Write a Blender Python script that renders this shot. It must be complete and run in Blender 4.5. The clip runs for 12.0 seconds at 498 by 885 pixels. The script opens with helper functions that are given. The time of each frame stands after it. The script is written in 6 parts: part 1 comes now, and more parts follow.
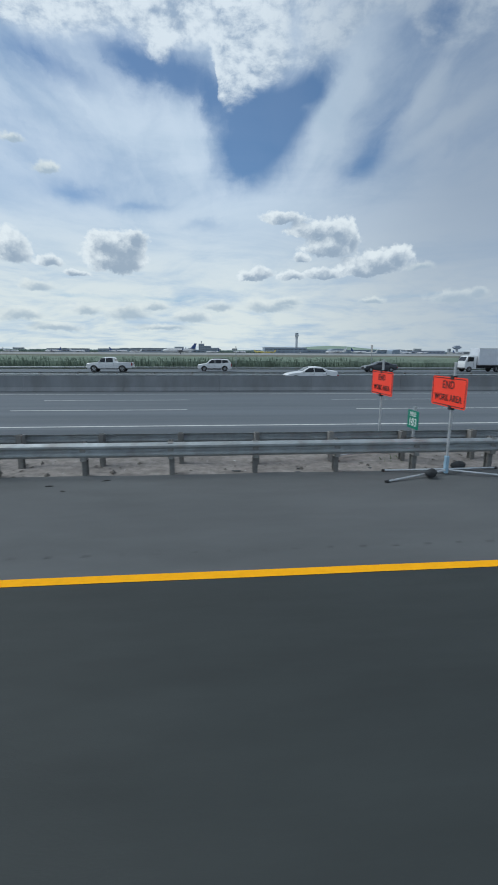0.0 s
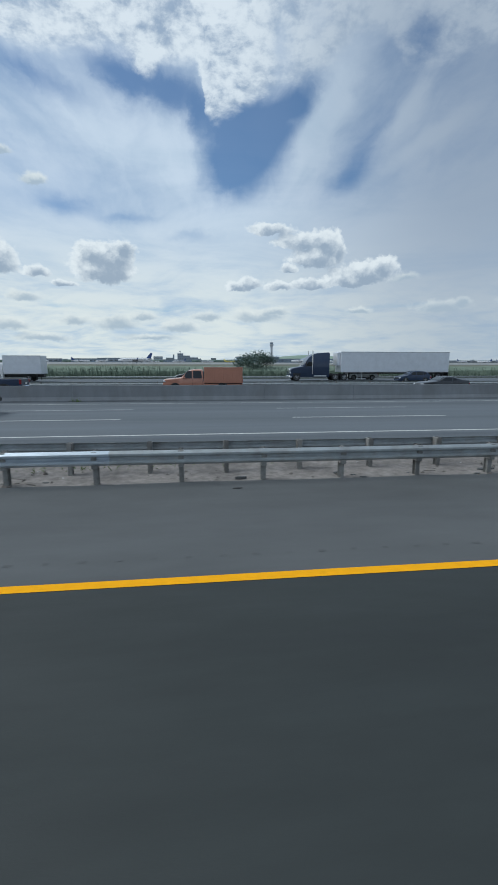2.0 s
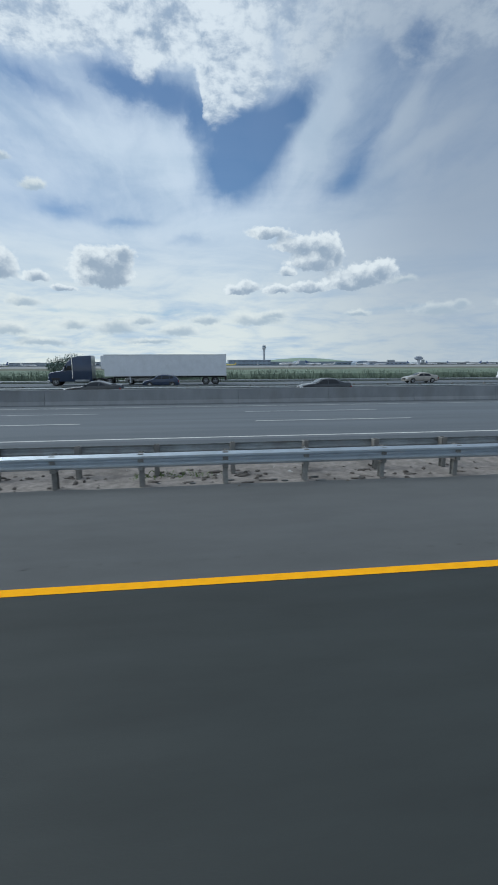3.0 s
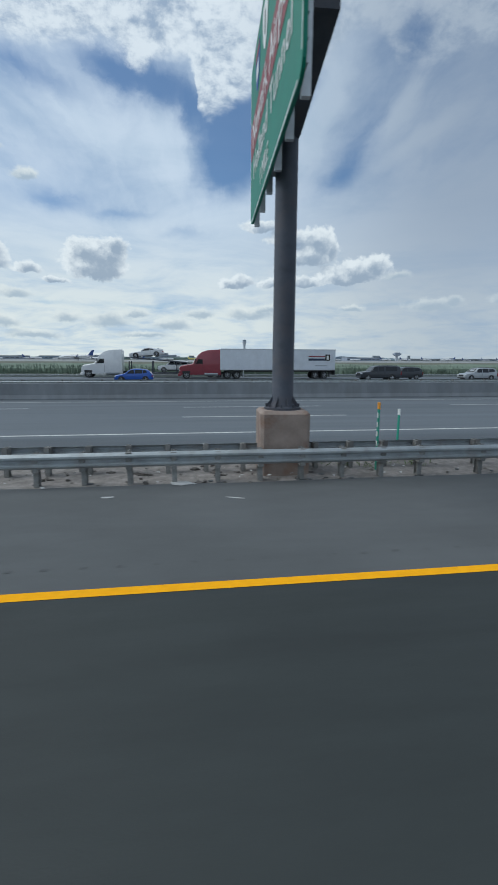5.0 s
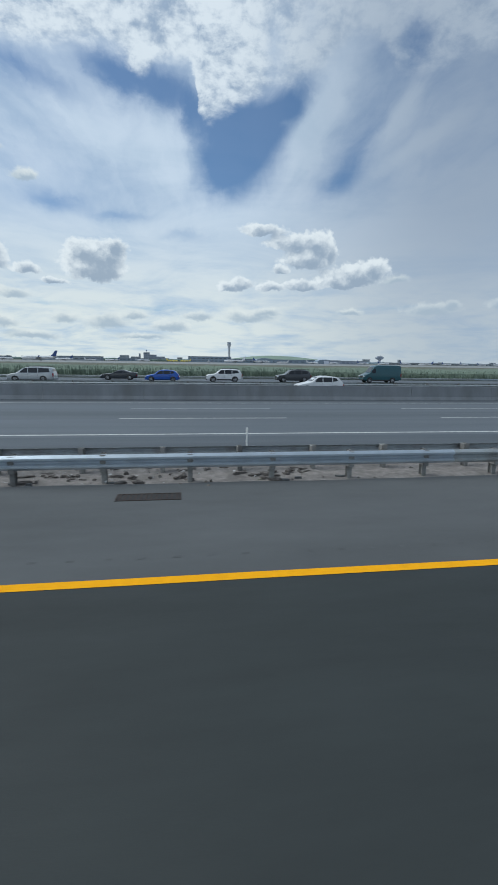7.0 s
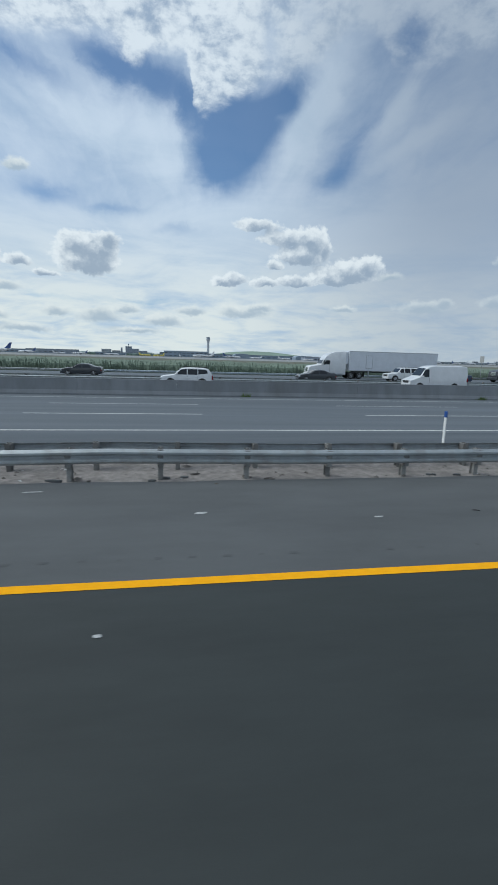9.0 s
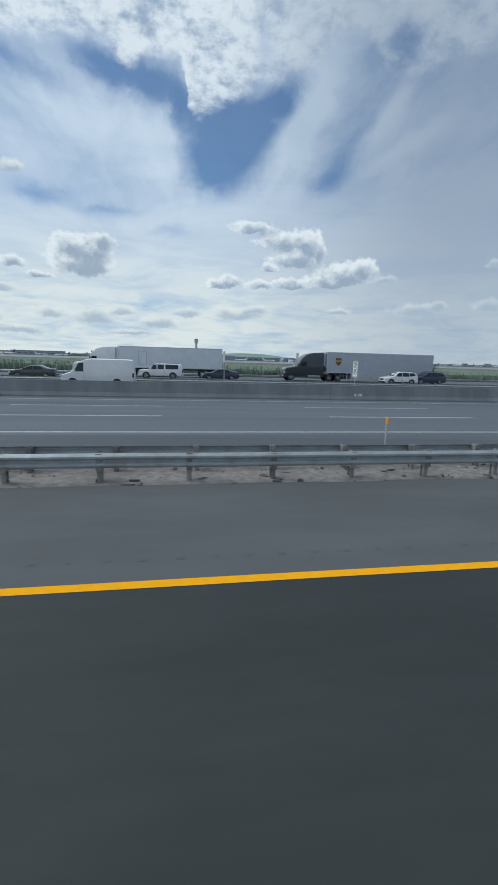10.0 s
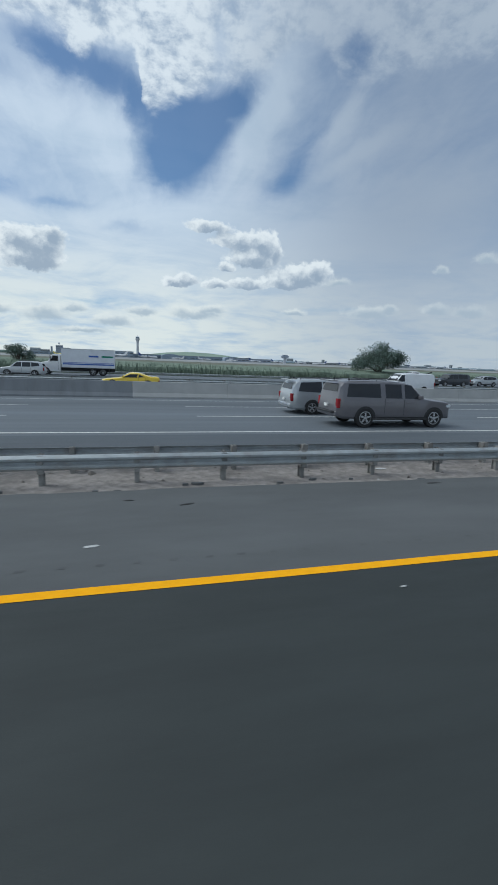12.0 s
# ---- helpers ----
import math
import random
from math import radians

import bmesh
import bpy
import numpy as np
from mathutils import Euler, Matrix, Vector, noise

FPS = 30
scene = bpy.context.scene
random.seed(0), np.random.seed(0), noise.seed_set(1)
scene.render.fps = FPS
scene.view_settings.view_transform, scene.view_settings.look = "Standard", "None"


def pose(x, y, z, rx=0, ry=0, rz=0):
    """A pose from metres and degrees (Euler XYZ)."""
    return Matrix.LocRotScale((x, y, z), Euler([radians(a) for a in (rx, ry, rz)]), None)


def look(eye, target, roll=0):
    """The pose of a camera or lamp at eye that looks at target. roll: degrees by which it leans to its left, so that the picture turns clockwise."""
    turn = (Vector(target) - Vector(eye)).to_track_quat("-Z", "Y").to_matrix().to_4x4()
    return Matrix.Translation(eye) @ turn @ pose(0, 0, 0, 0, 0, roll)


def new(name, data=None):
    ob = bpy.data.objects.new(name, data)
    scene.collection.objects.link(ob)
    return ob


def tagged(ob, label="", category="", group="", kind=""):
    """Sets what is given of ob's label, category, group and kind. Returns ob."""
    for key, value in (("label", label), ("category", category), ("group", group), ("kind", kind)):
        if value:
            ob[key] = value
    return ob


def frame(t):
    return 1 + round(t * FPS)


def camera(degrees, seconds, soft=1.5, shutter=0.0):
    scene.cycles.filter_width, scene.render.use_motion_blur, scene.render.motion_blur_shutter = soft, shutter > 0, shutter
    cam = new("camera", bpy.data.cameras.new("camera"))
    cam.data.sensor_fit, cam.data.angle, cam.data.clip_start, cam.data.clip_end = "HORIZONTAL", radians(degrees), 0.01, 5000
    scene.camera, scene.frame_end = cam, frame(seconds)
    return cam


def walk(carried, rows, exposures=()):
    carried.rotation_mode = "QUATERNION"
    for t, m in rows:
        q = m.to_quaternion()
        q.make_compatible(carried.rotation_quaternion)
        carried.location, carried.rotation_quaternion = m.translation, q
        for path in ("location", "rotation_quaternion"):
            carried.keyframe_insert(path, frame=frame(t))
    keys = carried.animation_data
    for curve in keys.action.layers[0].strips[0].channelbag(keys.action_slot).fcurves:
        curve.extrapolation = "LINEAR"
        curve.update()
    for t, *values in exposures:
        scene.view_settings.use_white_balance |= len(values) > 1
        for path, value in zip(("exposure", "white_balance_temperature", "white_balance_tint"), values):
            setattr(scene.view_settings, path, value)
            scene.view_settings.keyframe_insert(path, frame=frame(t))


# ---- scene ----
# ---- camera: a seat on a coach in the second lane, 2.53 m above the road ----
cam = camera(59.0, 12.0, soft=1.7, shutter=0.028)
EYE = 2.53
# seconds, metres along the road, offset to the left, yaw, pitch, roll
RIDE = [
    (0.0, 0.00, 0.084, -5.49, -11.62, -0.33),
    (0.5, 15.81, 0.052, -5.75, -11.25, -0.38),
    (1.0, 31.69, 0.008, -6.12, -10.94, -0.33),
    (1.5, 47.48, -0.035, -6.60, -10.79, -0.34),
    (2.0, 63.38, -0.067, -6.96, -10.43, -0.13),
    (2.5, 79.44, -0.093, -7.12, -10.15, -0.08),
    (3.0, 95.58, -0.104, -7.04, -10.03, 0.25),
    (5.0, 159.52, 0.152, -7.84, -10.71, -0.29),
    (5.5, 175.32, 0.150, -8.03, -10.72, -0.40),
    (6.0, 191.36, 0.059, -8.11, -10.65, -0.54),
    (6.5, 207.27, -0.044, -8.18, -10.48, -0.73),
    (7.0, 223.14, -0.091, -8.08, -10.38, -0.83),
    (9.0, 287.63, 0.091, -8.99, -10.89, -1.57),
    (9.5, 303.56, 0.122, -9.36, -10.81, -1.58),
    (10.0, 319.67, 0.058, -9.63, -10.62, -1.60),
    (10.5, 335.93, -0.037, -9.77, -10.30, -1.62),
    (11.0, 352.30, -0.018, -10.28, -10.13, -1.71),
    (11.5, 368.62, 0.031, -11.89, -10.25, -1.87),
    (12.0, 384.92, 0.093, -15.06, -10.48, -2.19),
]
walk(cam, [(t, pose(x, y, EYE, 90 + p, r, w)) for t, x, y, w, p, r in RIDE], exposures=[(0.0, -0.05, 5880, 4.5), (12.0, -0.05, 5880, 4.5)])

# ---- sky: blue through broken cirrus, altocumulus overhead, small cumulus low down ----
world = bpy.data.worlds.new("sky")
scene.world = world
world.use_nodes = True
WT = world.node_tree
WT.nodes.clear()
SUN_EL, SUN_AZ = 50.0, -76.0   # degrees above the horizon, clockwise from straight across the road


class Field:
    """A shader value that can be added, multiplied and so on."""

    def __init__(self, sock):
        self.sock = sock

    def _m(self, op, *others):
        n = WT.nodes.new("ShaderNodeMath")
        n.operation = op
        for i, v in enumerate((self, *others)):
            if isinstance(v, Field):
                WT.links.new(v.sock, n.inputs[i])
            else:
                n.inputs[i].default_value = v
        return Field(n.outputs[0])

    def __add__(self, o): return self._m("ADD", o)
    def __sub__(self, o): return self._m("SUBTRACT", o)
    def __mul__(self, o): return self._m("MULTIPLY", o)
    def __truediv__(self, o): return self._m("DIVIDE", o)
    def madd(self, a, b): return self._m("MULTIPLY_ADD", a, b)
    def top(self, o): return self._m("MAXIMUM", o)
    def low(self, o): return self._m("MINIMUM", o)

    def step(self, a, b, lo=0.0, hi=1.0):
        n = WT.nodes.new("ShaderNodeMapRange")
        n.interpolation_type = "SMOOTHSTEP"
        WT.links.new(self.sock, n.inputs[0])
        for i, v in zip((1, 2, 3, 4), (a, b, lo, hi)):
            n.inputs[i].default_value = v
        return Field(n.outputs[0])


def triple(x, y, z):
    n = WT.nodes.new("ShaderNodeCombineXYZ")
    for i, v in enumerate((x, y, z)):
        if isinstance(v, Field):
            WT.links.new(v.sock, n.inputs[i])
        else:
            n.inputs[i].default_value = v
    return n.outputs[0]


def sky_noise(vec, scale, detail=4.0, rough=0.55, warp=0.0):
    n = WT.nodes.new("ShaderNodeTexNoise")
    n.noise_dimensions = "3D"
    WT.links.new(vec, n.inputs["Vector"])
    n.inputs["Scale"].default_value = scale
    n.inputs["Detail"].default_value = detail
    n.inputs["Roughness"].default_value = rough
    n.inputs["Distortion"].default_value = warp
    return Field(n.outputs["Fac"])


def sky_mix(fac, a, b):
    n = WT.nodes.new("ShaderNodeMix")
    n.data_type = "RGBA"
    WT.links.new(fac.sock, n.inputs[0])
    for i, v in ((6, a), (7, b)):
        if isinstance(v, tuple):
            n.inputs[i].default_value = (*v, 1)
        else:
            WT.links.new(v, n.inputs[i])
    return n.outputs[2]


co = WT.nodes.new("ShaderNodeTexCoord")
sep = WT.nodes.new("ShaderNodeSeparateXYZ")
WT.links.new(co.outputs["Generated"], sep.inputs[0])
DX, DY, DZ = (Field(sep.outputs[i]) for i in range(3))
AZ = DX._m("ARCTAN2", DY) * 57.2958
EL = DZ._m("ARCSINE") * 57.2958
flat = DZ.top(0.0) + 0.12
PLANE = triple(DX / flat, DY / flat, 0.0)          # a layer of cloud seen in perspective
SPHERE = triple(AZ, EL * 1.25, 0.0)


def puff(az, el, a, b, x=None, y=None, lean=0.0):
    """Falls from 1 in the middle of an ellipse to 0 at its rim and below 0 outside."""
    u, v = (x or AZ) - az, (y or EL) - el
    if lean:
        c, s = math.cos(radians(lean)), math.sin(radians(lean))
        u, v = u * c + v * s, v * c - u * s
    u, v = u * (1.0 / a), v * (1.0 / b)
    return ((u * u).madd(1.0, v * v))._m("SQRT") * -1.0 + 1.0


def glow(az, el, a, b, lean=0.0, x=None, y=None):
    u, v = (x or AZ) - az, (y or EL) - el
    if lean:
        c, s = math.cos(radians(lean)), math.sin(radians(lean))
        u, v = u * c + v * s, v * c - u * s
    u, v = u * (1.0 / a), v * (1.0 / b)
    return ((u * u).madd(1.0, v * v) * -1.0)._m("EXPONENT")


air = WT.nodes.new("ShaderNodeTexSky")
air.sky_type = "NISHITA"
air.sun_disc = False
air.sun_elevation = radians(SUN_EL)
air.sun_rotation = radians(SUN_AZ)
air.air_density, air.dust_density, air.ozone_density = 1.0, 0.0, 2.5
dim = WT.nodes.new("ShaderNodeVectorMath")
dim.operation = "SCALE"
WT.links.new(air.outputs[0], dim.inputs[0])
dim.inputs["Scale"].default_value = 0.092
BLUE = dim.outputs[0]

# a little of the blue's own depth
deep = WT.nodes.new("ShaderNodeMix")
deep.data_type, deep.blend_type = "RGBA", "MULTIPLY"
deep.inputs[0].default_value = 1.0
WT.links.new(BLUE, deep.inputs[6])
deep.inputs[7].default_value = (0.50, 0.80, 1.0, 1)
BLUE = deep.outputs[2]

# noises: broad bends, long soft streaks, ripples of the altocumulus
bend = sky_noise(SPHERE, 0.10, 3.0, 0.5) - 0.5
bend2 = sky_noise(triple(AZ + 71.0, EL * 1.25, 5.0), 0.10, 3.0, 0.5) - 0.5
fine = sky_noise(SPHERE, 0.55, 7.0, 0.62, 0.3) - 0.5
AW = AZ + bend * 4.0 + fine * 1.8
EW = EL + bend2 * 3.0 + fine * 1.3
# streaks that lean apart from the middle, as parallel bands do in perspective
fan = (AW - 3.0)._m("ARCTAN2", EW + 4.0)
streak = sky_noise(triple(fan * 3.0, EW * 0.06 + AW * 0.012, 0.0), 2.0, 5.0, 0.5, 0.9) - 0.5
wisp = sky_noise(triple(fan * 9.0, EW * 0.16, 3.0), 2.0, 6.0, 0.6, 0.9) - 0.5
bands = sky_noise(triple(AZ * 0.13, EL * 0.55, 8.0), 1.2, 6.0, 0.6, 0.5) - 0.5
ripple = sky_noise(PLANE, 6.8, 8.0, 0.64, 0.30) - 0.5
ripple2 = sky_noise(PLANE, 22.0, 4.0, 0.62, 0.2) - 0.5
broad = sky_noise(PLANE, 1.3, 8.0, 0.6, 0.8) - 0.5

# where the high veil is thin: azimuth, elevation, half width, half height, lean, amount
THIN = (
    (7.0, 24.0, 4.2, 3.6, 0, -1.08), (-1.5, 27.4, 5.1, 1.9, -22, -0.80), (-7.6, 28.4, 3.6, 1.2, -15, -0.70), (11.5, 26.3, 3.7, 1.9, 30, -0.95),
    (4.7, 20.8, 2.5, 2.2, 0, -0.70), (-15.5, 27.0, 4.5, 1.3, -10, -0.48), (20.6, 23.2, 1.7, 4.2, -28, -0.30), (18.0, 19.9, 2.8, 1.1, 40, -0.34),
    (-14.4, 17.0, 3.4, 0.9, 5, -0.50), (-7.5, 16.3, 3.8, 0.6, 0, -0.34), (0.3, 14.5, 2.9, 0.7, 0, -0.34), (-5.3, 6.3, 8.7, 0.55, 0, -0.55),
    (-15.4, 6.1, 3.6, 0.45, 0, -0.45), (25.1, 6.6, 7.7, 0.55, 0, -0.45), (25.5, 30.5, 3.6, 2.4, -30, -0.42), (18.5, 5.7, 4.1, 0.5, 0, -0.36),
)
THICK = (
    (15.6, 25.4, 1.7, 5.6, -30, 0.70), (-1.8, 22.4, 2.7, 4.0, 10, 0.32), (-9.0, 23.8, 5.4, 1.9, -20, 0.30), (7.1, 16.2, 13.4, 1.8, 5, 0.35), (-17.8, 12.2, 6.0, 1.1, 3, 0.55),
    (26.9, 22.6, 5.2, 0.8, 24, 0.36), (5.7, 23.4, 2.5, 0.7, 0, 0.20), (11.9, 25.7, 1.5, 0.7, 20, 0.45), (24.6, 25.5, 1.2, 3.4, -36, 0.40), (32.0, 17.0, 12.0, 3.0, 12, 0.25),
)
high = EL.step(13.0, 23.0)
low = EL.step(3.0, 15.0, 1.0, 0.0)
veil = streak * high * 0.50 + broad * 0.40 + wisp * high * 0.24 + bands * (low * 0.22 + 0.14) + 0.70
for az, el, a, b, lean, amount in THIN + THICK:
    veil = glow(az, el, a, b, lean, AW, EW).madd(amount, veil)
haze = EL.step(0.5, 18.0, 0.72, 0.0)
veil = (veil + haze).step(-0.05, 1.05) * 0.80 + 0.17

# the rippled sheet at the top, with a ragged lower rim that hangs down in two tongues
rim = WT.nodes.new("ShaderNodeFloatCurve")
RIM_LOW, RIM_SPAN, RIM_LEFT, RIM_WIDE = 24.0, 10.0, -40.0, 90.0
RIM = ((-40.0, 28.5), (-18.6, 28.5), (-12.7, 29.2), (-8.1, 30.0), (-6.2, 29.6), (-4.6, 28.2), (-3.0, 29.5), (0.8, 30.0), (1.6, 27.2), (2.7, 24.9),
       (4.0, 25.5), (6.9, 26.8), (10.8, 27.8), (14.0, 28.8), (17.7, 30.8), (20.1, 31.5), (23.3, 29.8), (26.5, 28.0), (34.0, 28.6), (50.0, 28.0))
curve = rim.mapping.curves[0]
for i, (a, e) in enumerate(RIM):
    u, v = (a - RIM_LEFT) / RIM_WIDE, (e - RIM_LOW) / RIM_SPAN
    if i in (0, len(RIM) - 1):
        curve.points[0 if i == 0 else -1].location = (u, v)
    else:
        curve.points.new(u, v)
rim.mapping.update()
WT.links.new(((AZ + fine * 1.2 - RIM_LEFT) * (1.0 / RIM_WIDE)).sock, rim.inputs["Value"])
above = EL - (Field(rim.outputs[0]) * RIM_SPAN + RIM_LOW)
body = above.step(-1.5, 2.0, -0.42, 0.72) + ripple * 1.35 + ripple2 * 0.35 + fine * 0.35
for az, el, a, b, lean, amount in (
    (10.6, 31.8, 1.3, 2.0, -20, -0.60), (14.8, 33.5, 1.4, 1.6, -20, -0.35), (25.5, 31.5, 2.2, 2.0, -30, -0.42), (30.5, 30.0, 1.5, 1.5, 0, -0.30),
    (0.5, 32.6, 4.2, 2.2, 0, 0.45), (5.0, 29.2, 2.6, 2.4, 30, 0.30), (-10.0, 33.0, 5.0, 1.8, -8, 0.25), (17.0, 30.0, 1.5, 3.0, -30, 0.35),
):
    body = glow(az, el, a, b, lean, AW, EW).madd(amount, body)
sheet = body.step(0.0, 0.85)

# heaps of cumulus: flat bases, knobbly tops, white rims and grey cores
def billow(scale, z, fold):
    n = WT.nodes.new("ShaderNodeTexVoronoi")
    n.feature = "SMOOTH_F1"
    n.normalize = True
    n.inputs["Scale"].default_value = scale
    n.inputs["Smoothness"].default_value = 0.25
    n.inputs["Detail"].default_value = fold
    n.inputs["Roughness"].default_value = 0.55
    WT.links.new(triple(CX, CY * 1.1, z), n.inputs["Vector"])
    return Field(n.outputs["Distance"]) * -1.0 + 0.32


soft = sky_noise(triple(AZ, EL * 1.2, 11.0), 0.45, 6.0, 0.6) - 0.5
CX = AZ + soft * 1.5 + fine * 0.9
CY = EL + (sky_noise(triple(AZ + 40.0, EL * 1.2, 9.0), 0.5, 6.0, 0.6) - 0.5) * 1.3
knob = billow(0.95, 2.0, 3.0)
BOLD = (
    (-10.6, 10.4, 3.0, 2.2), (-8.1, 12.7, 1.4, 1.1), (-11.9, 12.1, 1.7, 1.2), (-9.0, 10.3, 1.7, 1.8), (-8.5, 11.8, 1.5, 1.5), (-15.0, 8.7, 1.5, 0.4), (-10.2, 11.6, 2.4, 1.6),
    (9.7, 15.2, 2.5, 0.8), (13.3, 13.9, 3.1, 1.0), (16.5, 13.5, 1.6, 1.5), (15.3, 12.1, 2.9, 1.5), (11.8, 11.0, 1.0, 0.6), (17.8, 12.8, 0.8, 1.2),
    (20.8, 10.1, 3.3, 1.4), (23.0, 10.8, 1.4, 1.1), (19.0, 9.4, 3.4, 0.9), (14.8, 9.1, 2.4, 0.7), (10.8, 8.9, 1.7, 0.6), (7.0, 9.3, 1.4, 0.8), (5.6, 8.9, 1.5, 0.6),
    (-21.5, 10.5, 2.0, 2.0), (-17.8, 9.7, 1.4, 0.7), (-28.0, 10.0, 3.0, 1.6),
)
FAINT = (
    (-1.9, 4.1, 2.6, 0.9), (7.9, 5.4, 3.4, 1.1), (10.0, 6.0, 2.1, 0.7), (20.5, 6.0, 1.6, 0.4), (29.8, 6.1, 2.9, 1.0), (31.9, 6.6, 1.1, 0.6), (-9.3, 4.4, 2.6, 1.3),
    (-6.0, 5.3, 1.5, 0.7), (-14.2, 4.7, 1.9, 0.9), (-17.2, 18.7, 1.3, 0.7), (-19.3, 7.0, 1.9, 0.8), (-20.4, 20.8, 1.4, 0.6), (-20.9, 3.8, 2.3, 1.0), (-26.0, 4.8, 3.0, 0.9),
    (25.5, 9.6, 1.7, 0.6), (41.7, 11.7, 1.3, 0.7), (37.2, 10.8, 0.8, 0.5), (37.0, 6.5, 1.6, 0.8), (40.5, 6.2, 2.0, 0.8), (1.6, 5.5, 2.1, 0.7), (-5.4, 2.8, 3.4, 0.5), (-17.4, 2.6, 2.9, 0.6),
)


def heap_of(rows, grow):
    """How far inside the nearest lump a direction lies, and how deep towards its base."""
    inside = core = None
    for az, el, a, b in rows:
        u = (CX - az) * (1.0 / (a * grow))
        v = CY - el
        v = v.top(v * -1.9) * (1.0 / (b * grow))
        h = (u * u).madd(1.0, v * v)._m("SQRT") * -1.0 + 1.0
        s = puff(az + a * 0.10, el - b * 0.42, a * 1.55, b * 1.55, CX, CY)
        inside = h if inside is None else inside._m("SMOOTH_MAX", h, 0.12)
        core = s if core is None else core._m("SMOOTH_MAX", s, 0.12)
    return inside, core


bold, bold_core = heap_of(BOLD, 1.32)
dim_heap, dim_core = heap_of(FAINT, 1.35)
bold_edge = (bold + knob * 1.10 + fine * 0.60).step(-0.02, 0.30)
bold_shade = (bold_core * 0.85 - knob * 0.95 + soft * 0.7 + fine * 0.5).step(0.0, 0.78)
dim_edge = (dim_heap + knob * 0.8 + fine * 0.7).step(0.02, 0.62)
dim_shade = (dim_core - knob * 0.5 + soft * 0.4).step(0.10, 0.75)

white = sky_mix(EL.step(3.0, 19.0), (0.86, 0.865, 0.81), (0.69, 0.755, 0.84))
veil_colour = sky_mix((broad + streak * high * 0.6 + bands * low * 1.2 + 0.5).step(0.12, 0.66), (0.54, 0.635, 0.74), white)
right_grey = (AZ.step(2.0, 34.0) * EL.step(3.0, 18.0, 0.62, 0.95))
veil_colour = sky_mix(right_grey, veil_colour, (0.37, 0.42, 0.50))
col = sky_mix(veil, BLUE, veil_colour)
sheet_colour = sky_mix((ripple + ripple2 * 0.5 + fine * 0.5 + 0.5).step(0.24, 0.62), (0.34, 0.42, 0.54), (0.84, 0.865, 0.885))
sheet_colour = sky_mix(AZ.step(3.0, 24.0, 0.0, 0.66), sheet_colour, (0.37, 0.42, 0.49))
col = sky_mix(sheet * AZ.step(6.0, 22.0, 0.95, 0.66), col, sheet_colour)
right_dim = AZ.step(8.0, 44.0)
dim_colour = sky_mix(dim_shade, (0.88, 0.88, 0.83), (0.46, 0.53, 0.59))
dim_colour = sky_mix(right_dim * 0.6, dim_colour, (0.44, 0.50, 0.57))
col = sky_mix(dim_edge * EL.step(2.0, 9.0, 0.82, 0.84), col, dim_colour)
bold_colour = sky_mix(bold_shade, (0.92, 0.925, 0.91), (0.36, 0.425, 0.51))
col = sky_mix(bold_edge * 0.90, col, bold_colour)
col = sky_mix(DZ.step(-0.02, 0.0), (0.10, 0.11, 0.11), col)
back = WT.nodes.new("ShaderNodeBackground")
WT.links.new(col, back.inputs[0])
back.inputs[1].default_value = 0.93
wout = WT.nodes.new("ShaderNodeOutputWorld")
WT.links.new(back.outputs[0], wout.inputs[0])

# the sun behind thin cloud, high over the far side of the road
sun = new("sun", bpy.data.lights.new("sun", "SUN"))
sun.data.energy, sun.data.angle, sun.data.color = 1.55, radians(38), (1.0, 0.96, 0.90)
sun_way = Vector((math.sin(radians(SUN_AZ)) * math.cos(radians(SUN_EL)), math.cos(radians(SUN_AZ)) * math.cos(radians(SUN_EL)), math.sin(radians(SUN_EL))))
sun.matrix_world = look(sun_way * 100, (0, 0, 0))

# ---- materials ----


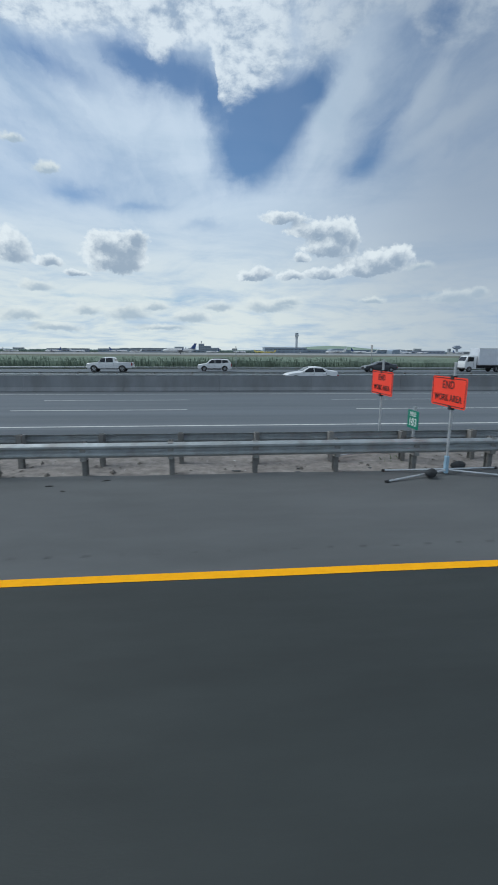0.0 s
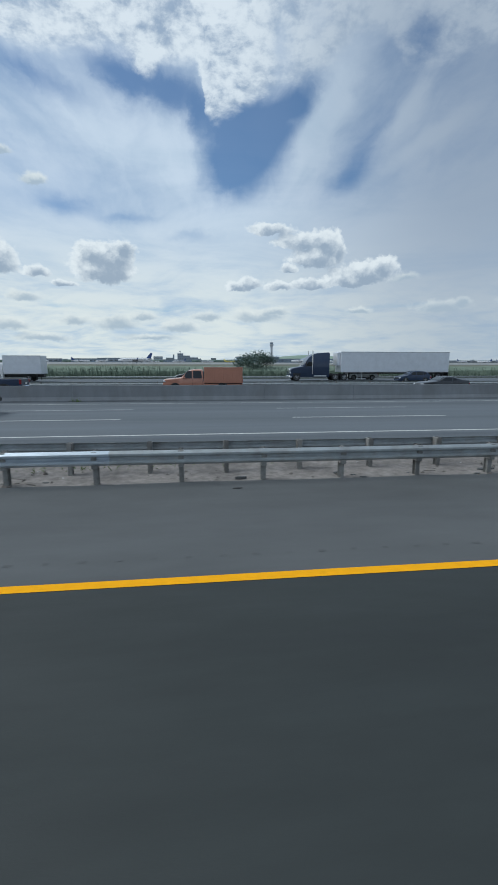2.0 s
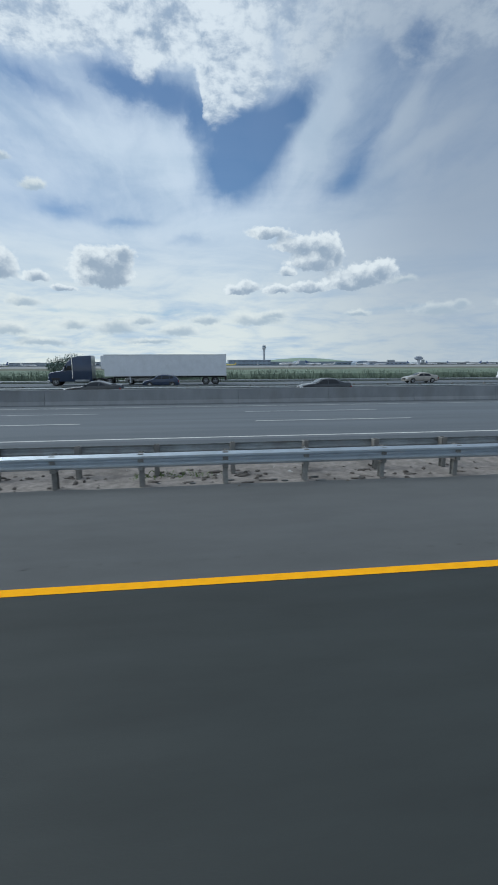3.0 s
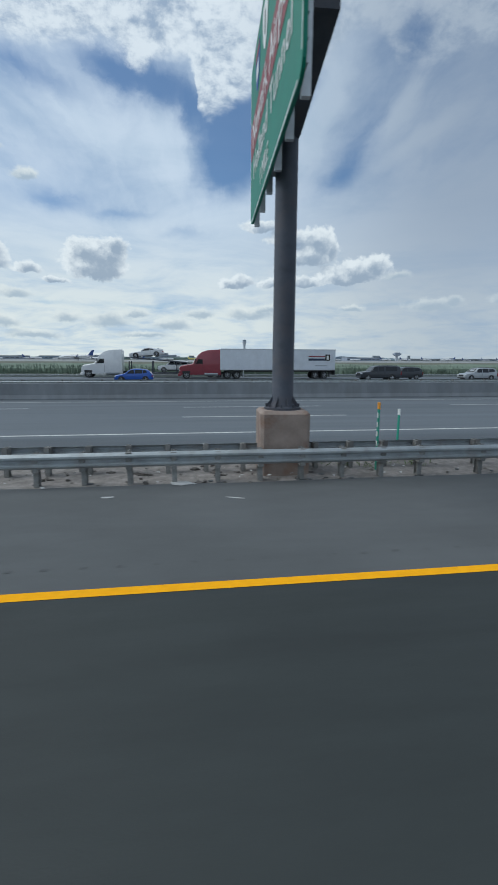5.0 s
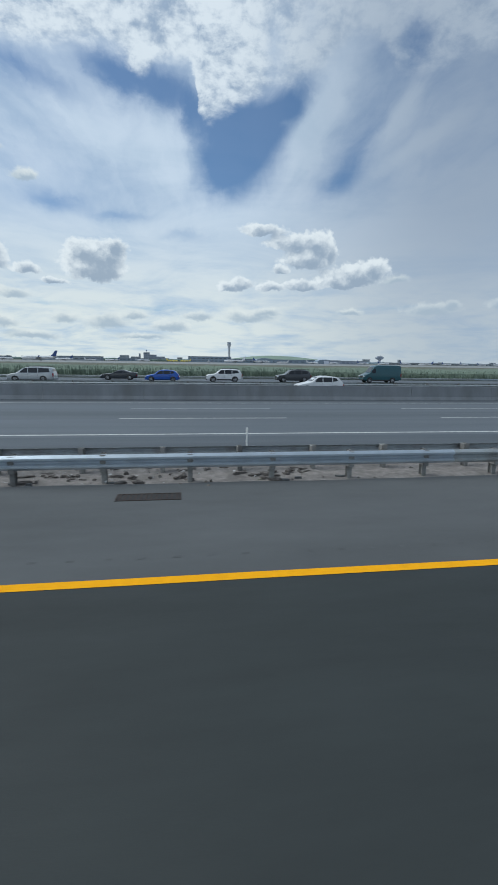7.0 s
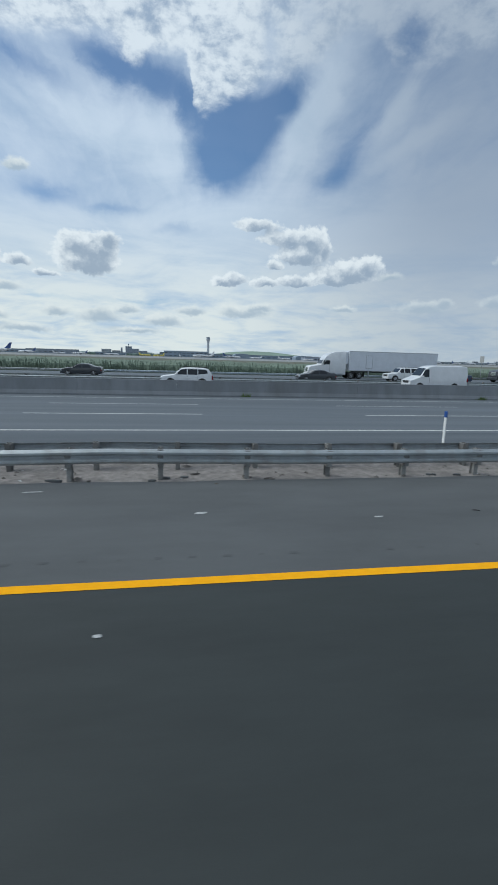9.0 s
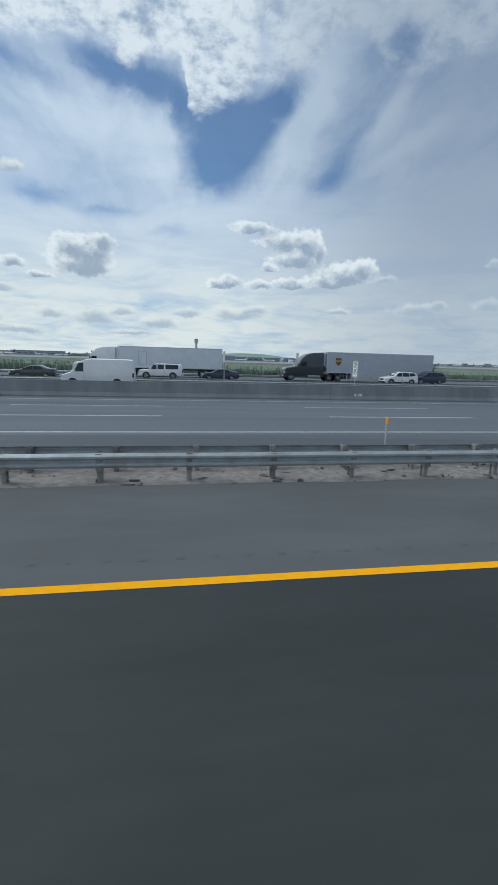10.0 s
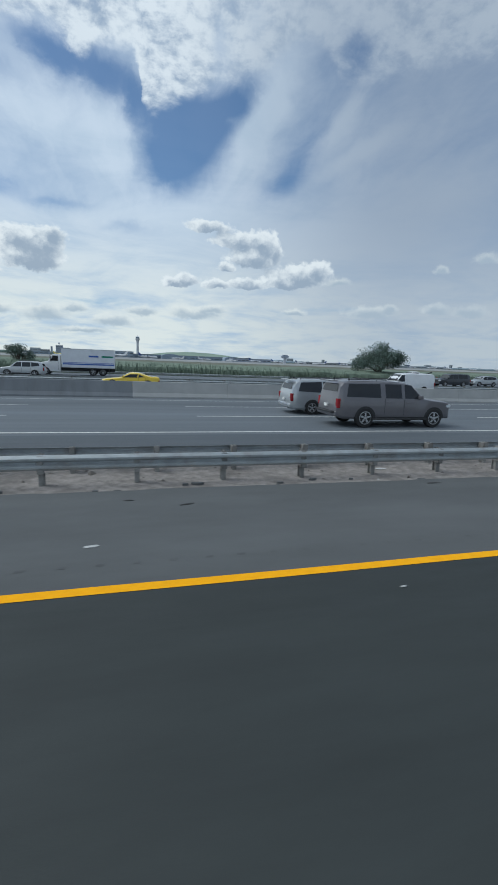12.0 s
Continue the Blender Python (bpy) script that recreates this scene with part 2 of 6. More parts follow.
def material(name, colour, rough=0.7, metal=0.0, scale=4.0, vary=0.15, bump=0.0, bump_scale=60.0, stain=0.0, stain_scale=0.35, stain_colour=None,
             stretch=(1, 1, 1), coat=0.0, per_object=0.0, spec=0.5):
    m = bpy.data.materials.new(name)
    m.use_nodes = True
    nt = m.node_tree
    b = nt.nodes["Principled BSDF"]
    b.inputs["Roughness"].default_value = rough
    b.inputs["Metallic"].default_value = metal
    b.inputs["Coat Weight"].default_value = coat
    b.inputs["Coat Roughness"].default_value = 0.06
    b.inputs["Specular IOR Level"].default_value = spec
    tc = nt.nodes.new("ShaderNodeTexCoord")
    mp = nt.nodes.new("ShaderNodeMapping")
    mp.inputs["Scale"].default_value = stretch
    nt.links.new(tc.outputs["Object"], mp.inputs[0])

    def noise_of(sc, det=5.0, rg=0.6):
        n = nt.nodes.new("ShaderNodeTexNoise")
        n.inputs["Scale"].default_value, n.inputs["Detail"].default_value, n.inputs["Roughness"].default_value = sc, det, rg
        nt.links.new(mp.outputs[0], n.inputs["Vector"])
        return n.outputs["Fac"]

    def mix_of(fac, a, c, mode="MIX"):
        n = nt.nodes.new("ShaderNodeMix")
        n.data_type, n.blend_type = "RGBA", mode
        for i, v in ((0, fac), (6, a), (7, c)):
            if isinstance(v, (int, float)):
                n.inputs[i].default_value = v
            elif isinstance(v, tuple):
                n.inputs[i].default_value = (*v, 1)
            else:
                nt.links.new(v, n.inputs[i])
        return n.outputs[2]

    def ramp_of(fac, a, c, lo, hi):
        n = nt.nodes.new("ShaderNodeMapRange")
        nt.links.new(fac, n.inputs[0])
        for i, v in zip((1, 2, 3, 4), (a, c, lo, hi)):
            n.inputs[i].default_value = v
        return n.outputs[0]

    dark = tuple(c * (1 - vary) for c in colour)
    light = tuple(min(1.0, c * (1 + vary)) for c in colour)
    col = mix_of(ramp_of(noise_of(scale), 0.3, 0.7, 0, 1), dark, light)
    if stain:
        sc = stain_colour or tuple(c * 0.45 for c in colour)
        col = mix_of(ramp_of(noise_of(stain_scale, 6.0, 0.65), 0.48, 0.68, 0, stain), col, sc)
    if per_object:
        info = nt.nodes.new("ShaderNodeObjectInfo")
        col = mix_of(1.0, col, ramp_of(info.outputs["Random"], 0, 1, 1 - per_object, 1 + per_object), "MULTIPLY")
    nt.links.new(col, b.inputs["Base Color"])
    if bump:
        bn = nt.nodes.new("ShaderNodeBump")
        bn.inputs["Strength"].default_value = 1.0
        bn.inputs["Distance"].default_value = bump
        grain = nt.nodes.new("ShaderNodeTexNoise")
        grain.inputs["Scale"].default_value, grain.inputs["Detail"].default_value = bump_scale, 3.0
        nt.links.new(tc.outputs["Object"], grain.inputs["Vector"])
        nt.links.new(grain.outputs["Fac"], bn.inputs["Height"])
        nt.links.new(bn.outputs[0], b.inputs["Normal"])
        nt.links.new(ramp_of(noise_of(scale * 2.3), 0.3, 0.7, max(0.02, rough - 0.06), min(1, rough + 0.06)), b.inputs["Roughness"])
    return m


ASPHALT_LANE = material("lane_asphalt", (0.032, 0.0375, 0.0365), 0.70, scale=1.3, vary=0.14, bump=0.002, bump_scale=70, stain=0.28, stain_scale=0.25, stretch=(0.25, 1, 1), spec=0.42)
ASPHALT_SHOULDER = material("shoulder_asphalt", (0.112, 0.117, 0.119), 0.88, scale=0.8, vary=0.12, bump=0.005, bump_scale=60, stain=0.3, stain_scale=0.3, stretch=(0.35, 1, 1), spec=0.3)
ASPHALT_FAR = material("worn_asphalt", (0.126, 0.143, 0.160), 0.8, scale=0.5, vary=0.14, bump=0.004, bump_scale=50, stain=0.35, stain_scale=0.22, stretch=(0.06, 1, 1), spec=0.35)
ASPHALT_INNER = material("patched_asphalt", (0.108, 0.122, 0.136), 0.85, scale=0.7, vary=0.14, bump=0.004, bump_scale=50, stain=0.3, stain_scale=0.3, stretch=(0.10, 1, 1), spec=0.3)
SOIL = material("damp_dark_soil", (0.145, 0.132, 0.122), 0.95, scale=7, vary=0.4, bump=0.01, bump_scale=30, spec=0.15)
RUMBLE = material("milled_asphalt", (0.100, 0.104, 0.106), 0.9, scale=6, vary=0.18, bump=0.003, bump_scale=60, spec=0.25)
DIRT = material("gravel_dirt", (0.275, 0.252, 0.235), 0.95, scale=5.0, vary=0.3, bump=0.03, bump_scale=28, stain=0.75, stain_scale=0.9, stain_colour=(0.15, 0.138, 0.13), spec=0.2)
YELLOW_PAINT = material("yellow_road_paint", (0.98, 0.435, 0.006), 0.9, scale=7, vary=0.06, bump=0.002, bump_scale=80, stain=0.2, stain_scale=5, stain_colour=(0.60, 0.30, 0.01), spec=0.1)
WHITE_PAINT = material("white_road_paint", (0.66, 0.66, 0.63), 0.75, scale=8, vary=0.10, bump=0.002, bump_scale=80, stain=0.45, stain_scale=7, stain_colour=(0.16, 0.16, 0.15))
WORN_WHITE = material("worn_white_paint", (0.50, 0.50, 0.495), 0.8, scale=9, vary=0.2, stain=0.6, stain_scale=3.0, stain_colour=(0.13, 0.13, 0.13))
DIAMOND_PAINT = material("diamond_road_paint", (0.60, 0.60, 0.55), 0.75, scale=9, vary=0.12, bump=0.002, bump_scale=90, stain=0.9, stain_scale=13, stain_colour=(0.07, 0.07, 0.065), stretch=(0.55, 1.6, 1))
GALV = material("weathered_galvanised_steel", (0.37, 0.40, 0.415), 0.55, 0.45, scale=2.5, vary=0.18, bump=0.002, bump_scale=20, stain=0.45, stain_scale=1.8, stain_colour=(0.22, 0.19, 0.16))
GALV_NEW = material("bright_galvanised_steel", (0.46, 0.52, 0.58), 0.42, 0.65, scale=2.0, vary=0.10, stain=0.2, stain_scale=2.2, stain_colour=(0.34, 0.35, 0.36))
POST = material("weathered_steel_post", (0.25, 0.25, 0.24), 0.7, 0.3, scale=6, vary=0.25, per_object=0.3, stain=0.5, stain_scale=5, stain_colour=(0.13, 0.10, 0.08))
# slight blue in the barrier's grey is haze put into the colour
CONCRETE = material("barrier_concrete", (0.212, 0.225, 0.240), 0.9, scale=0.8, vary=0.16, bump=0.005, bump_scale=25, stain=0.55, stain_scale=0.45, stain_colour=(0.15, 0.15, 0.15), per_object=0.04, stretch=(1, 1, 0.35))
CONCRETE_PALE = material("pale_new_concrete", (0.42, 0.42, 0.41), 0.88, scale=0.8, vary=0.10, bump=0.004, bump_scale=25, stain=0.3, stain_scale=0.5, stain_colour=(0.30, 0.30, 0.30))
CONCRETE_CREAM = material("cream_concrete", (0.60, 0.53, 0.42), 0.85, scale=4, vary=0.10, bump=0.003, stain=0.3, stain_scale=3)
PEDESTAL = material("rust_stained_concrete", (0.30, 0.24, 0.205), 0.9, scale=2.5, vary=0.2, bump=0.006, bump_scale=25, stain=0.8, stain_scale=1.6, stain_colour=(0.20, 0.10, 0.06))
RUST_STEEL = material("dark_weathering_steel", (0.070, 0.078, 0.100), 0.6, 0.2, scale=3, vary=0.25, stain=0.5, stain_scale=1.5, stain_colour=(0.085, 0.06, 0.05))
IRON = material("cast_iron_grate", (0.06, 0.045, 0.04), 0.75, 0.4, scale=6, vary=0.3)
GRASS = material("airfield_grass", (0.15, 0.158, 0.122), 0.95, scale=0.05, vary=0.25, stain=0.5, stain_scale=0.02, stain_colour=(0.175, 0.175, 0.135), spec=0.1)
# reed green carries some distance haze in its colour: paler and bluer
REED = material("green_reeds", (0.18, 0.225, 0.175), 0.9, scale=0.15, vary=0.16, stain=0.5, stain_scale=0.08, stain_colour=(0.14, 0.18, 0.14), spec=0.1)
WEED = material("weed_leaves", (0.14, 0.20, 0.075), 0.85, scale=6, vary=0.3, spec=0.2)
# leaf green lightened and blued: haze and backlight put into the colour
LEAF = material("tree_leaves", (0.118, 0.162, 0.138), 0.75, scale=1.1, vary=0.4, spec=0.25)
BARK = material("tree_bark", (0.09, 0.075, 0.06), 0.95, scale=8, vary=0.3)
TARMAC = material("apron_concrete", (0.27, 0.275, 0.275), 0.9, scale=0.02, vary=0.1)
# distance haze is mixed into the far greens: paler and bluer than leaves
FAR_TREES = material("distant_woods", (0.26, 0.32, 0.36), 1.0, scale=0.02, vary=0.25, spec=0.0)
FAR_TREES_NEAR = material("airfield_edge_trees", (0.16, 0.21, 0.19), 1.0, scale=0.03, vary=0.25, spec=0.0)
HILL = material("grassy_landfill_hill", (0.27, 0.34, 0.28), 1.0, scale=0.01, vary=0.12, spec=0.0)
# far walls down to CITY: lightened and blued, distance haze put into the colour
TERMINAL_WALL = material("hazed_cladding", (0.26, 0.32, 0.40), 0.6, scale=0.05, vary=0.12)
BRICK_TOWER = material("hazed_brick_block", (0.30, 0.34, 0.41), 0.85, scale=0.05, vary=0.12)
TOWER_SHELL = material("tower_concrete", (0.52, 0.55, 0.60), 0.8, scale=0.08, vary=0.06)
CITY = material("hazed_masonry", (0.34, 0.38, 0.43), 0.9, scale=0.01, vary=0.1, per_object=0.35)
DARK_GLASS = material("dark_window_glass", (0.025, 0.03, 0.035), 0.08, scale=0.5, vary=0.2, spec=0.6)
PLANE_WHITE = material("aircraft_white_paint", (0.75, 0.76, 0.77), 0.35, scale=0.2, vary=0.04)
PLANE_BLUE = material("aircraft_blue_paint", (0.03, 0.07, 0.22), 0.4, scale=0.3, vary=0.1)
PLANE_YELLOW = material("aircraft_yellow_paint", (0.75, 0.60, 0.12), 0.4, scale=0.3, vary=0.06)
PLANE_GREY = material("aircraft_grey_paint", (0.30, 0.32, 0.35), 0.45, scale=0.3, vary=0.1)
SIGN_GREEN = material("green_sign_sheeting", (0.0, 0.20, 0.125), 0.55, scale=1.5, vary=0.08)
SIGN_WHITE = material("white_sign_sheeting", (0.78, 0.78, 0.76), 0.55, scale=3, vary=0.05)
SIGN_BLACK = material("black_sign_legend", (0.02, 0.02, 0.02), 0.6, scale=3, vary=0.1)
SIGN_MAROON = material("maroon_sign_band", (0.26, 0.045, 0.05), 0.55, scale=2, vary=0.08)
SIGN_BLUE = material("blue_sign_shield", (0.02, 0.08, 0.30), 0.55, scale=2, vary=0.08)
SIGN_ORANGE = material("fluorescent_orange_sheeting", (1.0, 0.055, 0.022), 0.6, scale=3, vary=0.04)
MARK_GREEN = material("green_marker_sheeting", (0.02, 0.30, 0.20), 0.55, scale=6, vary=0.1)
MARK_AMBER = material("amber_reflector", (0.80, 0.33, 0.03), 0.45, scale=6, vary=0.1)
ALUMINIUM = material("bare_aluminium", (0.55, 0.57, 0.59), 0.45, 0.6, scale=5, vary=0.12)
PALE_BLUE = material("pale_blue_plastic", (0.30, 0.45, 0.58), 0.6, scale=5, vary=0.1)
SANDBAG = material("black_sandbag", (0.035, 0.038, 0.042), 0.85, scale=9, vary=0.3, bump=0.01, bump_scale=30)
RUBBER = material("tyre_rubber", (0.022, 0.022, 0.023), 0.85, scale=8, vary=0.2)
ALLOY = material("alloy_wheel", (0.50, 0.51, 0.53), 0.35, 0.7, scale=8, vary=0.08)
STEEL_RIM = material("dull_steel_rim", (0.33, 0.34, 0.35), 0.5, 0.6, scale=8, vary=0.15)
BLACK_TRIM = material("black_plastic_trim", (0.022, 0.023, 0.025), 0.6, scale=6, vary=0.2)
CHROME = material("chrome", (0.70, 0.71, 0.72), 0.15, 0.95, scale=6, vary=0.05)
CAR_GLASS = material("tinted_car_glass", (0.014, 0.017, 0.022), 0.05, scale=2, vary=0.2, spec=0.5)
CLEAR_GLASS = material("windscreen_glass", (0.03, 0.036, 0.04), 0.05, scale=2, vary=0.2, spec=0.5)
LAMP_CLEAR = material("headlamp_lens", (0.62, 0.65, 0.68), 0.15, scale=6, vary=0.1)
LAMP_RED = material("red_lamp_lens", (0.26, 0.012, 0.018), 0.25, scale=6, vary=0.1)
LITTER_WHITE = material("white_litter", (0.48, 0.48, 0.47), 0.7, scale=9, vary=0.15)
LITTER_DARK = material("rubber_and_pit_shade", (0.035, 0.035, 0.036), 0.8, scale=9, vary=0.2)
STONE = material("broken_stone", (0.22, 0.20, 0.18), 0.95, scale=6, vary=0.35, per_object=0.4)
PAINTS = {}


def paint(name, colour, metal=0.0, rough=0.32):
    if name not in PAINTS:
        PAINTS[name] = material(name + "_car_paint", colour, rough, metal, scale=1.5, vary=0.05, coat=0.6, stain=0.12, stain_scale=1.2)
    return PAINTS[name]

# ---- building blocks ----


def mesh_of(bm, name, mat, smooth=None):
    bmesh.ops.recalc_face_normals(bm, faces=bm.faces)
    me = bpy.data.meshes.new(name)
    bm.to_mesh(me)
    bm.free()
    for m in (mat if isinstance(mat, (list, tuple)) else [mat]):
        me.materials.append(m)
    if smooth:
        me.shade_smooth()
        me.set_sharp_from_angle(angle=radians(smooth))
    return me


def part(name, bm, mat, parent, label="", smooth=None):
    me = bm if isinstance(bm, bpy.types.Mesh) else mesh_of(bm, name, mat, smooth)
    ob = new(name, me)
    ob.parent = parent
    if label:
        tagged(ob, label)
    return ob


def thing(name, label, category, m=None, group="", kind="", bm=None, mat=None, smooth=None):
    ob = new(name, mesh_of(bm, name, mat, smooth) if bm else None)
    if m is not None:
        ob.matrix_basis = m
    return tagged(ob, label, category, group, kind)


def box(bm, x0, x1, y0, y1, z0, z1, bevel=0.0):
    vs = [bm.verts.new((x, y, z)) for x in (x0, x1) for y in (y0, y1) for z in (z0, z1)]
    fs = [bm.faces.new([vs[i] for i in q]) for q in ((0, 1, 3, 2), (4, 6, 7, 5), (0, 4, 5, 1), (2, 3, 7, 6), (0, 2, 6, 4), (1, 5, 7, 3))]
    if bevel:
        es = list({e for f in fs for e in f.edges})
        bmesh.ops.bevel(bm, geom=es, offset=bevel, segments=1, affect="EDGES")
    return bm


def boxed(*a, bevel=0.0):
    return box(bmesh.new(), *a, bevel=bevel)


def tube(bm, p0, p1, r0, r1=None, n=10, caps=True):
    p0, p1 = Vector(p0), Vector(p1)
    r1 = r0 if r1 is None else r1
    q = (p1 - p0).to_track_quat("Z", "Y").to_matrix()
    rings = []
    for p, r in ((p0, r0), (p1, r1)):
        rings.append([bm.verts.new(p + q @ Vector((r * math.cos(2 * math.pi * i / n), r * math.sin(2 * math.pi * i / n), 0))) for i in range(n)])
    for i in range(n):
        bm.faces.new((rings[0][i], rings[0][(i + 1) % n], rings[1][(i + 1) % n], rings[1][i]))
    if caps:
        bm.faces.new(rings[0][::-1])
        bm.faces.new(rings[1])
    return bm


def lathe(bm, profile, n=24, axis="Z"):
    """profile: (radius, height) pairs, turned round the axis."""
    rings = []
    for r, h in profile:
        ring = []
        for i in range(n):
            a = 2 * math.pi * i / n
            c, s = r * math.cos(a), r * math.sin(a)
            ring.append(bm.verts.new((c, s, h) if axis == "Z" else (c, h, s)))
        rings.append(ring)
    for a, b in zip(rings, rings[1:]):
        for i in range(n):
            bm.faces.new((a[i], a[(i + 1) % n], b[(i + 1) % n], b[i]))
    bm.faces.new(rings[0][::-1])
    bm.faces.new(rings[-1])
    return bm


def skin(bm, rings, closed=True, caps=True):
    vs = [[bm.verts.new(p) for p in ring] for ring in rings]
    n = len(vs[0])
    for a, b in zip(vs, vs[1:]):
        for i in range(n if closed else n - 1):
            j = (i + 1) % n
            bm.faces.new((a[i], a[j], b[j], b[i]))
    if caps and closed:
        bm.faces.new(vs[0][::-1])
        bm.faces.new(vs[-1])
    return bm


def slab(bm, pts, d):
    """A plate from an outline of points and a thickness vector."""
    d = Vector(d)
    a = [bm.verts.new(p) for p in pts]
    b = [bm.verts.new(Vector(p) + d) for p in pts]
    bm.faces.new(a[::-1])
    bm.faces.new(b)
    for i in range(len(a)):
        j = (i + 1) % len(a)
        bm.faces.new((a[i], a[j], b[j], b[i]))
    return bm


def lettering(text, size, depth=0.004, spread=1.0, width=1.0):
    """A mesh of raised letters in the built-in font, centred, in the XY plane."""
    cu = bpy.data.curves.new("letters", "FONT")
    cu.body, cu.size, cu.extrude, cu.align_x, cu.align_y, cu.space_character, cu.resolution_u = text, size, depth, "CENTER", "CENTER", spread, 2
    ob = bpy.data.objects.new("letters", cu)
    scene.collection.objects.link(ob)
    bpy.context.view_layer.update()
    me = bpy.data.meshes.new_from_object(ob.evaluated_get(bpy.context.evaluated_depsgraph_get()))
    bpy.data.objects.remove(ob)
    bpy.data.curves.remove(cu)
    if width != 1.0:
        me.transform(Matrix.Diagonal((width, 1, 1, 1)))
    return me


def inscription(name, text, size, mat, parent, m, width=1.0, spread=1.0):
    """Raised letters, each a part of its own under the panel."""
    whole = lettering(text, size, width=width, spread=spread)
    whole.transform(m)
    src = bmesh.new()
    src.from_mesh(whole)
    bpy.data.meshes.remove(whole)
    left = set(src.verts)
    while left:
        todo, piece = [min(left, key=lambda v: v.index)], set()
        while todo:
            v = todo.pop()
            if v in piece:
                continue
            piece.add(v)
            todo.extend(e.other_vert(v) for e in v.link_edges)
        left -= piece
        bm = bmesh.new()
        twin = {v: bm.verts.new(v.co) for v in sorted(piece, key=lambda v: v.index)}
        for f in {f for v in piece for f in v.link_faces}:
            bm.faces.new([twin[v] for v in f.verts])
        part(name, bm, mat, parent)
    src.free()


rng = random.Random(7)

# ---- ground and roads: the road runs along x, the far side is y ----
X0, X1 = -160.0, 620.0
YELLOW_Y, SOLID_Y, DASH_Y, DASH2_Y, EDGE_Y, BARRIER_Y = 4.777, 15.35, 19.71, 23.76, 27.15, 28.73


def strip(bm, x0, x1, y0, y1, z0, z1=None, step=40.0):
    n = max(1, int((x1 - x0) / step))
    z1 = z0 if z1 is None else z1
    row = None
    for i in range(n + 1):
        x = x0 + (x1 - x0) * i / n
        r = [bm.verts.new((x, y0, z0)), bm.verts.new((x, y1, z1))]
        if row:
            bm.faces.new((row[0], r[0], r[1], row[1]))
        row = r
    return bm


bm = bmesh.new()
prof = [(-4800, -1.5), (-60, -1.2), (-30, -0.3), (-20, -0.06), (28.7, -0.06), (36, -0.2), (47, -0.36), (69.5, -0.26), (71, -0.55), (76, -0.9), (110, -1.5), (400, -1.7), (1000, -1.7), (2500, -1.7), (4800, -1.7)]
xs = [-4800, -1500, -500] + [X0 + 60 * i for i in range(14)] + [1000, 2200, 4800]
rows = [[bm.verts.new((x, y, z)) for y, z in prof] for x in xs]
for a, b in zip(rows, rows[1:]):
    for i in range(len(prof) - 1):
        bm.faces.new((a[i], b[i], b[i + 1], a[i + 1]))
thing("ground", "flat green airfield grass reaching to the horizon", "ground", kind="structure", bm=bm, mat=GRASS)


def edge_y(x):
    """Ragged rim of the shoulder where the dirt begins."""
    base = 9.10 - 0.16 * max(0.0, x) / 290.0 - (0.35 * max(0.0, x - 290.0) / 100.0)
    return base + 0.10 * noise.noise((x * 0.45, 3.1, 0)) + 0.06 * noise.noise((x * 1.9, 8.7, 0))


road = thing("road_near", "dark asphalt traffic lanes of a wide highway", "road", kind="structure", bm=strip(bmesh.new(), X0, X1, -17.0, 4.74, 0.0), mat=ASPHALT_LANE)
bm = bmesh.new()
row = None
for i in range(int((X1 - X0) / 0.5) + 1):
    x = X0 + i * 0.5
    e = edge_y(x)
    r = [bm.verts.new((x, 4.74, 0.0)), bm.verts.new((x, e, 0.0)), bm.verts.new((x, e + 0.05, -0.055))]
    if row:
        bm.faces.new((row[0], r[0], r[1], row[1]))
        bm.faces.new((row[1], r[1], r[2], row[2]))
    row = r
thing("shoulder", "grey asphalt shoulder with a ragged outer edge", "road shoulder", kind="structure", bm=bm, mat=ASPHALT_SHOULDER)

bm = bmesh.new()
row = None
NY = 9
for i in range(int((X1 - X0) / 0.4) + 1):
    x = X0 + i * 0.4
    r = []
    for j in range(NY):
        y = 8.35 + (11.05 - 8.35) * j / (NY - 1)
        mid = math.sin(math.pi * j / (NY - 1))
        z = -0.05 + mid * (0.035 + 0.05 * noise.noise((x * 0.6, y * 0.9, 1.0)) + 0.03 * noise.noise((x * 2.6, y * 2.9, 4.0)))
        z += 0.075 * min(1.0, max(0.0, (y - 10.25) / 0.45))
        r.append(bm.verts.new((x, y, z)))
    if row:
        for j in range(NY - 1):
            bm.faces.new((row[j], r[j], r[j + 1], row[j + 1]))
    row = r
thing("median_strip", "uneven gravel and dirt between two guardrails", "dirt strip", kind="structure", bm=bm, mat=DIRT, smooth=60)

thing("road_middle", "worn grey asphalt lanes of the inner roadway", "road", kind="structure", bm=strip(bmesh.new(), X0, X1, 10.75, 28.75, 0.0), mat=ASPHALT_FAR)
thing("inner_shoulder", "slightly darker asphalt shoulder beside the guardrail", "road shoulder", kind="structure", bm=strip(bmesh.new(), X0, X1, 11.02, 14.82, 0.004), mat=ASPHALT_INNER)
thing("road_opposite", "grey asphalt lanes of the opposite roadway", "road", kind="structure", bm=strip(bmesh.new(), X0, X1, 29.3, 43.0, -0.02, -0.20), mat=ASPHALT_FAR)
thing("road_far", "grey asphalt lanes of the far outer roadway", "road", kind="structure", bm=strip(bmesh.new(), X0, X1, 47.2, 69.0, -0.12, -0.12), mat=ASPHALT_FAR)


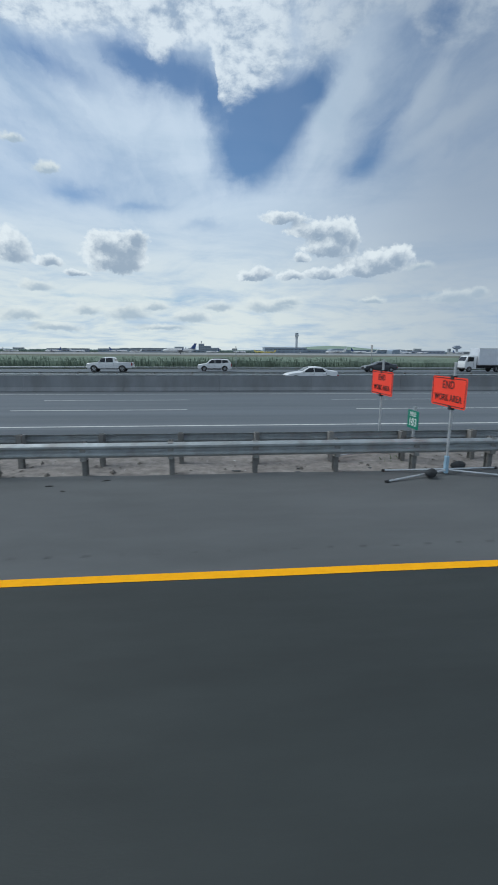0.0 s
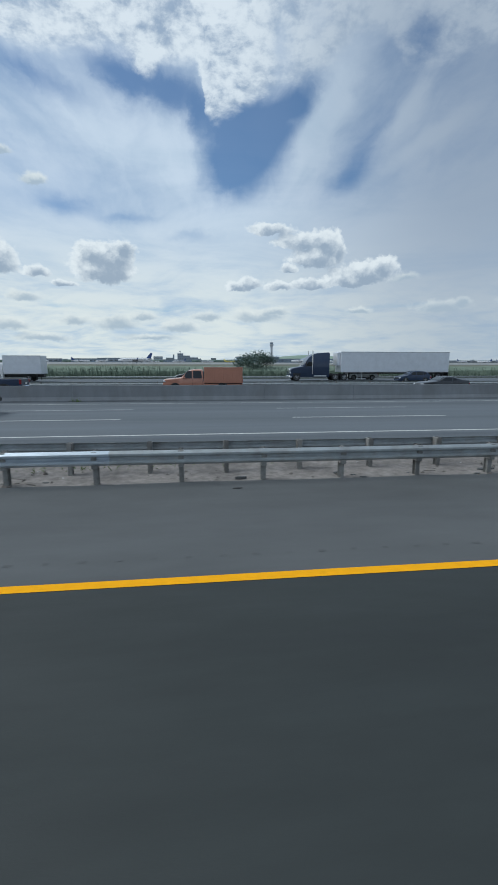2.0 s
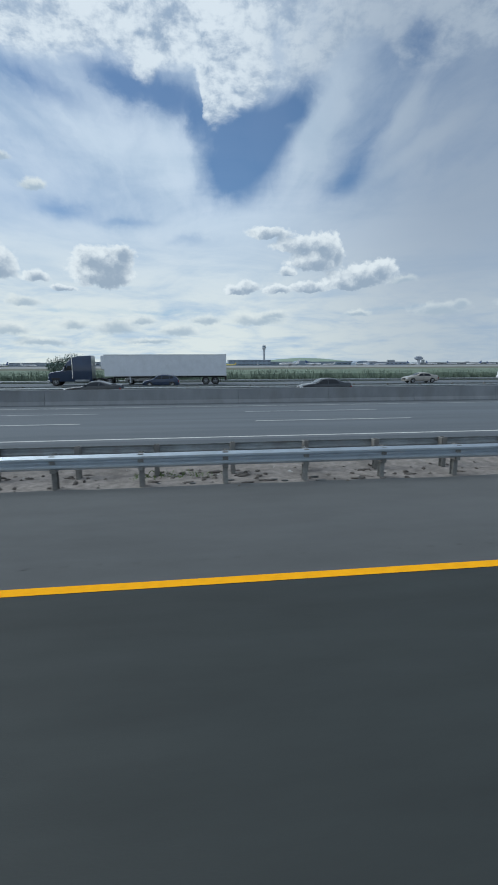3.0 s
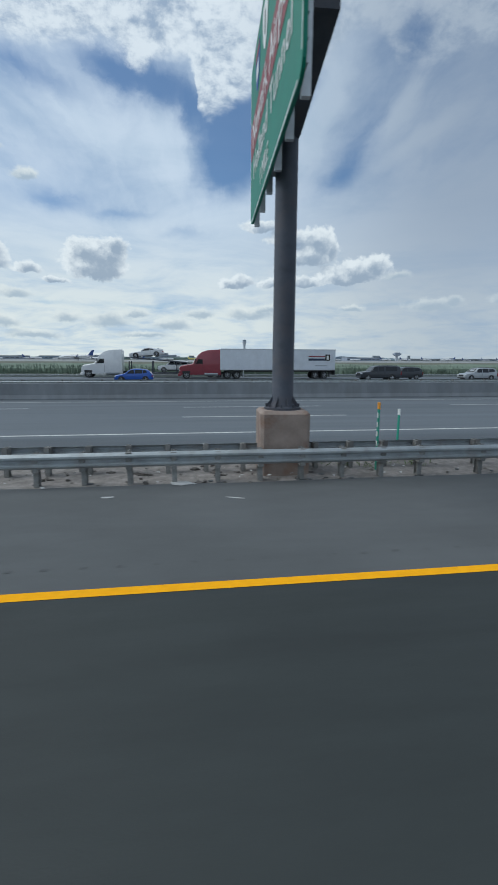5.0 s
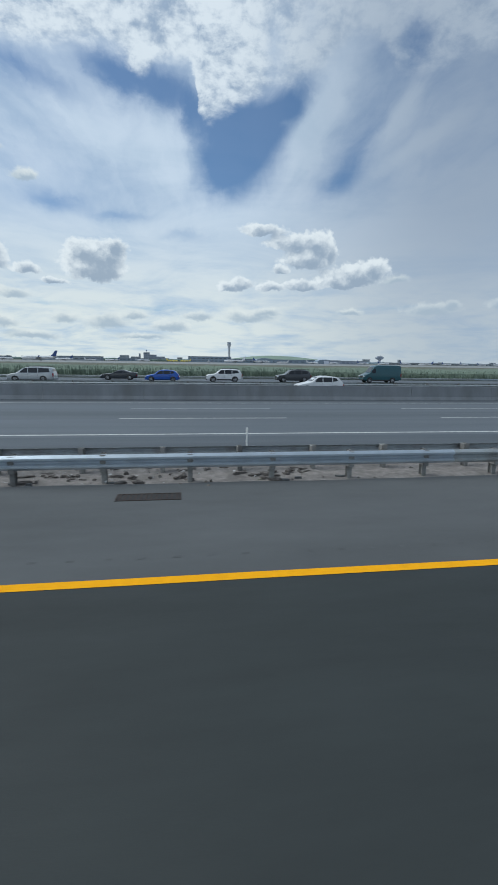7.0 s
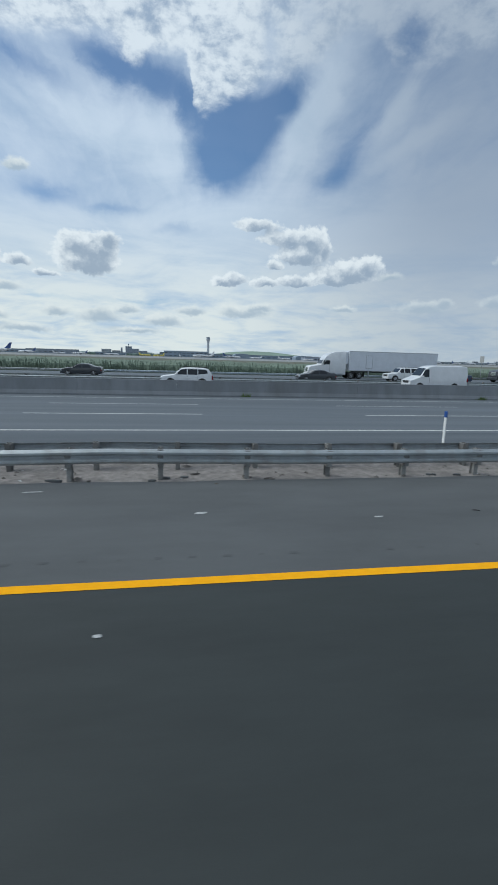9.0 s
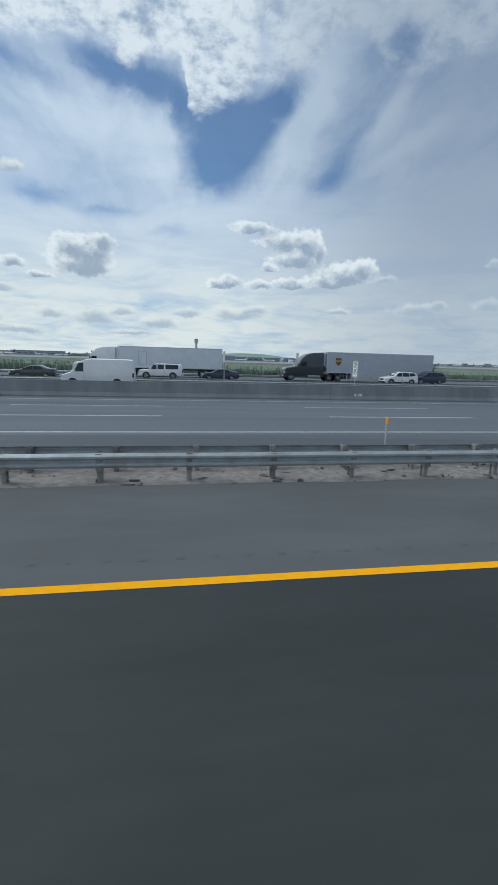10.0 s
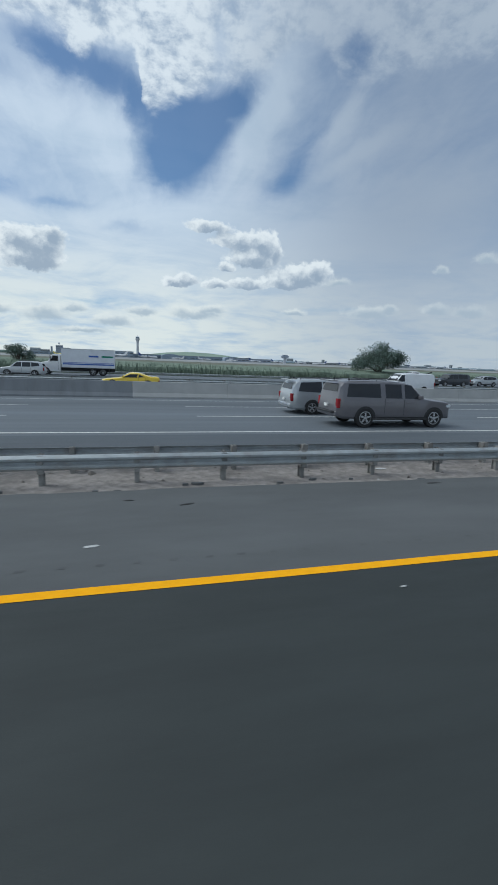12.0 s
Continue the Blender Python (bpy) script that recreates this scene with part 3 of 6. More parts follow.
def line(name, label, mat, spans, y, w, z=0.004, cat="road marking", group=""):
    """Painted stripes with slightly wandering edges."""
    for a, b in spans:
        bm = bmesh.new()
        n = max(2, int((b - a) / 1.5))
        row = None
        for i in range(n + 1):
            x = a + (b - a) * i / n
            k = w / 2 + 0.006 * noise.noise((x * 0.9, y, 0))
            d = 0.012 * noise.noise((x * 0.35, y, 5))
            r = [bm.verts.new((x, y - k + d, z)), bm.verts.new((x, y + k + d, z))]
            if row:
                bm.faces.new((row[0], r[0], r[1], row[1]))
            row = r
        thing(name, label, cat, kind="structure", group=group, bm=bm, mat=mat)


line("yellow_line", "continuous yellow edge line along the shoulder", YELLOW_PAINT, [(X0, X1)], YELLOW_Y, 0.165)
line("white_edge_line", "continuous white edge line on grey asphalt", WHITE_PAINT, [(X0, X1)], SOLID_Y, 0.15)
line("faded_edge_line", "faded white line beside the concrete barrier", WORN_WHITE, [(X0, X1)], EDGE_Y, 0.14)
PERIOD, DASH, PHASE = 15.24, 7.52, -8.38
dashes = [(PHASE + PERIOD * k, PHASE + PERIOD * k + DASH) for k in range(-9, 40)]
line("lane_dash", "white dash of a broken lane line", WHITE_PAINT, dashes, DASH_Y, 0.13, group="near lane dashes")
line("lane_dash", "faded white dash of a broken lane line", WORN_WHITE, dashes, DASH2_Y, 0.13, group="second lane dashes")
line("white_edge_line", "white edge line of the opposite roadway", WHITE_PAINT, [(X0, X1)], 42.2, 0.2, -0.175)
line("white_edge_line", "white edge line of the far roadway", WHITE_PAINT, [(X0, X1)], 50.0, 0.2, -0.112)

# rumble strip: shallow dark dents milled in the shoulder
bm = bmesh.new()
for i in range(int((X1 - X0) / 0.45)):
    x = X0 + i * 0.45
    if noise.noise((x * 0.06, 2, 2)) < -0.22:
        continue
    y = 5.40 + 0.02 * noise.noise((x, 1, 1))
    j, k = 0.05 * noise.noise((x * 3.1, 1, 4)), 0.05 * noise.noise((x * 2.7, 6, 4))
    vs = [bm.verts.new(p) for p in ((x + j, y - 0.035, 0.003), (x + 0.10 + k, y - 0.03, 0.003), (x + 0.11 + k, y + 0.03, 0.003), (x + j + 0.01, y + 0.03, 0.003))]
    bm.faces.new(vs)
thing("rumble_strip", "row of shallow grooves milled along the shoulder", "rumble strip", kind="stuff", bm=bm, mat=RUMBLE)

# two lane diamonds
for cx in (21.25, 314.66):
    out = [(-1.86, 0), (0.0, 0.57), (1.86, 0), (0.0, -0.57)]
    inn = [(-1.22, 0), (0.0, 0.385), (1.22, 0), (0.0, -0.385)]
    bm = bmesh.new()
    o = [bm.verts.new((cx + x, 2.75 + y, 0.005)) for x, y in out]
    k = [bm.verts.new((cx + x, 2.75 + y, 0.005)) for x, y in inn]
    for i in range(4):
        j = (i + 1) % 4
        bm.faces.new((o[i], o[j], k[j], k[i]))
    thing("lane_diamond", "worn white diamond outline painted on the lane", "road marking", kind="structure", group="lane diamonds", bm=bm, mat=DIAMOND_PAINT)

# concrete barrier, cast in lengths
def barrier_length(x0, x1, mat):
    prof = [(0.0, 0.0), (0.0, 0.08), (0.11, 0.30), (0.19, 1.0), (0.41, 1.0), (0.49, 0.30), (0.60, 0.08), (0.60, 0.0)]
    g = 0.005
    rings = [[(x, y, z) for y, z in prof] for x in (x0 + g, x1 - g)]
    return skin(bmesh.new(), rings)


barrier = thing("median_barrier", "long grey weathered concrete median barrier", "barrier", m=pose(0, BARRIER_Y, 0), kind="structure")
joint = 385.15
x = joint - 6.1 * 91
while x < X1:
    part("barrier_section", barrier_length(x, x + 6.1, None), CONCRETE if x < joint - 1 else CONCRETE_PALE, barrier)
    x += 6.1

# ---- guardrails ----
BEAM = [(0.0, 0.0), (0.030, 0.018), (0.078, 0.055), (0.078, 0.095), (0.010, 0.140), (0.010, 0.170), (0.078, 0.215), (0.078, 0.255), (0.030, 0.292), (0.0, 0.310)]


def beam_mesh(xa, xb, ztop, side, n=4, dent=0.01):
    """One corrugated length between two posts; side -1 bulges towards the near lanes."""
    rings = []
    for i in range(n + 1):
        x = xa + (xb - xa) * i / n
        dz = ztop(x) - 0.31 + dent * noise.noise((x * 0.31, side, 3))
        dy = dent * 2.0 * noise.noise((x * 0.4, side, 9))
        outer = [(x, side * y + dy, z + dz) for y, z in BEAM]
        inner = [(x, side * (y - 0.006) + dy, z + dz) for y, z in BEAM[::-1]]
        rings.append(outer + inner)
    return skin(bmesh.new(), rings)


def h_post(h, w=0.15, d=0.10, t=0.012):
    pts = [(-d / 2, -w / 2), (d / 2, -w / 2), (d / 2, -w / 2 + t), (t / 2, -w / 2 + t), (t / 2, w / 2 - t), (d / 2, w / 2 - t), (d / 2, w / 2), (-d / 2, w / 2),
           (-d / 2, w / 2 - t), (-t / 2, w / 2 - t), (-t / 2, -w / 2 + t), (-d / 2, -w / 2 + t)]
    return skin(bmesh.new(), [[(x, y, z) for x, y in pts] for z in (-h, 0.0)])


POST_MESH = mesh_of(h_post(1.05), "post", POST)
BLOCK_MESH = mesh_of(boxed(-0.06, 0.06, -0.10, 0.10, -0.36, 0.0, bevel=0.008), "spacer_block", POST)
BOLT_MESH = mesh_of(tube(bmesh.new(), (0, 0, 0), (0, -0.02, 0), 0.022, 0.016, 6), "bolt", GALV)


def guardrail(name, label, x0, x1, y_post, y_beam, side, ztop, posts, bright=(), bolts=False):
    rail = thing(name, label, "guardrail", m=pose(0, 0, 0), group="")
    x, k = x0, 0
    while x < x1:
        xb = min(x + 7.62, x1)
        mid = (x + xb) / 2
        mat = GALV_NEW if any(a <= mid <= b for a, b in bright) else GALV
        o = part("beam", beam_mesh(x, xb + 0.16, ztop, side), mat, rail, "" if mat is GALV else "newer bright galvanised beam", smooth=25)
        o.location = (0, y_beam + side * 0.004 * (k % 2), 0)
        x, k = xb, k + 1
    for px in posts:
        if not x0 <= px <= x1:
            continue
        top = ztop(px) + (0.010 if bolts else 0.035) + 0.02 * noise.noise((px, y_post, 2))
        o = part("post", POST_MESH, POST, rail)
        o.matrix_basis = pose(px, y_post, top, 1.6 * noise.noise((px, 5, 1)), 1.6 * noise.noise((px, 2, 7)), 0)
        o = part("spacer_block", BLOCK_MESH, POST, rail)
        o.location = (px, (y_post + y_beam) / 2, top - 0.02)
        if bolts:
            o = part("bolt", BOLT_MESH, GALV, rail)
            o.location = (px, y_beam - 0.012, ztop(px) - 0.155)
    return rail


def between(anchors, pitch, x0, x1):
    out = []
    for i, a in enumerate(anchors):
        lo = (anchors[i - 1] + a) / 2 if i else x0
        hi = (anchors[i + 1] + a) / 2 if i + 1 < len(anchors) else x1
        n = int((a - lo) / pitch)
        x = a - n * pitch
        while x < hi - 0.3 * pitch:
            out.append(x)
            x += pitch
    return out


def front_top(x):
    table = ((-60, 0.70), (20, 0.70), (30, 0.71), (38, 0.78), (43, 0.82), (48, 0.80), (54, 0.745), (66, 0.69), (100, 0.73), (118, 0.70), (160, 0.67), (176, 0.65), (190, 0.61), (283, 0.62), (286.5, 0.66), (289.5, 0.60), (420, 0.60))
    for (a, za), (b, zb) in zip(table, table[1:]):
        if a <= x <= b:
            return za + (zb - za) * (x - a) / (b - a)
    return 0.6


def rear_top(x):
    """The rear beam sags behind the raised stretch of the front one."""
    sag = 0.15 * max(0.0, min(1.0, (x - 37.0) / 4.0, (50.5 - x) / 4.0))
    return front_top(x) - (0.02 if x < 120 else 0.07) - sag


front_posts = between([1.02, 16.10, 32.97, 48.84, 64.83, 80.01, 96.2, 118.0, 140.0], 1.77, -30, 154) + \
    [156.49 + 0.905 * i for i in range(10)] + between([167.9, 175.88, 192.78, 207.85, 225.0, 250.0, 270.0], 1.785, 165.9, 280) + \
    between([289.08, 304.01, 320.0, 337.8, 354.86, 370.0, 386.88], 1.815, 280, 415)
rear_posts = between([1.16, 50.0, 98.2, 130.0], 1.76, -30, 154) + [155.6 + 0.86 * i for i in range(12)] + between([172.0, 209.99, 250.0, 287.62, 340.0, 387.32], 1.80, 166, 418)
guardrail("guardrail", "weathered galvanised corrugated steel guardrail on steel posts, partly rusty", -30.0, 415.0, 9.22, 9.10, -1, front_top, front_posts,
          bright=((22, 63), (80.5, 107), (214, 228), (305.5, 312)), bolts=True)
guardrail("guardrail", "grey steel guardrail facing the inner roadway", -30.0, 418.0, 10.05, 10.20, 1, rear_top, rear_posts)
FAR_POSTS = [-70 + 3.81 * i for i in range(150)]
guardrail("guardrail", "low grey steel guardrail beside the opposite lanes", -70.0, 500.0, 43.9, 43.7, -1, lambda x: 0.42, FAR_POSTS)
guardrail("guardrail", "low grey steel guardrail beside the far lanes", -70.0, 500.0, 46.4, 46.6, 1, lambda x: 0.44, FAR_POSTS)
guardrail("guardrail", "grey roadside guardrail in front of tall reeds", -70.0, 520.0, 71.2, 71.0, -1, lambda x: 0.20, [-70 + 3.9 * i for i in range(152)], bright=((270, 330),))

# ---- vehicles ----
STYLES = {
    "sedan": dict(L=4.75, W=1.82, H=1.45, r=0.33, wheels=(0.19, 0.80), belt=0.93, floor=0.24,
                  prof=[(0, .58), (.015, .74), (.06, .84), (.16, .93), (.26, .99), (.29, 1.01), (.36, 1.22), (.43, 1.39), (.50, 1.44), (.58, 1.45), (.68, 1.41), (.76, 1.25), (.84, 1.12), (.96, 1.09), (.985, .98), (1, .70)],
                  wins=[[(.315, 0), (.52, 0), (.52, 1), (.435, .96)], [(.535, 0), (.755, .05), (.69, .90), (.535, 1)]]),
    "coupe": dict(L=4.80, W=1.88, H=1.36, r=0.35, wheels=(0.19, 0.79), belt=0.92, floor=0.22,
                  prof=[(0, .52), (.012, .70), (.06, .78), (.30, .90), (.34, .94), (.42, 1.18), (.48, 1.32), (.56, 1.36), (.64, 1.34), (.76, 1.16), (.85, 1.04), (.97, 1.02), (.99, .95), (1, .65)],
                  wins=[[(.36, 0.02), (.60, 0), (.62, .98), (.49, .95)], [(.62, 0.05), (.74, .18), (.64, .92)]]),
    "hatch": dict(L=4.30, W=1.80, H=1.52, r=0.32, wheels=(0.19, 0.81), belt=0.95, floor=0.24,
                  prof=[(0, .58), (.015, .72), (.07, .80), (.24, .95), (.28, 1.0), (.36, 1.28), (.43, 1.45), (.52, 1.52), (.68, 1.51), (.84, 1.42), (.90, 1.30), (.96, 1.00), (.99, .85), (1, .6)],
                  wins=[[(.315, 0), (.52, 0), (.52, 1), (.435, .95)], [(.535, 0), (.73, .02), (.73, .98), (.535, 1)], [(.745, .05), (.86, .30), (.82, .85), (.745, .97)]]),
    "suv": dict(L=4.70, W=1.88, H=1.70, r=0.36, wheels=(0.19, 0.79), belt=1.06, floor=0.28, rails=True, trim=True,
                prof=[(0, .62), (.012, .86), (.05, .94), (.22, 1.04), (.26, 1.08), (.33, 1.40), (.39, 1.60), (.47, 1.68), (.60, 1.70), (.82, 1.67), (.91, 1.58), (.955, 1.35), (.985, 1.02), (.995, .90), (1, .62)],
                wins=[[(.295, 0), (.50, 0), (.50, 1), (.40, .94)], [(.515, 0), (.70, 0), (.70, 1), (.515, 1)], [(.715, .05), (.90, .25), (.87, .88), (.715, .98)]]),
    "bigsuv": dict(L=5.45, W=2.02, H=1.92, r=0.41, wheels=(0.175, 0.765), belt=1.20, floor=0.36, rails=True, trim=False,
                   prof=[(0, .70), (.010, 1.02), (.04, 1.10), (.20, 1.17), (.235, 1.21), (.29, 1.55), (.34, 1.80), (.40, 1.90), (.55, 1.92), (.86, 1.91), (.945, 1.86), (.97, 1.72), (.988, 1.22), (.995, 1.10), (1, .60)],
                   wins=[[(.255, 0), (.405, 0), (.405, 1), (.335, .95)], [(.425, 0), (.565, 0), (.565, 1), (.425, 1)], [(.60, .02), (.885, .06), (.885, .96), (.60, 1)]]),
    "minivan": dict(L=5.10, W=1.99, H=1.76, r=0.35, wheels=(0.185, 0.775), belt=1.06, floor=0.24, rails=True, trim=False,
                    prof=[(0, .56), (.012, .80), (.05, .90), (.18, 1.05), (.22, 1.10), (.30, 1.42), (.38, 1.65), (.47, 1.74), (.60, 1.76), (.86, 1.73), (.935, 1.64), (.965, 1.45), (.988, 1.06), (.995, .95), (1, .55)],
                    wins=[[(.27, 0), (.45, 0), (.45, 1), (.385, .93)], [(.465, 0), (.66, 0), (.66, 1), (.465, 1)], [(.675, .02), (.925, .12), (.895, .90), (.675, 1)]]),
    "pickup": dict(L=5.85, W=2.02, H=1.92, r=0.41, wheels=(0.17, 0.775), belt=1.22, floor=0.40, bed=(.63, .985), trim=False,
                   prof=[(0, .70), (.010, 1.05), (.04, 1.13), (.21, 1.19), (.245, 1.23), (.30, 1.55), (.35, 1.80), (.41, 1.90), (.50, 1.92), (.58, 1.88), (.61, 1.75), (.625, 1.30), (.635, 1.27), (.98, 1.25), (.995, 1.22), (1, .62)],
                   wins=[[(.265, 0), (.42, 0), (.42, 1), (.345, .94)], [(.435, 0), (.59, 0), (.575, .96), (.435, 1)]]),
    "van": dict(L=5.60, W=2.05, H=2.45, r=0.36, wheels=(0.16, 0.76), belt=1.30, floor=0.30, trim=True,
                prof=[(0, .70), (.010, 1.00), (.05, 1.10), (.13, 1.28), (.16, 1.36), (.22, 1.85), (.27, 2.20), (.34, 2.40), (.42, 2.45), (.90, 2.45), (.975, 2.40), (.992, 2.1), (1, .55)],
                wins=[[(.175, .0), (.31, .0), (.31, .66), (.245, .64)]]),
    "lowvan": dict(L=5.70, W=2.01, H=2.08, r=0.36, wheels=(0.16, 0.76), belt=1.20, floor=0.30, trim=False,
                   prof=[(0, .70), (.010, .98), (.04, 1.06), (.14, 1.18), (.17, 1.24), (.23, 1.65), (.29, 1.95), (.36, 2.05), (.50, 2.08), (.93, 2.06), (.98, 1.98), (.995, 1.6), (1, .55)],
                   wins=[[(.185, .0), (.34, .0), (.34, .92), (.275, .90)]]),
}


def wheel_meshes(r, alloy=True):
    w = 0.24 if r < 0.45 else 0.30
    tyre = lathe(bmesh.new(), [(r * .62, -w / 2), (r * .93, -w / 2), (r, -w / 2 + .035), (r, w / 2 - .035), (r * .93, w / 2), (r * .62, w / 2)], 24, "Y")
    drum = lathe(bmesh.new(), [(r * .64, -w / 2 + .05), (r * .64, w / 2 - .05)], 16, "Y")
    rim = bmesh.new()
    rings = [(r * .66, -w / 2 - .004), (r * .60, -w / 2 - .006), (r * .57, -w / 2 + .03)]
    n = 20
    vs = [[rim.verts.new((a * math.cos(2 * math.pi * i / n), h, a * math.sin(2 * math.pi * i / n))) for i in range(n)] for a, h in rings]
    for a, b in zip(vs, vs[1:]):
        for i in range(n):
            rim.faces.new((a[i], a[(i + 1) % n], b[(i + 1) % n], b[i]))
    for k in range(5):
        a = 2 * math.pi * k / 5 + 0.3
        c, s = math.cos(a), math.sin(a)
        hw = r * .095
        y0 = -w / 2 + .002
        pts = [(c * .08 - s * hw, y0 - .012, s * .08 + c * hw), (c * r * .6 - s * hw * .8, y0, s * r * .6 + c * hw * .8), (c * r * .6 + s * hw * .8, y0, s * r * .6 - c * hw * .8), (c * .08 + s * hw, y0 - .012, s * .08 - c * hw)]
        slab(rim, pts, (0, 0.03, 0))
    tube(rim, (0, -w / 2 - .014, 0), (0, -w / 2 + .03, 0), r * .17, n=10)
    return (mesh_of(tyre, "tyre", RUBBER, 40), mesh_of(drum, "wheel", BLACK_TRIM), mesh_of(rim, "rim", ALLOY if alloy else STEEL_RIM))


WHEELS = {}


def add_wheel(parent, x, y, r, right, alloy=True):
    """A wheel with its outer face towards -y, or +y where right is False."""
    key = (round(r, 2), alloy)
    if key not in WHEELS:
        WHEELS[key] = wheel_meshes(r, alloy)
    tyre, drum, rim = WHEELS[key]
    o = part("wheel", drum, None, parent)
    o.matrix_basis = pose(x, y, r, 0, 0, 0 if right else 180)
    part("tyre", tyre, None, o)
    part("rim", rim, None, o)


def vehicle(name, label, style, x, y, z, ahead, mat, category, group="", alloy=True, scale=1.0, **change):
    s = dict(STYLES[style], **change)
    L, W, H, r, belt, floor = s["L"], s["W"], s["H"], s["r"], s["belt"], s["floor"]
    k = 0.30 if style not in ("van", "lowvan") else 0.16
    root = thing(name, label, category, m=pose(x, y, z, 0, 0, 0 if ahead > 0 else 180), group=group)
    X = lambda u: L * (0.5 - u)

    def half(u):
        e = min(u, 1 - u)
        return W / 2 * (1 - 0.16 * max(0.0, 1 - e / 0.07) ** 2)

    rings = []
    for u, zt in s["prof"]:
        w = half(u)
        zb = min(belt, zt - 0.05)
        fl = floor if 0.03 < u < 0.97 else floor + 0.08
        zs = min(floor + 0.30, zb - 0.02)
        if zt > belt + 0.10:
            yr = w - (zt - 0.07 - belt) * k
            top = [(yr, zt - 0.07), (yr - 0.10, zt - 0.012), (yr * 0.45, zt + 0.012)]
        else:
            top = [(w * 0.97, zb + 0.02), (w * 0.88, zt), (w * 0.45, zt + 0.02)]
        side = [(w * 0.90, fl), (w * 0.985, fl + 0.10), (w, zs), (w * 0.99, zb)] + top
        rings.append([(X(u), a, b) for a, b in side] + [(X(u), -a, b) for a, b in side[::-1]])
    body = part("body", skin(bmesh.new(), rings), mat, root, smooth=32)
    if s.get("bed"):
        a, b = s["bed"]
        zt = 1.285
        part("bed_cover", boxed(X(b), X(a), -W / 2 + 0.14, W / 2 - 0.14, zt - 0.05, zt, bevel=0.01), BLACK_TRIM, root)
    # side glass
    zr = H - 0.10
    for sy in (1, -1):
        for win in s["wins"]:
            pts = []
            for u, f in win:
                zz = belt + 0.03 + f * (zr - belt - 0.05)
                pts.append((X(u), sy * (W / 2 * 0.99 - (zz - belt) * k + 0.006), zz))
            part("window", slab(bmesh.new(), pts, (0, sy * 0.006, 0)), CAR_GLASS, root)
    # windscreen and rear glass, between the profile's own points
    pr = s["prof"]
    up = [i for i, (u, zt) in enumerate(pr) if zt > belt + 0.10]
    i0, i1 = up[0], up[-1]

    def pane(name, pa, pb, mat):
        (ua, za), (ub, zb) = pa, pb
        ya = half(ua) - max(0.0, za - belt) * k - 0.16
        yb = half(ub) - max(0.0, zb - belt) * k - 0.17
        q = [Vector((X(ua), ya, za)), Vector((X(ua), -ya, za)), Vector((X(ub), -yb, zb)), Vector((X(ub), yb, zb))]
        n = (q[1] - q[0]).cross(q[2] - q[0]).normalized()
        if n.z < 0:
            n = -n
        part(name, slab(bmesh.new(), [p + n * 0.022 for p in q], n * 0.006), mat, root)

    def lerp(pa, pb, f):
        return (pa[0] + (pb[0] - pa[0]) * f, pa[1] + (pb[1] - pa[1]) * f)

    pane("windscreen", lerp(pr[i0 - 1], pr[i0], 0.15), lerp(pr[i0], pr[i0 + 1], 0.9), CLEAR_GLASS)
    if style not in ("van", "lowvan"):
        pane("rear_window", lerp(pr[i1], pr[i1 + 1], 0.55 if not s.get("bed") else 0.8), lerp(pr[i1 - 1], pr[i1], 0.75), CAR_GLASS)
    # arches and wheels
    for u in s["wheels"]:
        for sy in (1, -1):
            bm = bmesh.new()
            n = 12
            arc = [(X(u) + r * 1.17 * math.cos(math.pi * i / n), r + r * 1.17 * math.sin(math.pi * i / n)) for i in range(n + 1)]
            slab(bm, [(a, sy * (W / 2 - 0.10), b) for a, b in arc], (0, sy * 0.106, 0))
            part("wheel_arch", bm, BLACK_TRIM, root)
            add_wheel(root, X(u), sy * (W / 2 - 0.105), r, sy < 0, alloy)
    # lamps, grille, bumpers, mirrors, handles, plate
    zl = belt - 0.24
    zf = pr[1][1]
    for sy in (1, -1):
        part("headlight", boxed(X(0.055), X(0.004), sy * half(0.02) * 0.62, sy * half(0.02) * 1.03, zf - 0.16, zf - 0.02, bevel=0.02), LAMP_CLEAR, root)
        part("taillight", boxed(X(0.997), X(0.972), sy * half(0.985) * 0.84, sy * half(0.975) * 1.02, zl - (0.10 if H < 1.6 else 0.16), zl + (0.08 if H < 1.6 else 0.22), bevel=0.015), LAMP_RED, root)
        u = s["wins"][0][0][0]
        part("mirror", boxed(X(u + 0.035), X(u + 0.005), sy * (W / 2 - 0.02), sy * (W / 2 + 0.17), belt + 0.02, belt + 0.17, bevel=0.025), mat, root)
        for win in s["wins"][:2]:
            uh = max(p[0] for p in win) - 0.03
            part("door_handle", boxed(X(uh) - 0.09, X(uh) + 0.09, sy * (W / 2 - 0.02), sy * (W / 2 + 0.025), belt - 0.16, belt - 0.12, bevel=0.008), mat, root)
            part("door_seam", boxed(X(max(p[0] for p in win) + 0.006) - 0.006, X(max(p[0] for p in win) + 0.006) + 0.006, sy * (W / 2 - 0.01), sy * (W / 2 + 0.003), floor + 0.18, belt - 0.01), BLACK_TRIM, root)
        part("sill", boxed(X(s["wheels"][1]) + r * 1.25, X(s["wheels"][0]) - r * 1.25, sy * (W / 2 - 0.10), sy * (W / 2 + 0.005), floor - 0.03, floor + (0.14 if s.get("trim") else 0.05), bevel=0.012), BLACK_TRIM, root)
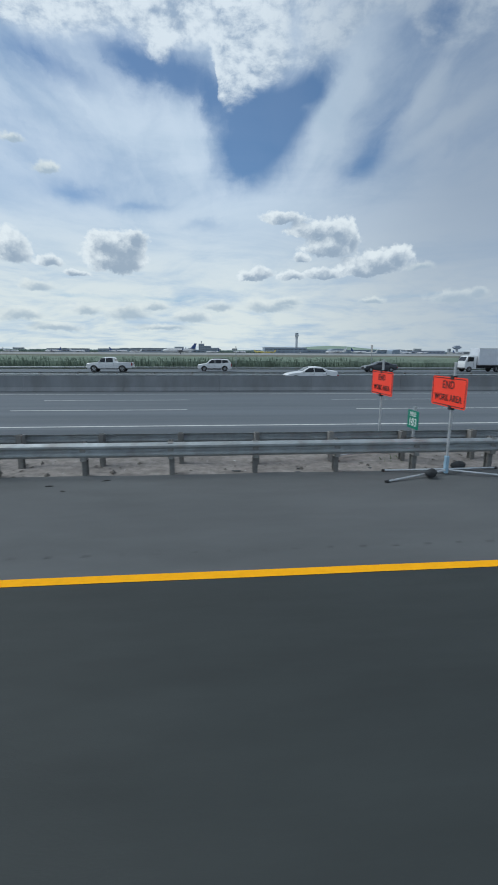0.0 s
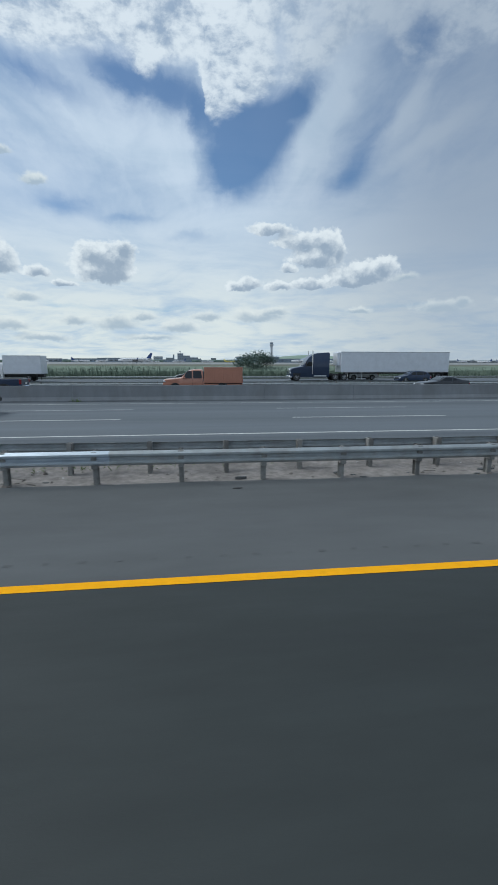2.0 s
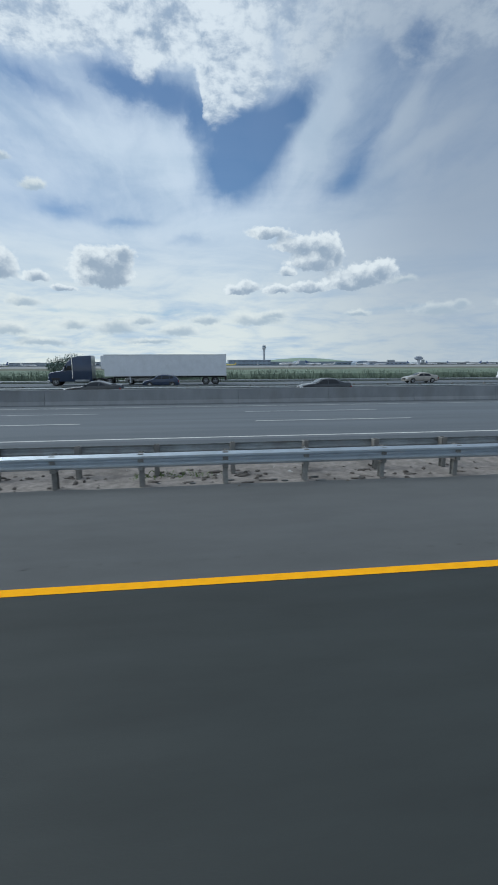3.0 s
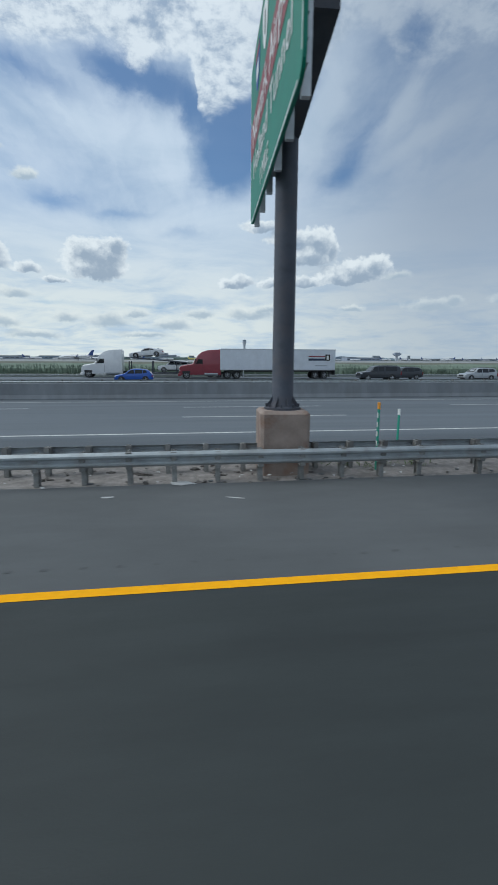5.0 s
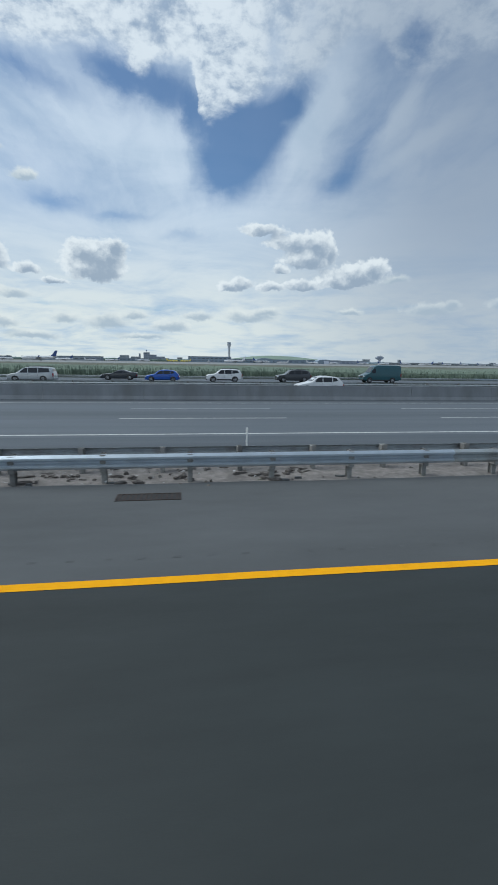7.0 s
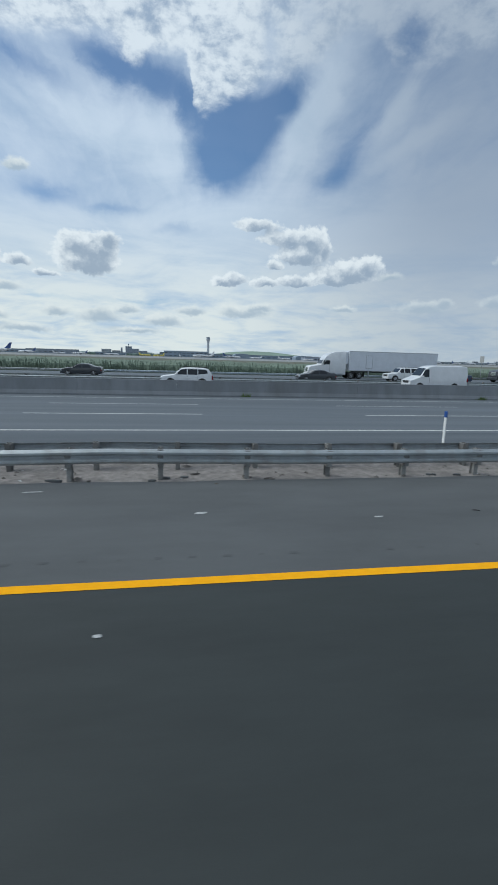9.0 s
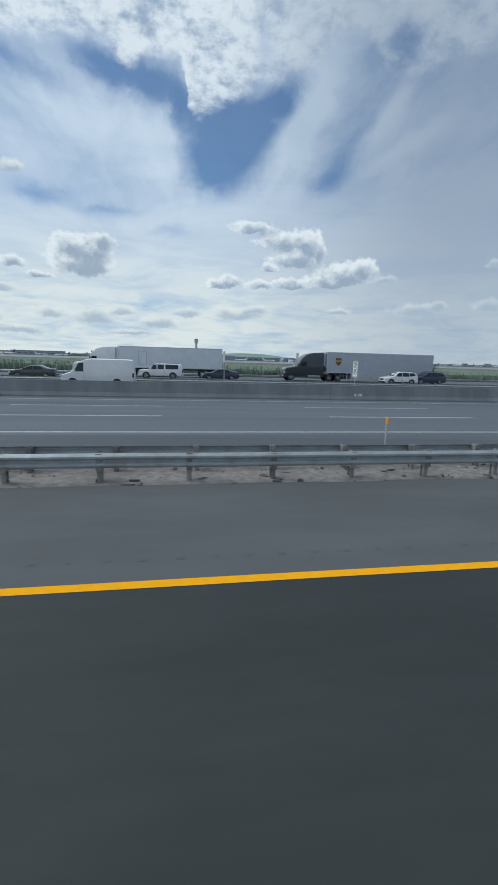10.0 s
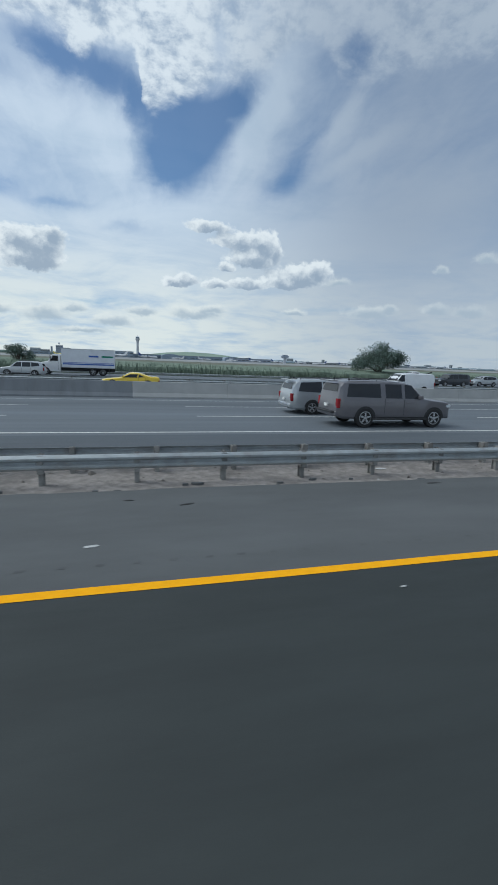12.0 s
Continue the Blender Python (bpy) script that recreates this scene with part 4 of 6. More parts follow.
        if s.get("rails"):
            bm = bmesh.new()
            yr = W / 2 - (H - belt) * k - 0.12
            tube(bm, (X(0.45), sy * yr, H + 0.055), (X(0.90), sy * yr, H + 0.03), 0.018, n=6)
            for u in (0.46, 0.66, 0.89):
                tube(bm, (X(u), sy * yr, H - 0.06), (X(u), sy * yr, H + 0.05), 0.016, n=6)
            part("roof_rail", bm, BLACK_TRIM, root)
    part("grille", boxed(X(0.02), X(-0.002), -W * 0.27, W * 0.27, zf - 0.30, zf - 0.06, bevel=0.02), BLACK_TRIM, root)
    part("front_bumper", boxed(X(0.035), X(-0.006), -W * 0.41, W * 0.41, floor + 0.02, floor + 0.20, bevel=0.04), BLACK_TRIM if s.get("trim") or s.get("bed") else mat, root)
    part("rear_bumper", boxed(X(1.008), X(0.965), -W * 0.43, W * 0.43, floor + 0.08, floor + 0.30, bevel=0.04), CHROME if s.get("bed") else mat, root)
    part("number_plate", boxed(X(1.012), X(1.0), -0.15, 0.15, belt - 0.40, belt - 0.28, bevel=0.004), SIGN_WHITE, root)
    return root


WHITE = paint("white", (0.72, 0.73, 0.74))
BLACK = paint("black", (0.026, 0.031, 0.040))
NAVY = paint("navy", (0.022, 0.04, 0.085), 0.3)
BLUE_CAR = paint("bright_blue", (0.012, 0.085, 0.42), 0.2)
SILVER = paint("silver", (0.44, 0.46, 0.48), 0.5)
PEWTER = paint("pewter_grey", (0.155, 0.150, 0.162), 0.35)
CHARCOAL = paint("charcoal", (0.055, 0.06, 0.068), 0.4)
RED = paint("bright_red", (0.45, 0.020, 0.046))
# this red and orange are greyed: haze over the far lanes is in the colour
DULL_RED = paint("dull_red", (0.25, 0.035, 0.050))
ORANGE = paint("hazed_orange", (0.43, 0.19, 0.125))
YELLOW = paint("yellow", (0.78, 0.55, 0.03))
BEIGE = paint("champagne", (0.42, 0.39, 0.35), 0.4)
TEAL = paint("dark_teal", (0.02, 0.09, 0.11), 0.3)
ZN, ZF, ZM = 0.0, -0.12, -0.12    # road heights: inner, far, opposite lanes

CARS = [
    # opposite and far lanes, facing the other way
    ("pickup_truck", "white extended-cab pickup truck with an open bed", "pickup", -12.4, 60, WHITE),
    ("suv_car", "small white crossover car with black trim", "suv", 1.2, 62.5, WHITE),
    ("sedan_car", "white sedan car half hidden by the barrier", "sedan", 9.35, 39.5, WHITE),
    ("sedan_car", "dark grey sedan car with a pale bonnet", "sedan", 24.3, 61, CHARCOAL),
    ("pickup_truck", "dull red crew-cab pickup truck", "pickup", 32.3, 38.5, DULL_RED),
    ("pickup_truck", "dark blue crew-cab pickup truck", "pickup", 46.6, 38.5, NAVY),
    ("hatchback_car", "small black five-door hatchback car", "hatch", 62.9, 61.5, BLACK),
    ("suv_car", "white crossover car beside a bush", "suv", 88.3, 64.5, WHITE),
    ("sedan_car", "dark grey liftback car", "sedan", 107.4, 39.5, CHARCOAL),
    ("sedan_car", "older champagne coloured sedan car", "sedan", 127.6, 60, BEIGE),
    ("coupe_car", "black coupe car low behind the barrier", "coupe", 86.9, 40.0, BLACK),
    ("suv_car", "blue station wagon beside a lorry", "hatch", 91.6, 55, NAVY),
    ("hatchback_car", "bright blue five-door hatchback car", "hatch", 153.4, 53, BLUE_CAR),
    ("suv_car", "large black off-road car", "bigsuv", 184.0, 55.0, BLACK),
    ("suv_car", "black crossover car following another", "suv", 189.6, 59.0, BLACK),
    ("sedan_car", "white sedan car with dark windows", "sedan", 193.3, 39.5, WHITE),
    ("suv_car", "silver luxury crossover car", "suv", 197.6, 54.5, SILVER),
    ("minivan_car", "pale silver family minivan car", "minivan", 205.6, 54.5, SILVER),
    ("coupe_car", "black convertible car with the roof up", "coupe", 214.3, 62, BLACK),
    ("hatchback_car", "bright blue compact hatchback car", "hatch", 220.2, 58, BLUE_CAR),
    ("suv_car", "white compact off-road car", "suv", 228.1, 58, WHITE),
    ("suv_car", "dark grey compact crossover car", "suv", 237.6, 59, CHARCOAL),
    ("estate_car", "white estate car half hidden by the barrier", "hatch", 235.3, 39.5, WHITE),
    ("van", "dark teal high-roof van", "van", 250.5, 60, TEAL),
    ("sedan_car", "black four-door sedan car", "sedan", 276.2, 56.5, BLACK),
    ("suv_car", "white crossover car with dark rear glass", "suv", 288.4, 41.0, WHITE),
    ("sedan_car", "dark grey sedan car far off", "sedan", 304.4, 53, CHARCOAL),
    ("van", "white high-roof delivery van", "van", 313.2, 41.5, WHITE),
    ("suv_car", "white three-row off-road car", "bigsuv", 318.2, 57, WHITE),
    ("sedan_car", "dark blue electric sedan car", "sedan", 325.6, 57, NAVY),
    ("suv_car", "white crossover car beside a trailer", "suv", 348.8, 54.2, WHITE),
    ("suv_car", "dark blue off-road car", "suv", 354.6, 57.0, NAVY),
    ("sedan_car", "white sedan car low behind the barrier", "sedan", 359.0, 39.5, WHITE),
    ("suv_car", "silver grey crossover car", "suv", 373.4, 55.5, SILVER),
    ("coupe_car", "yellow sports coupe behind the barrier", "coupe", 385.1, 39.5, YELLOW),
    ("van", "white panel van with a low roof", "lowvan", 413.6, 45.0, WHITE),
    ("suv_car", "large black off-road family car", "bigsuv", 432.0, 57, BLACK),
    ("suv_car", "silver compact off-road car", "suv", 441.5, 61, SILVER),
]
for name, label, style, x, y, mat in CARS:
    zz = ZF if y > 47 else -0.02 - 0.18 * (y - 29.3) / 13.7
    change = {"L": 6.2, "H": 2.6} if style == "van" and mat is WHITE else {}
    if y == 45.0:
        y, zz = 41.5, -0.18
    vehicle(name, label, style, x, y, zz, -1, mat, "van" if "van" in name and "mini" not in name else ("truck" if "truck" in name else "car"), alloy=mat is not WHITE or style != "van", **change)

# vehicles on the inner roadway, heading the same way as the camera
big = vehicle("suv_car", "large pewter-grey off-road car with alloy wheels and roof rails", "bigsuv", 395.75, 17.25, 0, 1, PEWTER, "car", wheels=(0.160, 0.765),
              prof=[(0, .70), (.008, 1.02), (.03, 1.10), (.20, 1.19), (.255, 1.23), (.315, 1.55), (.365, 1.79), (.425, 1.89), (.56, 1.92), (.86, 1.91), (.945, 1.86), (.97, 1.72), (.988, 1.22), (.995, 1.10), (1, .60)],
              wins=[[(.285, 0), (.430, 0), (.430, 1), (.368, .95)], [(.458, 0), (.598, 0), (.598, 1), (.458, 1)], [(.640, .02), (.925, .06), (.905, .96), (.640, 1)]])
mini = vehicle("minivan_car", "silver minivan with a rear spoiler", "minivan", 395.2, 21.55, 0, 1, SILVER, "car")

# red pickup with a square cab, flared arches and a black tow bumper
jp = vehicle("pickup_truck", "red square-shouldered crew-cab pickup with black wheel flares and a covered bed", "pickup", 50.95, 22.45, 0, 1, RED, "truck",
             L=5.35, W=1.76, H=1.86, r=0.42, belt=1.22, floor=0.52, wheels=(0.150, 0.790), bed=(.665, .985),
             prof=[(0, .80), (.004, 1.10), (.025, 1.17), (.26, 1.25), (.285, 1.27), (.325, 1.58), (.355, 1.78), (.40, 1.85), (.60, 1.86), (.640, 1.83), (.650, 1.40), (.656, 1.24), (.98, 1.22), (.996, 1.21), (1, .62)],
             wins=[[(.318, .02), (.455, .02), (.455, .96), (.362, .94)], [(.475, .02), (.60, .02), (.60, .96), (.475, .96)]])
for u in (0.150, 0.790):
    cx = 5.35 * (0.5 - u)
    for sy in (1, -1):
        arc = [(0.68, 0.02), (0.52, 0.42), (0.30, 0.54), (-0.30, 0.54), (-0.52, 0.42), (-0.70, 0.02)]
        inn = [(-0.60, 0.02), (-0.45, 0.34), (-0.26, 0.44), (0.26, 0.44), (0.45, 0.34), (0.58, 0.02)]
        bm = slab(bmesh.new(), [(cx + a, sy * 0.84, 0.52 + b) for a, b in arc + inn], (0, sy * 0.18, 0))
        part("fender_flare", bm, BLACK_TRIM, jp)
part("rear_cab_panel", boxed(-0.80, -0.66, -0.80, 0.80, 1.28, 1.80, bevel=0.02), BLACK_TRIM, jp)
part("bumper_bar", boxed(2.66, 2.92, -0.72, 0.72, 0.58, 0.80, bevel=0.05), BLACK_TRIM, jp)
part("tow_hook", boxed(2.88, 3.02, -0.40, -0.30, 0.62, 0.74, bevel=0.02), BLACK_TRIM, jp)
part("rear_step", boxed(-2.86, -2.66, -0.80, 0.80, 0.56, 0.70, bevel=0.03), BLACK_TRIM, jp)
part("rock_rail", boxed(-1.15, 1.35, -0.94, -0.84, 0.46, 0.54, bevel=0.02), BLACK_TRIM, jp)

# extras of the big grey off-road car and the minivan
part("rear_spoiler", boxed(-2.84, -2.62, -0.66, 0.66, 1.86, 1.90, bevel=0.012), PEWTER, big)
part("bumper_step", boxed(-2.90, -2.70, -0.82, 0.82, 0.58, 0.66, bevel=0.02), BLACK_TRIM, big)
for sy in (1, -1):
    part("running_board", boxed(-1.2, 1.5, sy * 0.96, sy * 1.08, 0.34, 0.40, bevel=0.015), BLACK_TRIM, big)
for u in (0.47, 0.72):
    part("cross_bar", tube(bmesh.new(), (5.6 * (0.5 - u), -0.66, 1.99), (5.6 * (0.5 - u), 0.66, 1.99), 0.018, n=6), BLACK_TRIM, big)
part("rear_spoiler", boxed(-2.58, -2.30, -0.62, 0.62, 1.67, 1.71, bevel=0.012), SILVER, mini)
part("bumper_trim", boxed(-2.60, -2.50, -0.80, 0.80, 0.42, 0.47, bevel=0.01), CHROME, mini)
part("roof_fin", slab(bmesh.new(), [(-1.9, 0.0, 1.73), (-2.15, 0.0, 1.73), (-2.15, 0.0, 1.83)], (0, 0.03, 0)), BLACK_TRIM, mini)


def truck_cab(root, length, prof, W, mat, belt, win, floor=0.55):
    X = lambda u: length * (0.5 - u)
    rings = []
    for u, zt in prof:
        w = W / 2 * (1 - 0.13 * max(0.0, 1 - u / 0.10) ** 2)
        zb = min(belt, zt - 0.1)
        top = [(w * 0.985, zb + 0.02 if zt < belt + 0.2 else zt - 0.14), (w * 0.93, zt - 0.03), (w * 0.5, zt)]
        side = [(w * 0.95, floor), (w, floor + 0.25), (w, zb)] + top
        rings.append([(X(u), a, b) for a, b in side] + [(X(u), -a, b) for a, b in side[::-1]])
    part("cab", skin(bmesh.new(), rings), mat, root, smooth=35)
    for sy in (1, -1):
        pts = [(X(u), sy * (W / 2 + 0.004), z) for u, z in win]
        part("side_window", slab(bmesh.new(), pts, (0, sy * 0.008, 0)), CAR_GLASS, root)
        u = win[0][0]
        part("door_mirror", boxed(X(u) - 0.05, X(u) + 0.06, sy * (W / 2 + 0.06), sy * (W / 2 + 0.28), win[0][1] - 0.05, win[0][1] + 0.65, bevel=0.03), BLACK_TRIM, root)
        part("door_seam", boxed(X(win[1][0]) - 0.01, X(win[1][0]) + 0.01, sy * (W / 2 - 0.01), sy * (W / 2 + 0.004), floor + 0.2, win[0][1]), BLACK_TRIM, root)
        part("headlight", boxed(X(0.05), X(0.005), sy * W * 0.30, sy * W * 0.46, floor + 0.45, floor + 0.68, bevel=0.03), LAMP_CLEAR, root)
    return X


def tractor(label, x, y, z, mat, stacks=False):
    """A long-nosed road tractor with a sleeper; its front faces local +x."""
    root = thing("tractor_unit", label, "truck", m=pose(x, y, z, 0, 0, 180))
    prof = [(0, 1.25), (.015, 1.60), (.06, 1.78), (.30, 2.00), (.335, 2.10), (.40, 2.72), (.46, 3.20), (.56, 3.62), (.70, 3.86), (.985, 3.95), (1, 3.85)]
    X = truck_cab(root, 5.6, prof, 2.35, mat, 1.95, [(.40, 2.02), (.565, 2.02), (.565, 2.62), (.46, 2.62)])
    q = [(X(.338) + 0.02, 0.98, 2.16), (X(.338) + 0.02, -0.98, 2.16), (X(.455) + 0.02, -0.92, 3.08), (X(.455) + 0.02, 0.92, 3.08)]
    part("windscreen", slab(bmesh.new(), q, (0.012, 0, 0.012)), CAR_GLASS, root)
    part("grille", boxed(X(0.012), X(-0.004), -0.55, 0.55, 0.95, 1.55, bevel=0.03), CHROME, root)
    part("bumper", boxed(X(0.05), X(-0.03), -1.12, 1.12, 0.35, 0.72, bevel=0.06), CHROME if stacks else mat, root)
    part("chassis", boxed(-5.6, X(0.1), -0.45, 0.45, 0.62, 0.90, bevel=0.02), BLACK_TRIM, root)
    for sy in (1, -1):
        part("fuel_tank", tube(bmesh.new(), (-0.6, sy * 0.88, 0.72), (-2.4, sy * 0.88, 0.72), 0.30, n=16), ALUMINIUM, root)
        part("wheel_arch", boxed(X(.27), X(.07), sy * 1.0, sy * 1.19, 0.75, 1.08, bevel=0.05), BLACK_TRIM, root)
        part("rear_mudguard", boxed(-5.75, -5.70, sy * 0.65, sy * 1.18, 0.35, 1.0), BLACK_TRIM, root)
        if stacks:
            part("exhaust_stack", tube(bmesh.new(), (-0.35, sy * 1.22, 1.0), (-0.35, sy * 1.22, 4.15), 0.075, n=10), CHROME, root)
        add_wheel(root, X(.17), sy * 1.02, 0.50, sy < 0, False)
        for wx in (-3.7, -5.0):
            add_wheel(root, wx, sy * 1.0, 0.50, sy < 0, False)
    return root


def semi_trailer(label, x, y, z, mat, L=16.15, reefer=True, skirt=False, emblem=None):
    """A box trailer; local +x is its front, the origin below its middle."""
    root = thing("semi_trailer", label, "trailer", m=pose(x, y, z, 0, 0, 180))
    part("box", boxed(-L / 2, L / 2, -1.30, 1.30, 1.18, 4.05, bevel=0.03), mat, root)
    for zz in (1.24, 3.99):
        for sy in (1, -1):
            part("side_rail", boxed(-L / 2, L / 2, sy * 1.295, sy * 1.315, zz - 0.06, zz + 0.05), ALUMINIUM, root)
    for i in range(14):
        xx = -L / 2 + 0.6 + (L - 1.2) * i / 13
        part("side_post", boxed(xx - 0.02, xx + 0.02, -1.309, -1.298, 1.32, 3.92), mat, root)
        part("side_post", boxed(xx - 0.02, xx + 0.02, 1.298, 1.309, 1.32, 3.92), mat, root)
    part("underframe", boxed(-L / 2 + 0.2, L / 2 - 1.0, -0.5, 0.5, 0.95, 1.18), BLACK_TRIM, root)
    part("rear_frame", boxed(-L / 2 - 0.03, -L / 2 + 0.10, -1.30, 1.30, 0.55, 1.22, bevel=0.02), BLACK_TRIM, root)
    if reefer:
        part("cooling_unit", boxed(L / 2, L / 2 + 0.50, -0.95, 0.95, 2.1, 3.95, bevel=0.10), mat, root)
    for sy in (1, -1):
        part("landing_leg", boxed(L / 2 - 3.3, L / 2 - 3.15, sy * 0.75, sy * 0.9, 0.25, 1.18), ALUMINIUM, root)
        if skirt:
            part("side_skirt", boxed(-L / 2 + 4.2, L / 2 - 3.6, sy * 1.24, sy * 1.27, 0.35, 1.18, bevel=0.01), ALUMINIUM, root)
        for wx in (-L / 2 + 1.5, -L / 2 + 2.8):
            add_wheel(root, wx, sy * 1.05, 0.50, sy < 0, False)
        part("mudflap", boxed(-L / 2 + 0.75, -L / 2 + 0.78, sy * 0.7, sy * 1.28, 0.25, 1.0), BLACK_TRIM, root)
    if emblem:
        for sy in (1, -1):
            emblem(root, sy)
    return root


def brown_shield(root, sy):
    pts = [(6.4 + 0.42 * a, sy * 1.318, 2.75 + 0.5 * b) for a, b in ((-1, 1), (1, 1), (1, -0.2), (0.55, -0.8), (0, -1.1), (-0.55, -0.8), (-1, -0.2))]
    part("shield_emblem", slab(bmesh.new(), pts, (0, sy * 0.006, 0)), paint("brown", (0.13, 0.055, 0.02)), root)
    part("emblem_band", boxed(6.05, 6.75, sy * 1.324, sy * 1.330, 2.72, 2.95), paint("gold", (0.50, 0.28, 0.04)), root)


def striped_panel(root, sy):
    part("panel_dark", boxed(-7.3, -6.6, sy * 1.318, sy * 1.323, 2.5, 3.35), SIGN_BLACK, root)
    part("panel_bar", boxed(-7.1, -6.8, sy * 1.323, sy * 1.328, 2.65, 3.2), SIGN_WHITE, root)
    part("panel_red", boxed(-6.55, -4.2, sy * 1.318, sy * 1.323, 2.98, 3.15), DULL_RED, root)
    part("panel_navy", boxed(-6.55, -4.2, sy * 1.318, sy * 1.323, 2.5, 2.80), NAVY, root)
    part("text_bar", boxed(-6.9, -5.2, sy * 1.318, sy * 1.322, 1.75, 1.86), PLANE_GREY, root)


def reefer_door(root, sy):
    for a, b, c, d in ((3.4, 3.44, 1.6, 3.4), (4.4, 4.44, 1.6, 3.4), (3.4, 4.44, 3.4, 3.44), (3.4, 4.44, 1.58, 1.62)):
        part("side_door_frame", boxed(a, b, sy * 1.312, sy * 1.325, c, d), PLANE_GREY, root)


SHEET = paint("trailer_white", (0.66, 0.69, 0.74))
SHEET_GREY = paint("trailer_grey", (0.40, 0.43, 0.49))
tractor("dark navy long-nosed road tractor with chrome exhaust stacks", 79.4, 62, ZF, NAVY, stacks=True)
semi_trailer("plain white box trailer behind a dark tractor", 91.9, 62, ZF, SHEET)
tractor("red long-nosed road tractor", 161.2, 62, ZF, DULL_RED)
semi_trailer("white box trailer with a dark lettered panel", 172.0, 62, ZF, SHEET, emblem=striped_panel)
tractor("white road tractor with a high sleeper", 309.2, 64, ZF, WHITE)
semi_trailer("white refrigerated trailer with a side door", 319.5, 64, ZF, SHEET, L=14.0, emblem=reefer_door)
tractor("black long-nosed road tractor", 337.6, 61, ZF, BLACK)
semi_trailer("grey box trailer with a small brown shield emblem", 348.9, 61, ZF, SHEET_GREY, skirt=True, emblem=brown_shield)


def box_truck(label, x, y, z, L=6.6, nose=False, bars=False):
    """A rigid lorry: cab in front, closed box behind."""
    root = thing("box_truck", label, "truck", m=pose(x, y, z, 0, 0, 180))
    lc = 2.6 if nose else 1.75
    cab = L / 2 - lc / 2
    if nose:
        prof = [(0, 1.1), (.02, 1.40), (.08, 1.52), (.42, 1.72), (.46, 1.80), (.58, 2.45), (.68, 2.62), (.98, 2.66), (1, 2.6)]
        win, scr = [(.56, 1.75), (.90, 1.75), (.90, 2.40), (.66, 2.40)], (.47, 1.86, .57, 2.38)
    else:
        prof = [(0, .95), (.02, 1.45), (.06, 1.60), (.20, 2.18), (.30, 2.32), (.95, 2.36), (1, 2.30)]
        win, scr = [(.22, 1.50), (.75, 1.50), (.75, 2.12), (.34, 2.12)], (.06, 1.58, .20, 2.12)
    before = set(root.children)
    X = truck_cab(root, lc, prof, 2.0, WHITE, 1.45, win, floor=0.45)
    q = [(X(scr[0]) + 0.02, 0.86, scr[1]), (X(scr[0]) + 0.02, -0.86, scr[1]), (X(scr[2]) + 0.02, -0.80, scr[3]), (X(scr[2]) + 0.02, 0.80, scr[3])]
    part("windscreen", slab(bmesh.new(), q, (0.012, 0, 0.012)), CAR_GLASS, root)
    part("bumper", boxed(X(0.06), X(-0.03), -0.98, 0.98, 0.38, 0.62, bevel=0.04), BLACK_TRIM, root)
    for o in set(root.children) - before:
        o.location.x += cab
    part("box", boxed(-L / 2, L / 2 - lc - 0.15, -1.22, 1.22, 0.98, 3.35, bevel=0.03), SHEET, root)
    for zz in (1.03, 3.30):
        for sy in (1, -1):
            part("side_rail", boxed(-L / 2, L / 2 - lc - 0.15, sy * 1.218, sy * 1.236, zz - 0.05, zz + 0.05), ALUMINIUM, root)
    part("chassis", boxed(-L / 2, L / 2 - 0.5, -0.42, 0.42, 0.55, 0.98), BLACK_TRIM, root)
    rear = (-L / 2 + 1.7,) if not nose else (-L / 2 + 1.5, -L / 2 + 2.7)
    for sy in (1, -1):
        add_wheel(root, L / 2 - (0.75 if not nose else 0.85), sy * 0.90, 0.40 if not nose else 0.48, sy < 0, False)
        part("mudflap", boxed(-L / 2 + 0.7, -L / 2 + 0.73, sy * 0.6, sy * 1.1, 0.2, 0.9), BLACK_TRIM, root)
        for wx in rear:
            add_wheel(root, wx, sy * 0.93, 0.40 if not nose else 0.48, sy < 0, False)
        if bars:
            for a, b, zz, mt in ((2.0, 3.2, 2.45, BLUE_CAR), (0.2, 1.6, 2.45, SIGN_GREEN)):
                part("text_bar", boxed(-L / 2 + a, -L / 2 + b, sy * 1.222, sy * 1.230, zz - 0.10, zz + 0.10), mt, root)
            part("stripe", boxed(-L / 2 + 0.1, L / 2 - lc - 0.3, sy * 1.222, sy * 1.228, 1.35, 1.50), BLUE_CAR, root)
            part("stripe", boxed(-L / 2 + 0.1, L / 2 - lc - 0.3, sy * 1.222, sy * 1.228, 1.58, 1.64), BLUE_CAR, root)
    return root


box_truck("white cab-over box lorry", 40.3, 62, ZF)
box_truck("white long-nosed box lorry with blue stripes and lettering bars", 378.6, 62, ZF, L=9.2, nose=True, bars=True)


